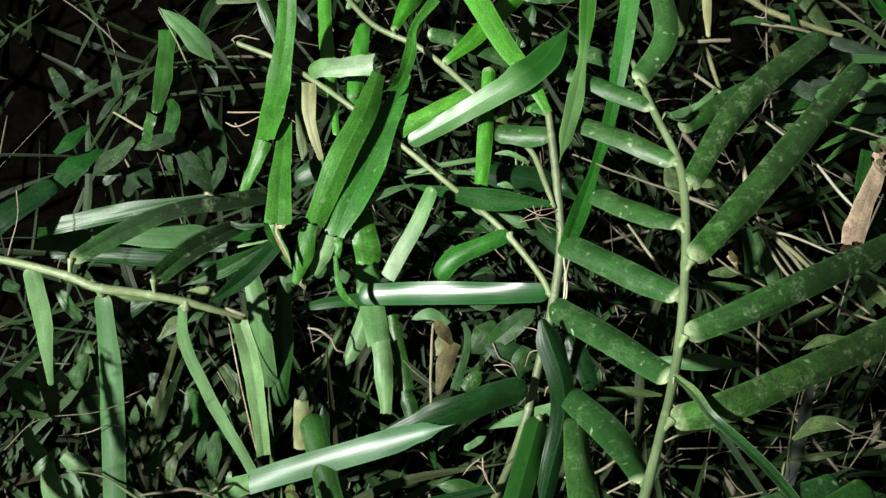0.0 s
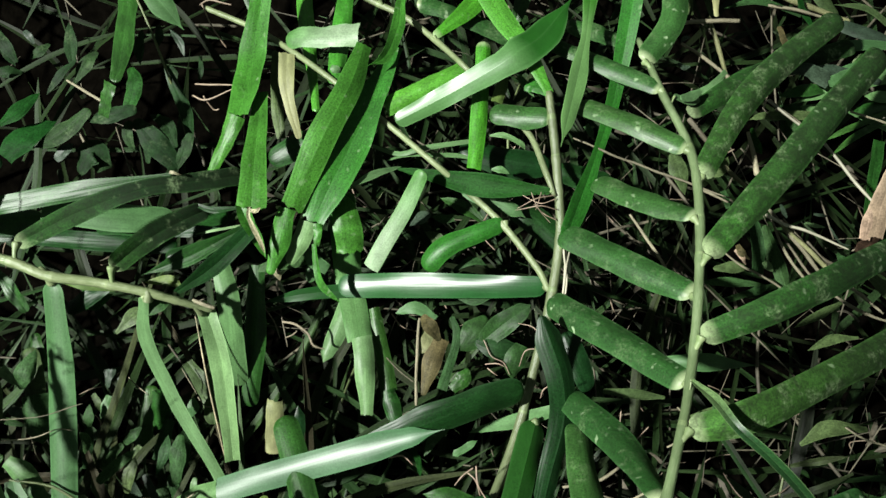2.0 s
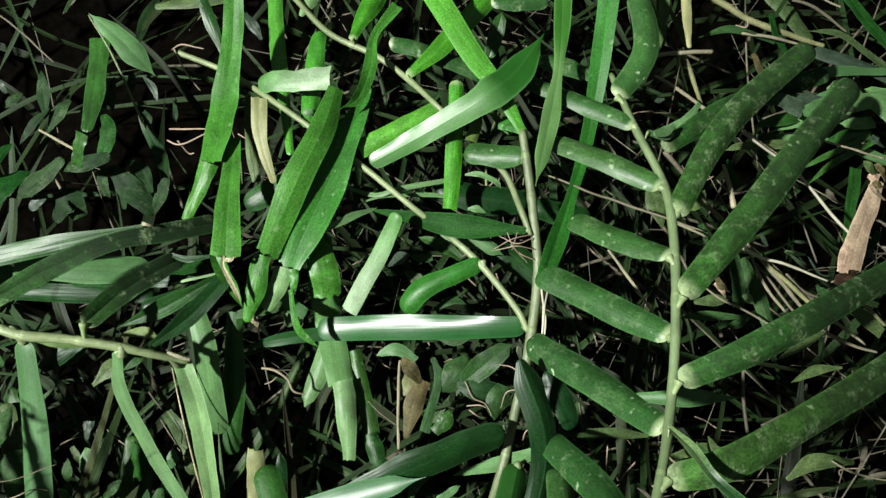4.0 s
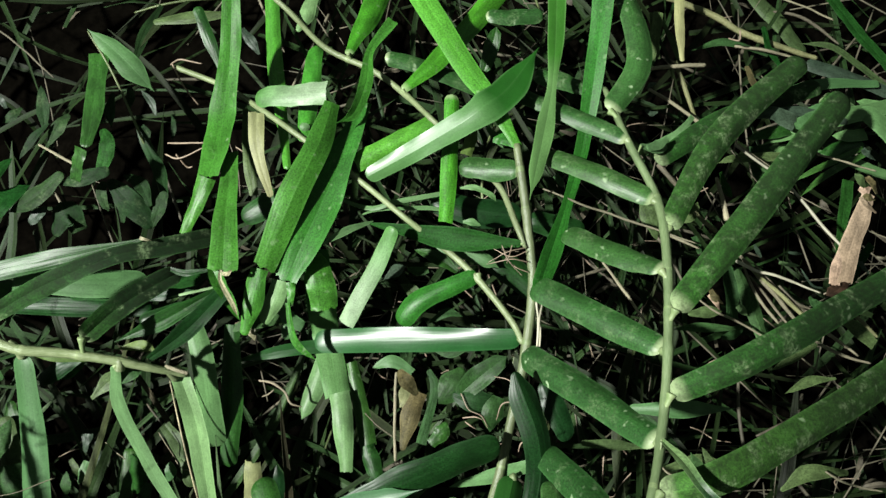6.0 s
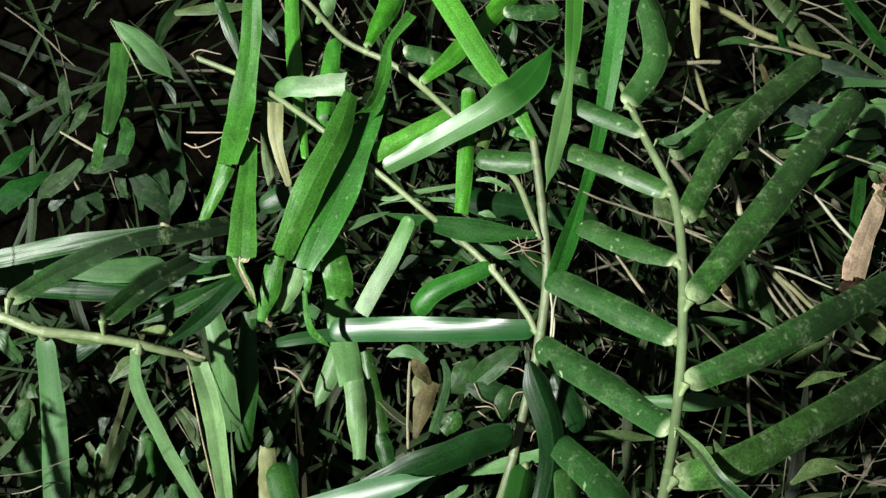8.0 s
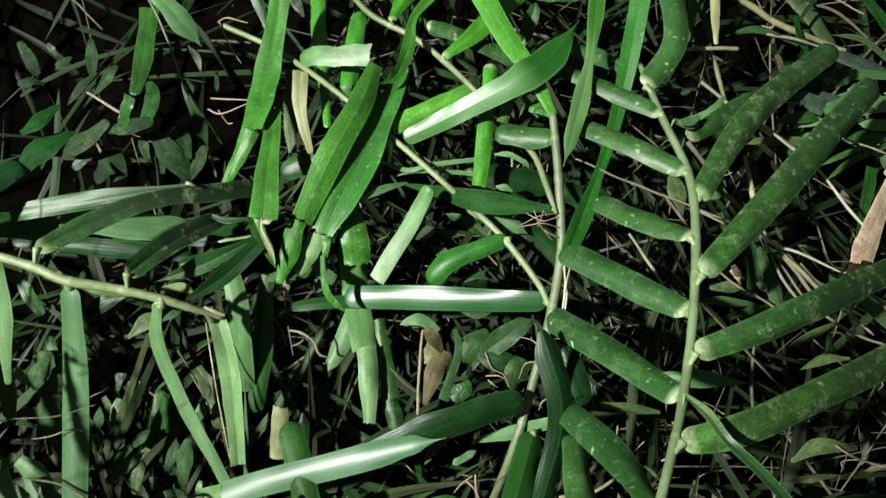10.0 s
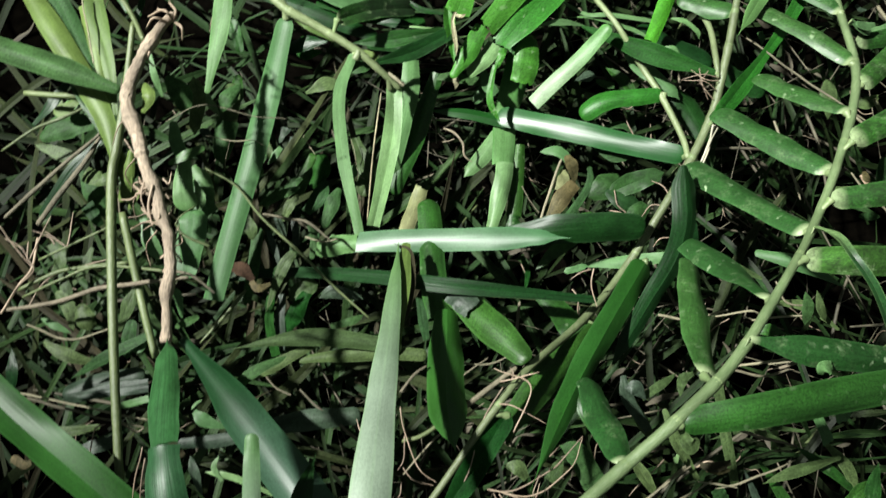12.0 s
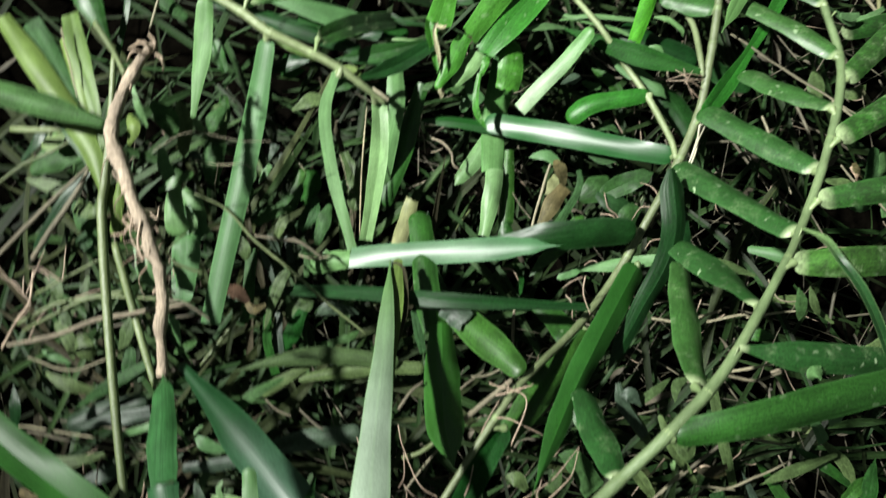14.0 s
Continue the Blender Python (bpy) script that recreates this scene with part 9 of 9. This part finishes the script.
loose_stalk("fine_root", ((-73.9, -106.2, 112), (-72.2, -111.9, 111), (-69.7, -116.6, 110)), (0.44, 0.44, 0.25), "root_pale", "fine pale branching grass root", "root", "fine roots")
loose_stalk("fine_root", ((-7.1, -58.8, 88), (-1.1, -55.2, 90), (1.3, -53.6, 90)), (0.51, 0.5, 0.28), "root_pale", "fine pale branching grass root", "root", "fine roots")
loose_stalk("fine_root", ((-5.9, -64.3, 88), (-1.8, -63.6, 89), (7.2, -65.5, 88)), (0.51, 0.51, 0.29), "root_pale", "fine pale branching grass root", "root", "fine roots")
loose_stalk("fine_root", ((-6, -59.9, 88), (-8.3, -68.1, 88), (-8.5, -80, 86)), (0.51, 0.51, 0.29), "root_pale", "fine pale branching grass root", "root", "fine roots")
loose_stalk("fine_root", ((-29.1, -72.6, 86), (-26.6, -77.6, 86), (-19.9, -85.6, 85), (-14.7, -87.6, 84)), (0.52, 0.52, 0.52, 0.29), "root_pale", "fine pale branching grass root", "root", "fine roots")
loose_stalk("fine_root", ((-24.1, -86.3, 86), (-20.3, -88.6, 86), (-15.2, -88.4, 85)), (0.52, 0.52, 0.29), "root_pale", "fine pale branching grass root", "root", "fine roots")
loose_stalk("fine_root", ((-26.1, -78.9, 86), (-24.6, -84.3, 86), (-25.2, -87.5, 85)), (0.52, 0.52, 0.29), "root_pale", "fine pale branching grass root", "root", "fine roots")
loose_stalk("fine_root", ((-8.5, -76.7, 90), (-8.6, -82.5, 90), (-9.1, -87.1, 89)), (0.5, 0.5, 0.29), "root_pale", "fine pale branching grass root", "root", "fine roots")
loose_stalk("fine_root", ((-3, -83.9, 96), (2.5, -81.8, 97), (8.8, -75.5, 97), (11.4, -71.9, 96), (15.1, -65.1, 95)), (0.49, 0.48, 0.48, 0.49, 0.27), "root_pale", "fine pale branching grass root", "root", "fine roots")
loose_stalk("fine_root", ((-2.1, -84.2, 96), (1.9, -87.6, 96), (5, -92.2, 95)), (0.49, 0.49, 0.27), "root_pale", "fine pale branching grass root", "root", "fine roots")
loose_stalk("fine_root", ((0.2, -83.3, 97), (7.1, -82.9, 97), (7.7, -78.6, 97)), (0.48, 0.48, 0.27), "root_pale", "fine pale branching grass root", "root", "fine roots")
loose_stalk("fine_root", ((-4.4, -57.8, 88), (-4.4, -55.6, 88), (-5.6, -54.5, 88)), (0.51, 0.51, 0.29), "root_pale", "fine pale branching grass root", "root", "fine roots")
loose_stalk("fine_root", ((10.4, -21.5, 76), (11.1, -26.2, 76), (14.4, -31.5, 75)), (0.54, 0.54, 0.31), "root_pale", "fine pale branching grass root", "root", "fine roots")
loose_stalk("fine_root", ((9.8, -22, 76), (7.1, -24, 76), (5.1, -26.3, 75)), (0.54, 0.54, 0.31), "root_pale", "fine pale branching grass root", "root", "fine roots")
loose_stalk("fine_root", ((-22.4, -57.5, 66), (-18.6, -61.2, 66), (-15.4, -65.1, 65)), (0.57, 0.57, 0.32), "root_pale", "fine pale branching grass root", "root", "fine roots")
loose_stalk("fine_root", ((-35.1, -82.8, 76), (-37.7, -82.2, 76), (-39.5, -79.8, 75)), (0.54, 0.54, 0.31), "root_pale", "fine pale branching grass root", "root", "fine roots")
loose_stalk("fine_root", ((-11.2, -22.7, 52), (-7.6, -22.3, 52), (-4.8, -24.8, 51)), (0.61, 0.61, 0.34), "root_pale", "fine pale branching grass root", "root", "fine roots")
loose_stalk("fine_root", ((-119.8, -28.2, 86), (-115.9, -30.8, 86), (-113.9, -27.5, 86)), (0.57, 0.57, 0.35), "root", "short brown rootlet on the woody stem", "root", "fine roots")
loose_stalk("fine_root", ((-120.7, -22.9, 88), (-117, -26.3, 88), (-112.6, -30.3, 88)), (0.68, 0.57, 0.34), "root", "short brown rootlet on the woody stem", "root", "fine roots")
loose_stalk("fine_root", ((-99.5, -39.7, 107), (-98.7, -44.4, 107), (-96, -48.9, 107)), (0.81, 0.91, 0.51), "root", "short brown rootlet on the woody stem", "root", "fine roots")
loose_stalk("fine_root", ((-97.7, -37.6, 107), (-96, -38.4, 107), (-96.3, -35.7, 107)), (0.51, 0.51, 0.31), "root", "short brown rootlet on the woody stem", "root", "fine roots")
loose_stalk("fine_root", ((-102, -39.6, 106), (-101.3, -43.6, 106), (-97.9, -47.3, 106)), (0.51, 0.51, 0.41), "root", "short brown rootlet on the woody stem", "root", "fine roots")
clipping(((-43.8, -7.5, 46), (-44.1, -13.4, 44), (-45.1, -22.7, 38)), (4.3, 5, 5.15), "tc", 0.24, 0, 0, 0, "leaf_yellow", "yellow cut leaf stub standing in the turf", "leaf scrap", "leaf scraps")

# ---- dark hollow with straws and a dead sheath ----
clipping(((119.7, 57.3, 84), (116.3, 49.3, 83), (113.3, 42.1, 82), (111.3, 35, 81)), (3.03, 5.27, 5.58, 5.05), "tt", 0.05, 0.05, 0, 0, "tan", "dry tan strip of dead grass sheath", "leaf scrap", "leaf scraps")
clipping(((111.4, 42.7, 82.4), (110, 38.4, 82), (109.4, 34.4, 81)), (1.95, 3.35, 2.81), "tt", 0.06, 0, 0, 0, "tan", "dry tan splinter of dead grass sheath", "leaf scrap", "leaf scraps")
clipping(((112.1, 36, 80), (112, 33.8, 78), (111.3, 32.3, 75)), (5.36, 4.85, 2.03), "tt", 0.05, 0.05, 0, 0, "leaf_rot", "rotten dark brown end of a dead sheath", "leaf scrap", "leaf scraps")
clipping(((119.6, 64, 80), (120.9, 62.1, 80), (122.5, 60.2, 79)), (1.13, 2.54, 1.13), "pr", 0.06, 0.05, 0, 0, "leaf_olive", "small olive leaf over the dead sheath", "turf leaf", "turf leaves")
clipping(((117.4, 58.8, 84), (118.2, 57.8, 85), (120.4, 59.1, 84)), (1.1, 1.92, 0.83), "tt", 0.1, 0.1, 30, -40, "tan", "crumpled brown scrap of dead leaf", "leaf scrap", "leaf scraps")
clipping(((117.7, 55.5, 84), (118.6, 56.3, 85), (121, 55.8, 84)), (1.1, 2.19, 0.83), "tt", 0.1, 0.1, 30, -40, "leaf_brown", "crumpled brown scrap of dead leaf", "leaf scrap", "leaf scraps")
clipping(((116.8, 56.3, 85), (117.3, 53.8, 86), (120.3, 52.2, 85)), (0.82, 1.64, 0.69), "tt", 0.1, 0.1, 30, -40, "tan", "crumpled brown scrap of dead leaf", "leaf scrap", "leaf scraps")
clipping(((120.7, 62.2, 83), (121, 60, 84), (121.8, 57.3, 84)), (1.11, 2.21, 1.1), "tt", 0.1, 0.1, 30, -40, "leaf_brown", "crumpled brown scrap of dead leaf", "leaf scrap", "leaf scraps")
clipping(((86.3, 36.3, 60), (86.9, 33.9, 61), (89.5, 32.4, 60)), (1.26, 2.19, 0.94), "tt", 0.1, 0.1, 30, -40, "leaf_brown", "crumpled brown scrap of dead leaf", "leaf scrap", "leaf scraps")
clipping(((85.5, 34.8, 60), (87.1, 32.3, 61), (88.4, 30.8, 60)), (0.78, 1.41, 0.63), "tt", 0.1, 0.1, 30, -40, "tan", "crumpled brown scrap of dead leaf", "leaf scrap", "leaf scraps")
clipping(((124, 71.3, 78), (124.4, 69.7, 79), (126.8, 68.4, 78)), (1.14, 1.99, 1.14), "tt", 0.1, 0.1, 30, -40, "leaf_grey", "crumpled brown scrap of dead leaf", "leaf scrap", "leaf scraps")
clipping(((116.8, 46.4, 42), (120, 45.8, 42), (124, 45.4, 41)), (1.03, 1.37, 0.52), "rp", 0.05, 0.05, 0, 0, "leaf_pale", "pale scrap of blade in the dark hollow", "leaf scrap", "leaf scraps")
clipping(((122.4, 50.3, 38), (124.9, 49.9, 38), (127.2, 49.7, 38)), (0.87, 1.05, 0.52), "rp", 0.05, 0.05, 0, 0, "leaf_grey", "greyish scrap of blade in the dark hollow", "leaf scrap", "leaf scraps")
clipping(((109.6, 52.4, 42), (110.3, 50.4, 42), (111.9, 48.4, 41)), (0.86, 1.54, 0.69), "rt", 0.05, 0.05, 0, 0, "leaf_grey", "greyish scrap of blade in the dark hollow", "leaf scrap", "leaf scraps")
clipping(((92.5, 43.8, 58), (93.2, 35.9, 58), (92.8, 28.1, 57)), (3.17, 3.96, 3.51), "rt", 0.05, 0.14, 0, 0, "leaf_dim", "dim folded leaf among straws", "turf leaf", "turf leaves")
clipping(((94.7, 42.1, 60), (97.9, 32.4, 59), (101.1, 22.8, 58)), (2.51, 4.26, 3.81), "rt", 0.05, -0.14, 0, 0, "leaf_dim", "dim folded leaf among straws", "turf leaf", "turf leaves")
clipping(((93.7, 31.7, 60), (94.9, 30.2, 60), (96.1, 28.8, 60)), (1.88, 2.35, 0.94), "tp", 0.05, 0.05, 0, 0, "leaf_pale", "pale scrap of blade in the dark hollow", "leaf scrap", "leaf scraps")
clipping(((75, 25.6, 58), (83.7, 25.9, 58), (96, 25.2, 57)), (0.63, 2.85, 0.64), "pp", 0.05, 0.1, 0, 0, "leaf_dim", "dim folded leaf among straws", "turf leaf", "turf leaves")
clipping(((88.9, 22.9, 58), (92.2, 23.5, 58), (96.1, 24.9, 57)), (1.27, 2.54, 0.48), "tp", 0.05, 0.06, 0, 0, "leaf_dim", "dim folded leaf among straws", "turf leaf", "turf leaves")
clipping(((80.8, 30, 56), (86.7, 30.4, 56), (91.3, 30.5, 55)), (1.6, 3.52, 1.29), "rp", 0.05, 0.05, 0, 0, "leaf_olive", "olive leaf among straws", "turf leaf", "turf leaves")
clipping(((82.1, 51.4, 62), (82.9, 49.2, 62), (83.8, 46.6, 61)), (1.55, 2.02, 1.25), "tc", 0.05, 0.05, 0, 0, "leaf_dim", "dim folded leaf among straws", "turf leaf", "turf leaves")
clipping(((77.7, 57.2, 60), (81.9, 57.8, 61), (84.7, 61.6, 61)), (2.2, 4.06, 1.56), "rp", 0.05, 0.05, 0, 0, "leaf_olive", "olive leaf among straws", "turf leaf", "turf leaves")
clipping(((118.2, 27.2, 68), (122.5, 23.4, 68), (127.1, 19.4, 67)), (2.71, 4.22, 3.03), "rc", 0.05, 0.05, 0, 0, "leaf_olive", "olive leaf among straws", "turf leaf", "turf leaves")
clipping(((109.8, 41, 66), (112.5, 36.2, 66), (116.2, 35.5, 65)), (0.46, 0.61, 0.46), "pp", 0.05, 0, 0, 0, "leaf_grey", "greyish scrap of blade in the dark hollow", "leaf scrap", "leaf scraps")
clipping(((108.9, 32.6, 70), (110.3, 30.7, 70), (113.4, 30.7, 70)), (0.75, 2.38, 0.6), "tp", 0.05, 0.05, 0, 0, "leaf_dim", "dim folded leaf among straws", "turf leaf", "turf leaves")
clipping(((98.9, 27.8, 56), (100.8, 26.1, 57), (103.8, 23.5, 56)), (1.6, 2.87, 0.8), "tp", 0.05, 0.05, 0, 0, "leaf_dim", "dim folded leaf among straws", "turf leaf", "turf leaves")
clipping(((128.2, 46.6, 70), (124.4, 41.8, 70), (121.8, 35.7, 69)), (2.09, 2.38, 1.5), "cp", 0.05, 0.08, 0, 0, "leaf_shade", "dark leaf beside the hollow", "turf leaf", "turf leaves")
clipping(((123, 41.5, 72), (123.9, 39.9, 72), (125, 38.4, 72)), (1.18, 1.33, 0.59), "tt", 0.05, 0, 0, 0, "leaf_grey", "greyish scrap of blade in the dark hollow", "leaf scrap", "leaf scraps")
clipping(((92.7, 70.8, 60), (93.9, 65.6, 60), (95.9, 63.3, 59)), (1.26, 2.51, 1.26), "rp", 0.05, 0.1, 0, 0, "leaf_shade", "dark leaf beside the hollow", "turf leaf", "turf leaves")
clipping(((110.5, 79.6, 52), (111.9, 76, 52), (115.1, 75.4, 51)), (4.9, 7.52, 4.93), "cr", 0.05, 0.03, 0, 0, "leaf_dim", "dim folded leaf among straws", "turf leaf", "turf leaves")
clipping(((120.5, 65.1, 52), (129, 71.7, 54), (140.8, 77.4, 56)), (0.65, 2.26, 1.6), "pc", 0.05, 0.12, 0, 0, "leaf_fresh", "narrow folded leaf over the dark hollow", "turf leaf", "turf leaves")
clipping(((118.7, 69.7, 53), (125.9, 73.2, 55), (138.6, 78.5, 57)), (0.65, 1.93, 1.59), "pc", 0.05, 0.12, 0, 0, "leaf_fresh", "narrow folded leaf over the dark hollow", "turf leaf", "turf leaves")
loose_stalk("dry_stalk", ((103.8, 61.7, 76), (108.9, 52.3, 78), (113.8, 43.8, 80)), (1.09, 1.21, 1.06), "straw_fibre", "pale bleached grass stalk over the dark hollow", "stalk", "dry stalks")
loose_stalk("dry_stalk", ((94.9, 77.1, 66), (99.8, 73, 66), (105, 69, 66)), (1, 1.14, 1), "straw_fibre", "pale bleached grass stalk over the dark hollow", "stalk", "dry stalks")
loose_stalk("dry_stalk", ((116, 72.7, 70), (123.9, 70.2, 70), (133.3, 67.7, 69)), (0.84, 0.84, 0.7), "dry_straw", "dry straw-coloured stalk in the thatch", "stalk", "dry stalks")
loose_stalk("dry_stalk", ((88.7, 42.4, 72), (93.2, 39.7, 73), (99.3, 38.1, 73), (111.6, 33.4, 71)), (1.25, 1.24, 1.1, 0.7), "straw_fibre", "pale bleached grass stalk over the dark hollow", "stalk", "dry stalks")
loose_stalk("dry_stalk", ((90.8, 44.3, 70), (97.5, 35.8, 70), (105.7, 26.4, 68)), (1.26, 1.54, 1.42), "dry_straw", "dry straw-coloured stalk in the thatch", "stalk", "dry stalks")
loose_stalk("dry_stalk", ((92.1, 41.6, 71), (100.4, 33.9, 70), (108.3, 26.5, 69)), (1.12, 1.68, 1.7), "straw_green", "yellowish green dead grass stalk", "stalk", "dry stalks")
loose_stalk("dry_stalk", ((95.2, 42.2, 69), (103, 32.9, 68), (110.6, 27.9, 67)), (0.85, 1.14, 1), "dry_brown", "thin brown dead stalk in the thatch", "stalk", "dry stalks")
loose_stalk("dry_stalk", ((92.1, 42.7, 68), (96.4, 33.1, 67), (101.7, 26, 66)), (0.85, 1.14, 1), "dry_straw", "dry straw-coloured stalk in the thatch", "stalk", "dry stalks")
loose_stalk("dry_stalk", ((94.6, 39.4, 67), (101.4, 30, 66), (104.8, 25, 66)), (0.71, 1, 0.86), "dry_brown", "thin brown dead stalk in the thatch", "stalk", "dry stalks")
loose_stalk("dry_stalk", ((101.7, 36, 68), (106, 31.3, 68), (111.4, 29, 67)), (1.14, 1.27, 0.86), "dry_brown", "thin brown dead stalk in the thatch", "stalk", "dry stalks")
loose_stalk("dry_stalk", ((81.6, 33.8, 62), (86.4, 29.8, 62), (91.4, 27.4, 62), (100.4, 22.3, 61)), (0.73, 0.88, 0.88, 0.74), "dry_straw", "dry straw-coloured stalk in the thatch", "stalk", "dry stalks")
loose_stalk("dry_stalk", ((88.5, 67.6, 66), (89.5, 62.3, 66), (90.3, 55, 66)), (1.29, 1.72, 2.15), "dry_straw", "dry straw-coloured stalk in the thatch", "stalk", "dry stalks")
loose_stalk("dry_stalk", ((89.1, 64.8, 60), (91.8, 61.4, 60), (93.6, 58.5, 60)), (0.59, 0.74, 0.59), "dry_brown", "thin brown dead stalk in the thatch", "stalk", "dry stalks")
loose_stalk("dry_stalk", ((82.2, 58.2, 64), (84.8, 54.9, 64), (87.9, 52.1, 64)), (1.45, 1.88, 1.59), "straw_green", "yellowish green dead grass stalk", "stalk", "dry stalks")
loose_stalk("dry_stalk", ((72.8, 51.2, 66), (76.7, 49.6, 66), (81.7, 47, 66)), (1, 1.14, 0.86), "dry_straw", "dry straw-coloured stalk in the thatch", "stalk", "dry stalks")
loose_stalk("dry_stalk", ((116.8, 27.9, 74), (119.6, 25.7, 74), (124.3, 21.2, 73)), (1.23, 1.38, 1.1), "straw_green", "yellowish green dead grass stalk", "stalk", "dry stalks")
loose_stalk("dry_stalk", ((110.5, 22.9, 72), (113.4, 21.1, 72), (116.8, 18.7, 71)), (1.11, 1.25, 0.98), "dry_straw", "dry straw-coloured stalk in the thatch", "stalk", "dry stalks")
loose_stalk("dry_stalk", ((115.2, 38.6, 56), (121.3, 39.2, 56), (129.6, 39.6, 55)), (0.46, 0.46, 0.3), "dry_brown", "thin brown dead stalk in the thatch", "stalk", "dry stalks")
loose_stalk("dry_stalk", ((98.4, 78.8, 56), (103.3, 72, 56), (107.2, 67, 55)), (0.46, 0.46, 0.3), "dry_brown", "thin brown dead stalk in the thatch", "stalk", "dry stalks")
loose_stalk("dry_stalk", ((111.7, 32.9, 72), (114.3, 34, 73), (119.7, 34.6, 72)), (0.7, 0.83, 0.55), "dry_brown", "thin brown dead stalk in the thatch", "stalk", "dry stalks")
clipping(((131.4, 119, 44), (140.4, 116.8, 46), (149, 110, 46), (157.8, 103, 45)), (0.67, 2.33, 2.33, 2.01), "pc", 0.05, 0.1, 0, 0, "leaf_olive", "narrow dim leaf with a pale margin", "turf leaf", "turf leaves")
clipping(((148.1, 138.6, 38), (154.8, 124, 40), (163.9, 111.7, 40)), (3.8, 4.45, 3.76), "cc", 0.05, 0.1, 0, 0, "leaf_shade", "dark leaf over the thatch", "turf leaf", "turf leaves")
clipping(((81.1, 128, 48), (81.6, 120.2, 48), (82, 112.4, 47)), (1.65, 2.47, 1.99), "cc", 0.05, 0.06, 0, 0, "leaf_olive", "olive leaf among dry stalks", "turf leaf", "turf leaves")
clipping(((85, 126.2, 46), (87.8, 119.3, 46), (89.8, 113.3, 45)), (1.33, 2, 1.67), "cc", 0.05, 0.06, 0, 0, "leaf_olive", "olive leaf among dry stalks", "turf leaf", "turf leaves")
clipping(((135.8, 89.9, 58), (141.7, 88.1, 58), (148.6, 82.1, 57)), (2.19, 5.64, 6.3), "pc", 0.05, 0.03, 0, 0, "leaf_soft", "pale green leaf over straw", "turf leaf", "turf leaves")
clipping(((122, 127.2, 40), (123, 119.1, 40), (126.7, 113.5, 39)), (1.71, 2.4, 1.38), "rt", 0.05, 0.06, 0, 0, "leaf_shade", "dark leaf over the thatch", "turf leaf", "turf leaves")
clipping(((115.7, 114, 38), (117.1, 109, 38), (119.1, 105.4, 37)), (1.73, 2.42, 1.73), "rc", 0.05, 0.03, 0, 0, "leaf_brown", "withered brown leaf in the thatch", "turf leaf", "turf leaves")
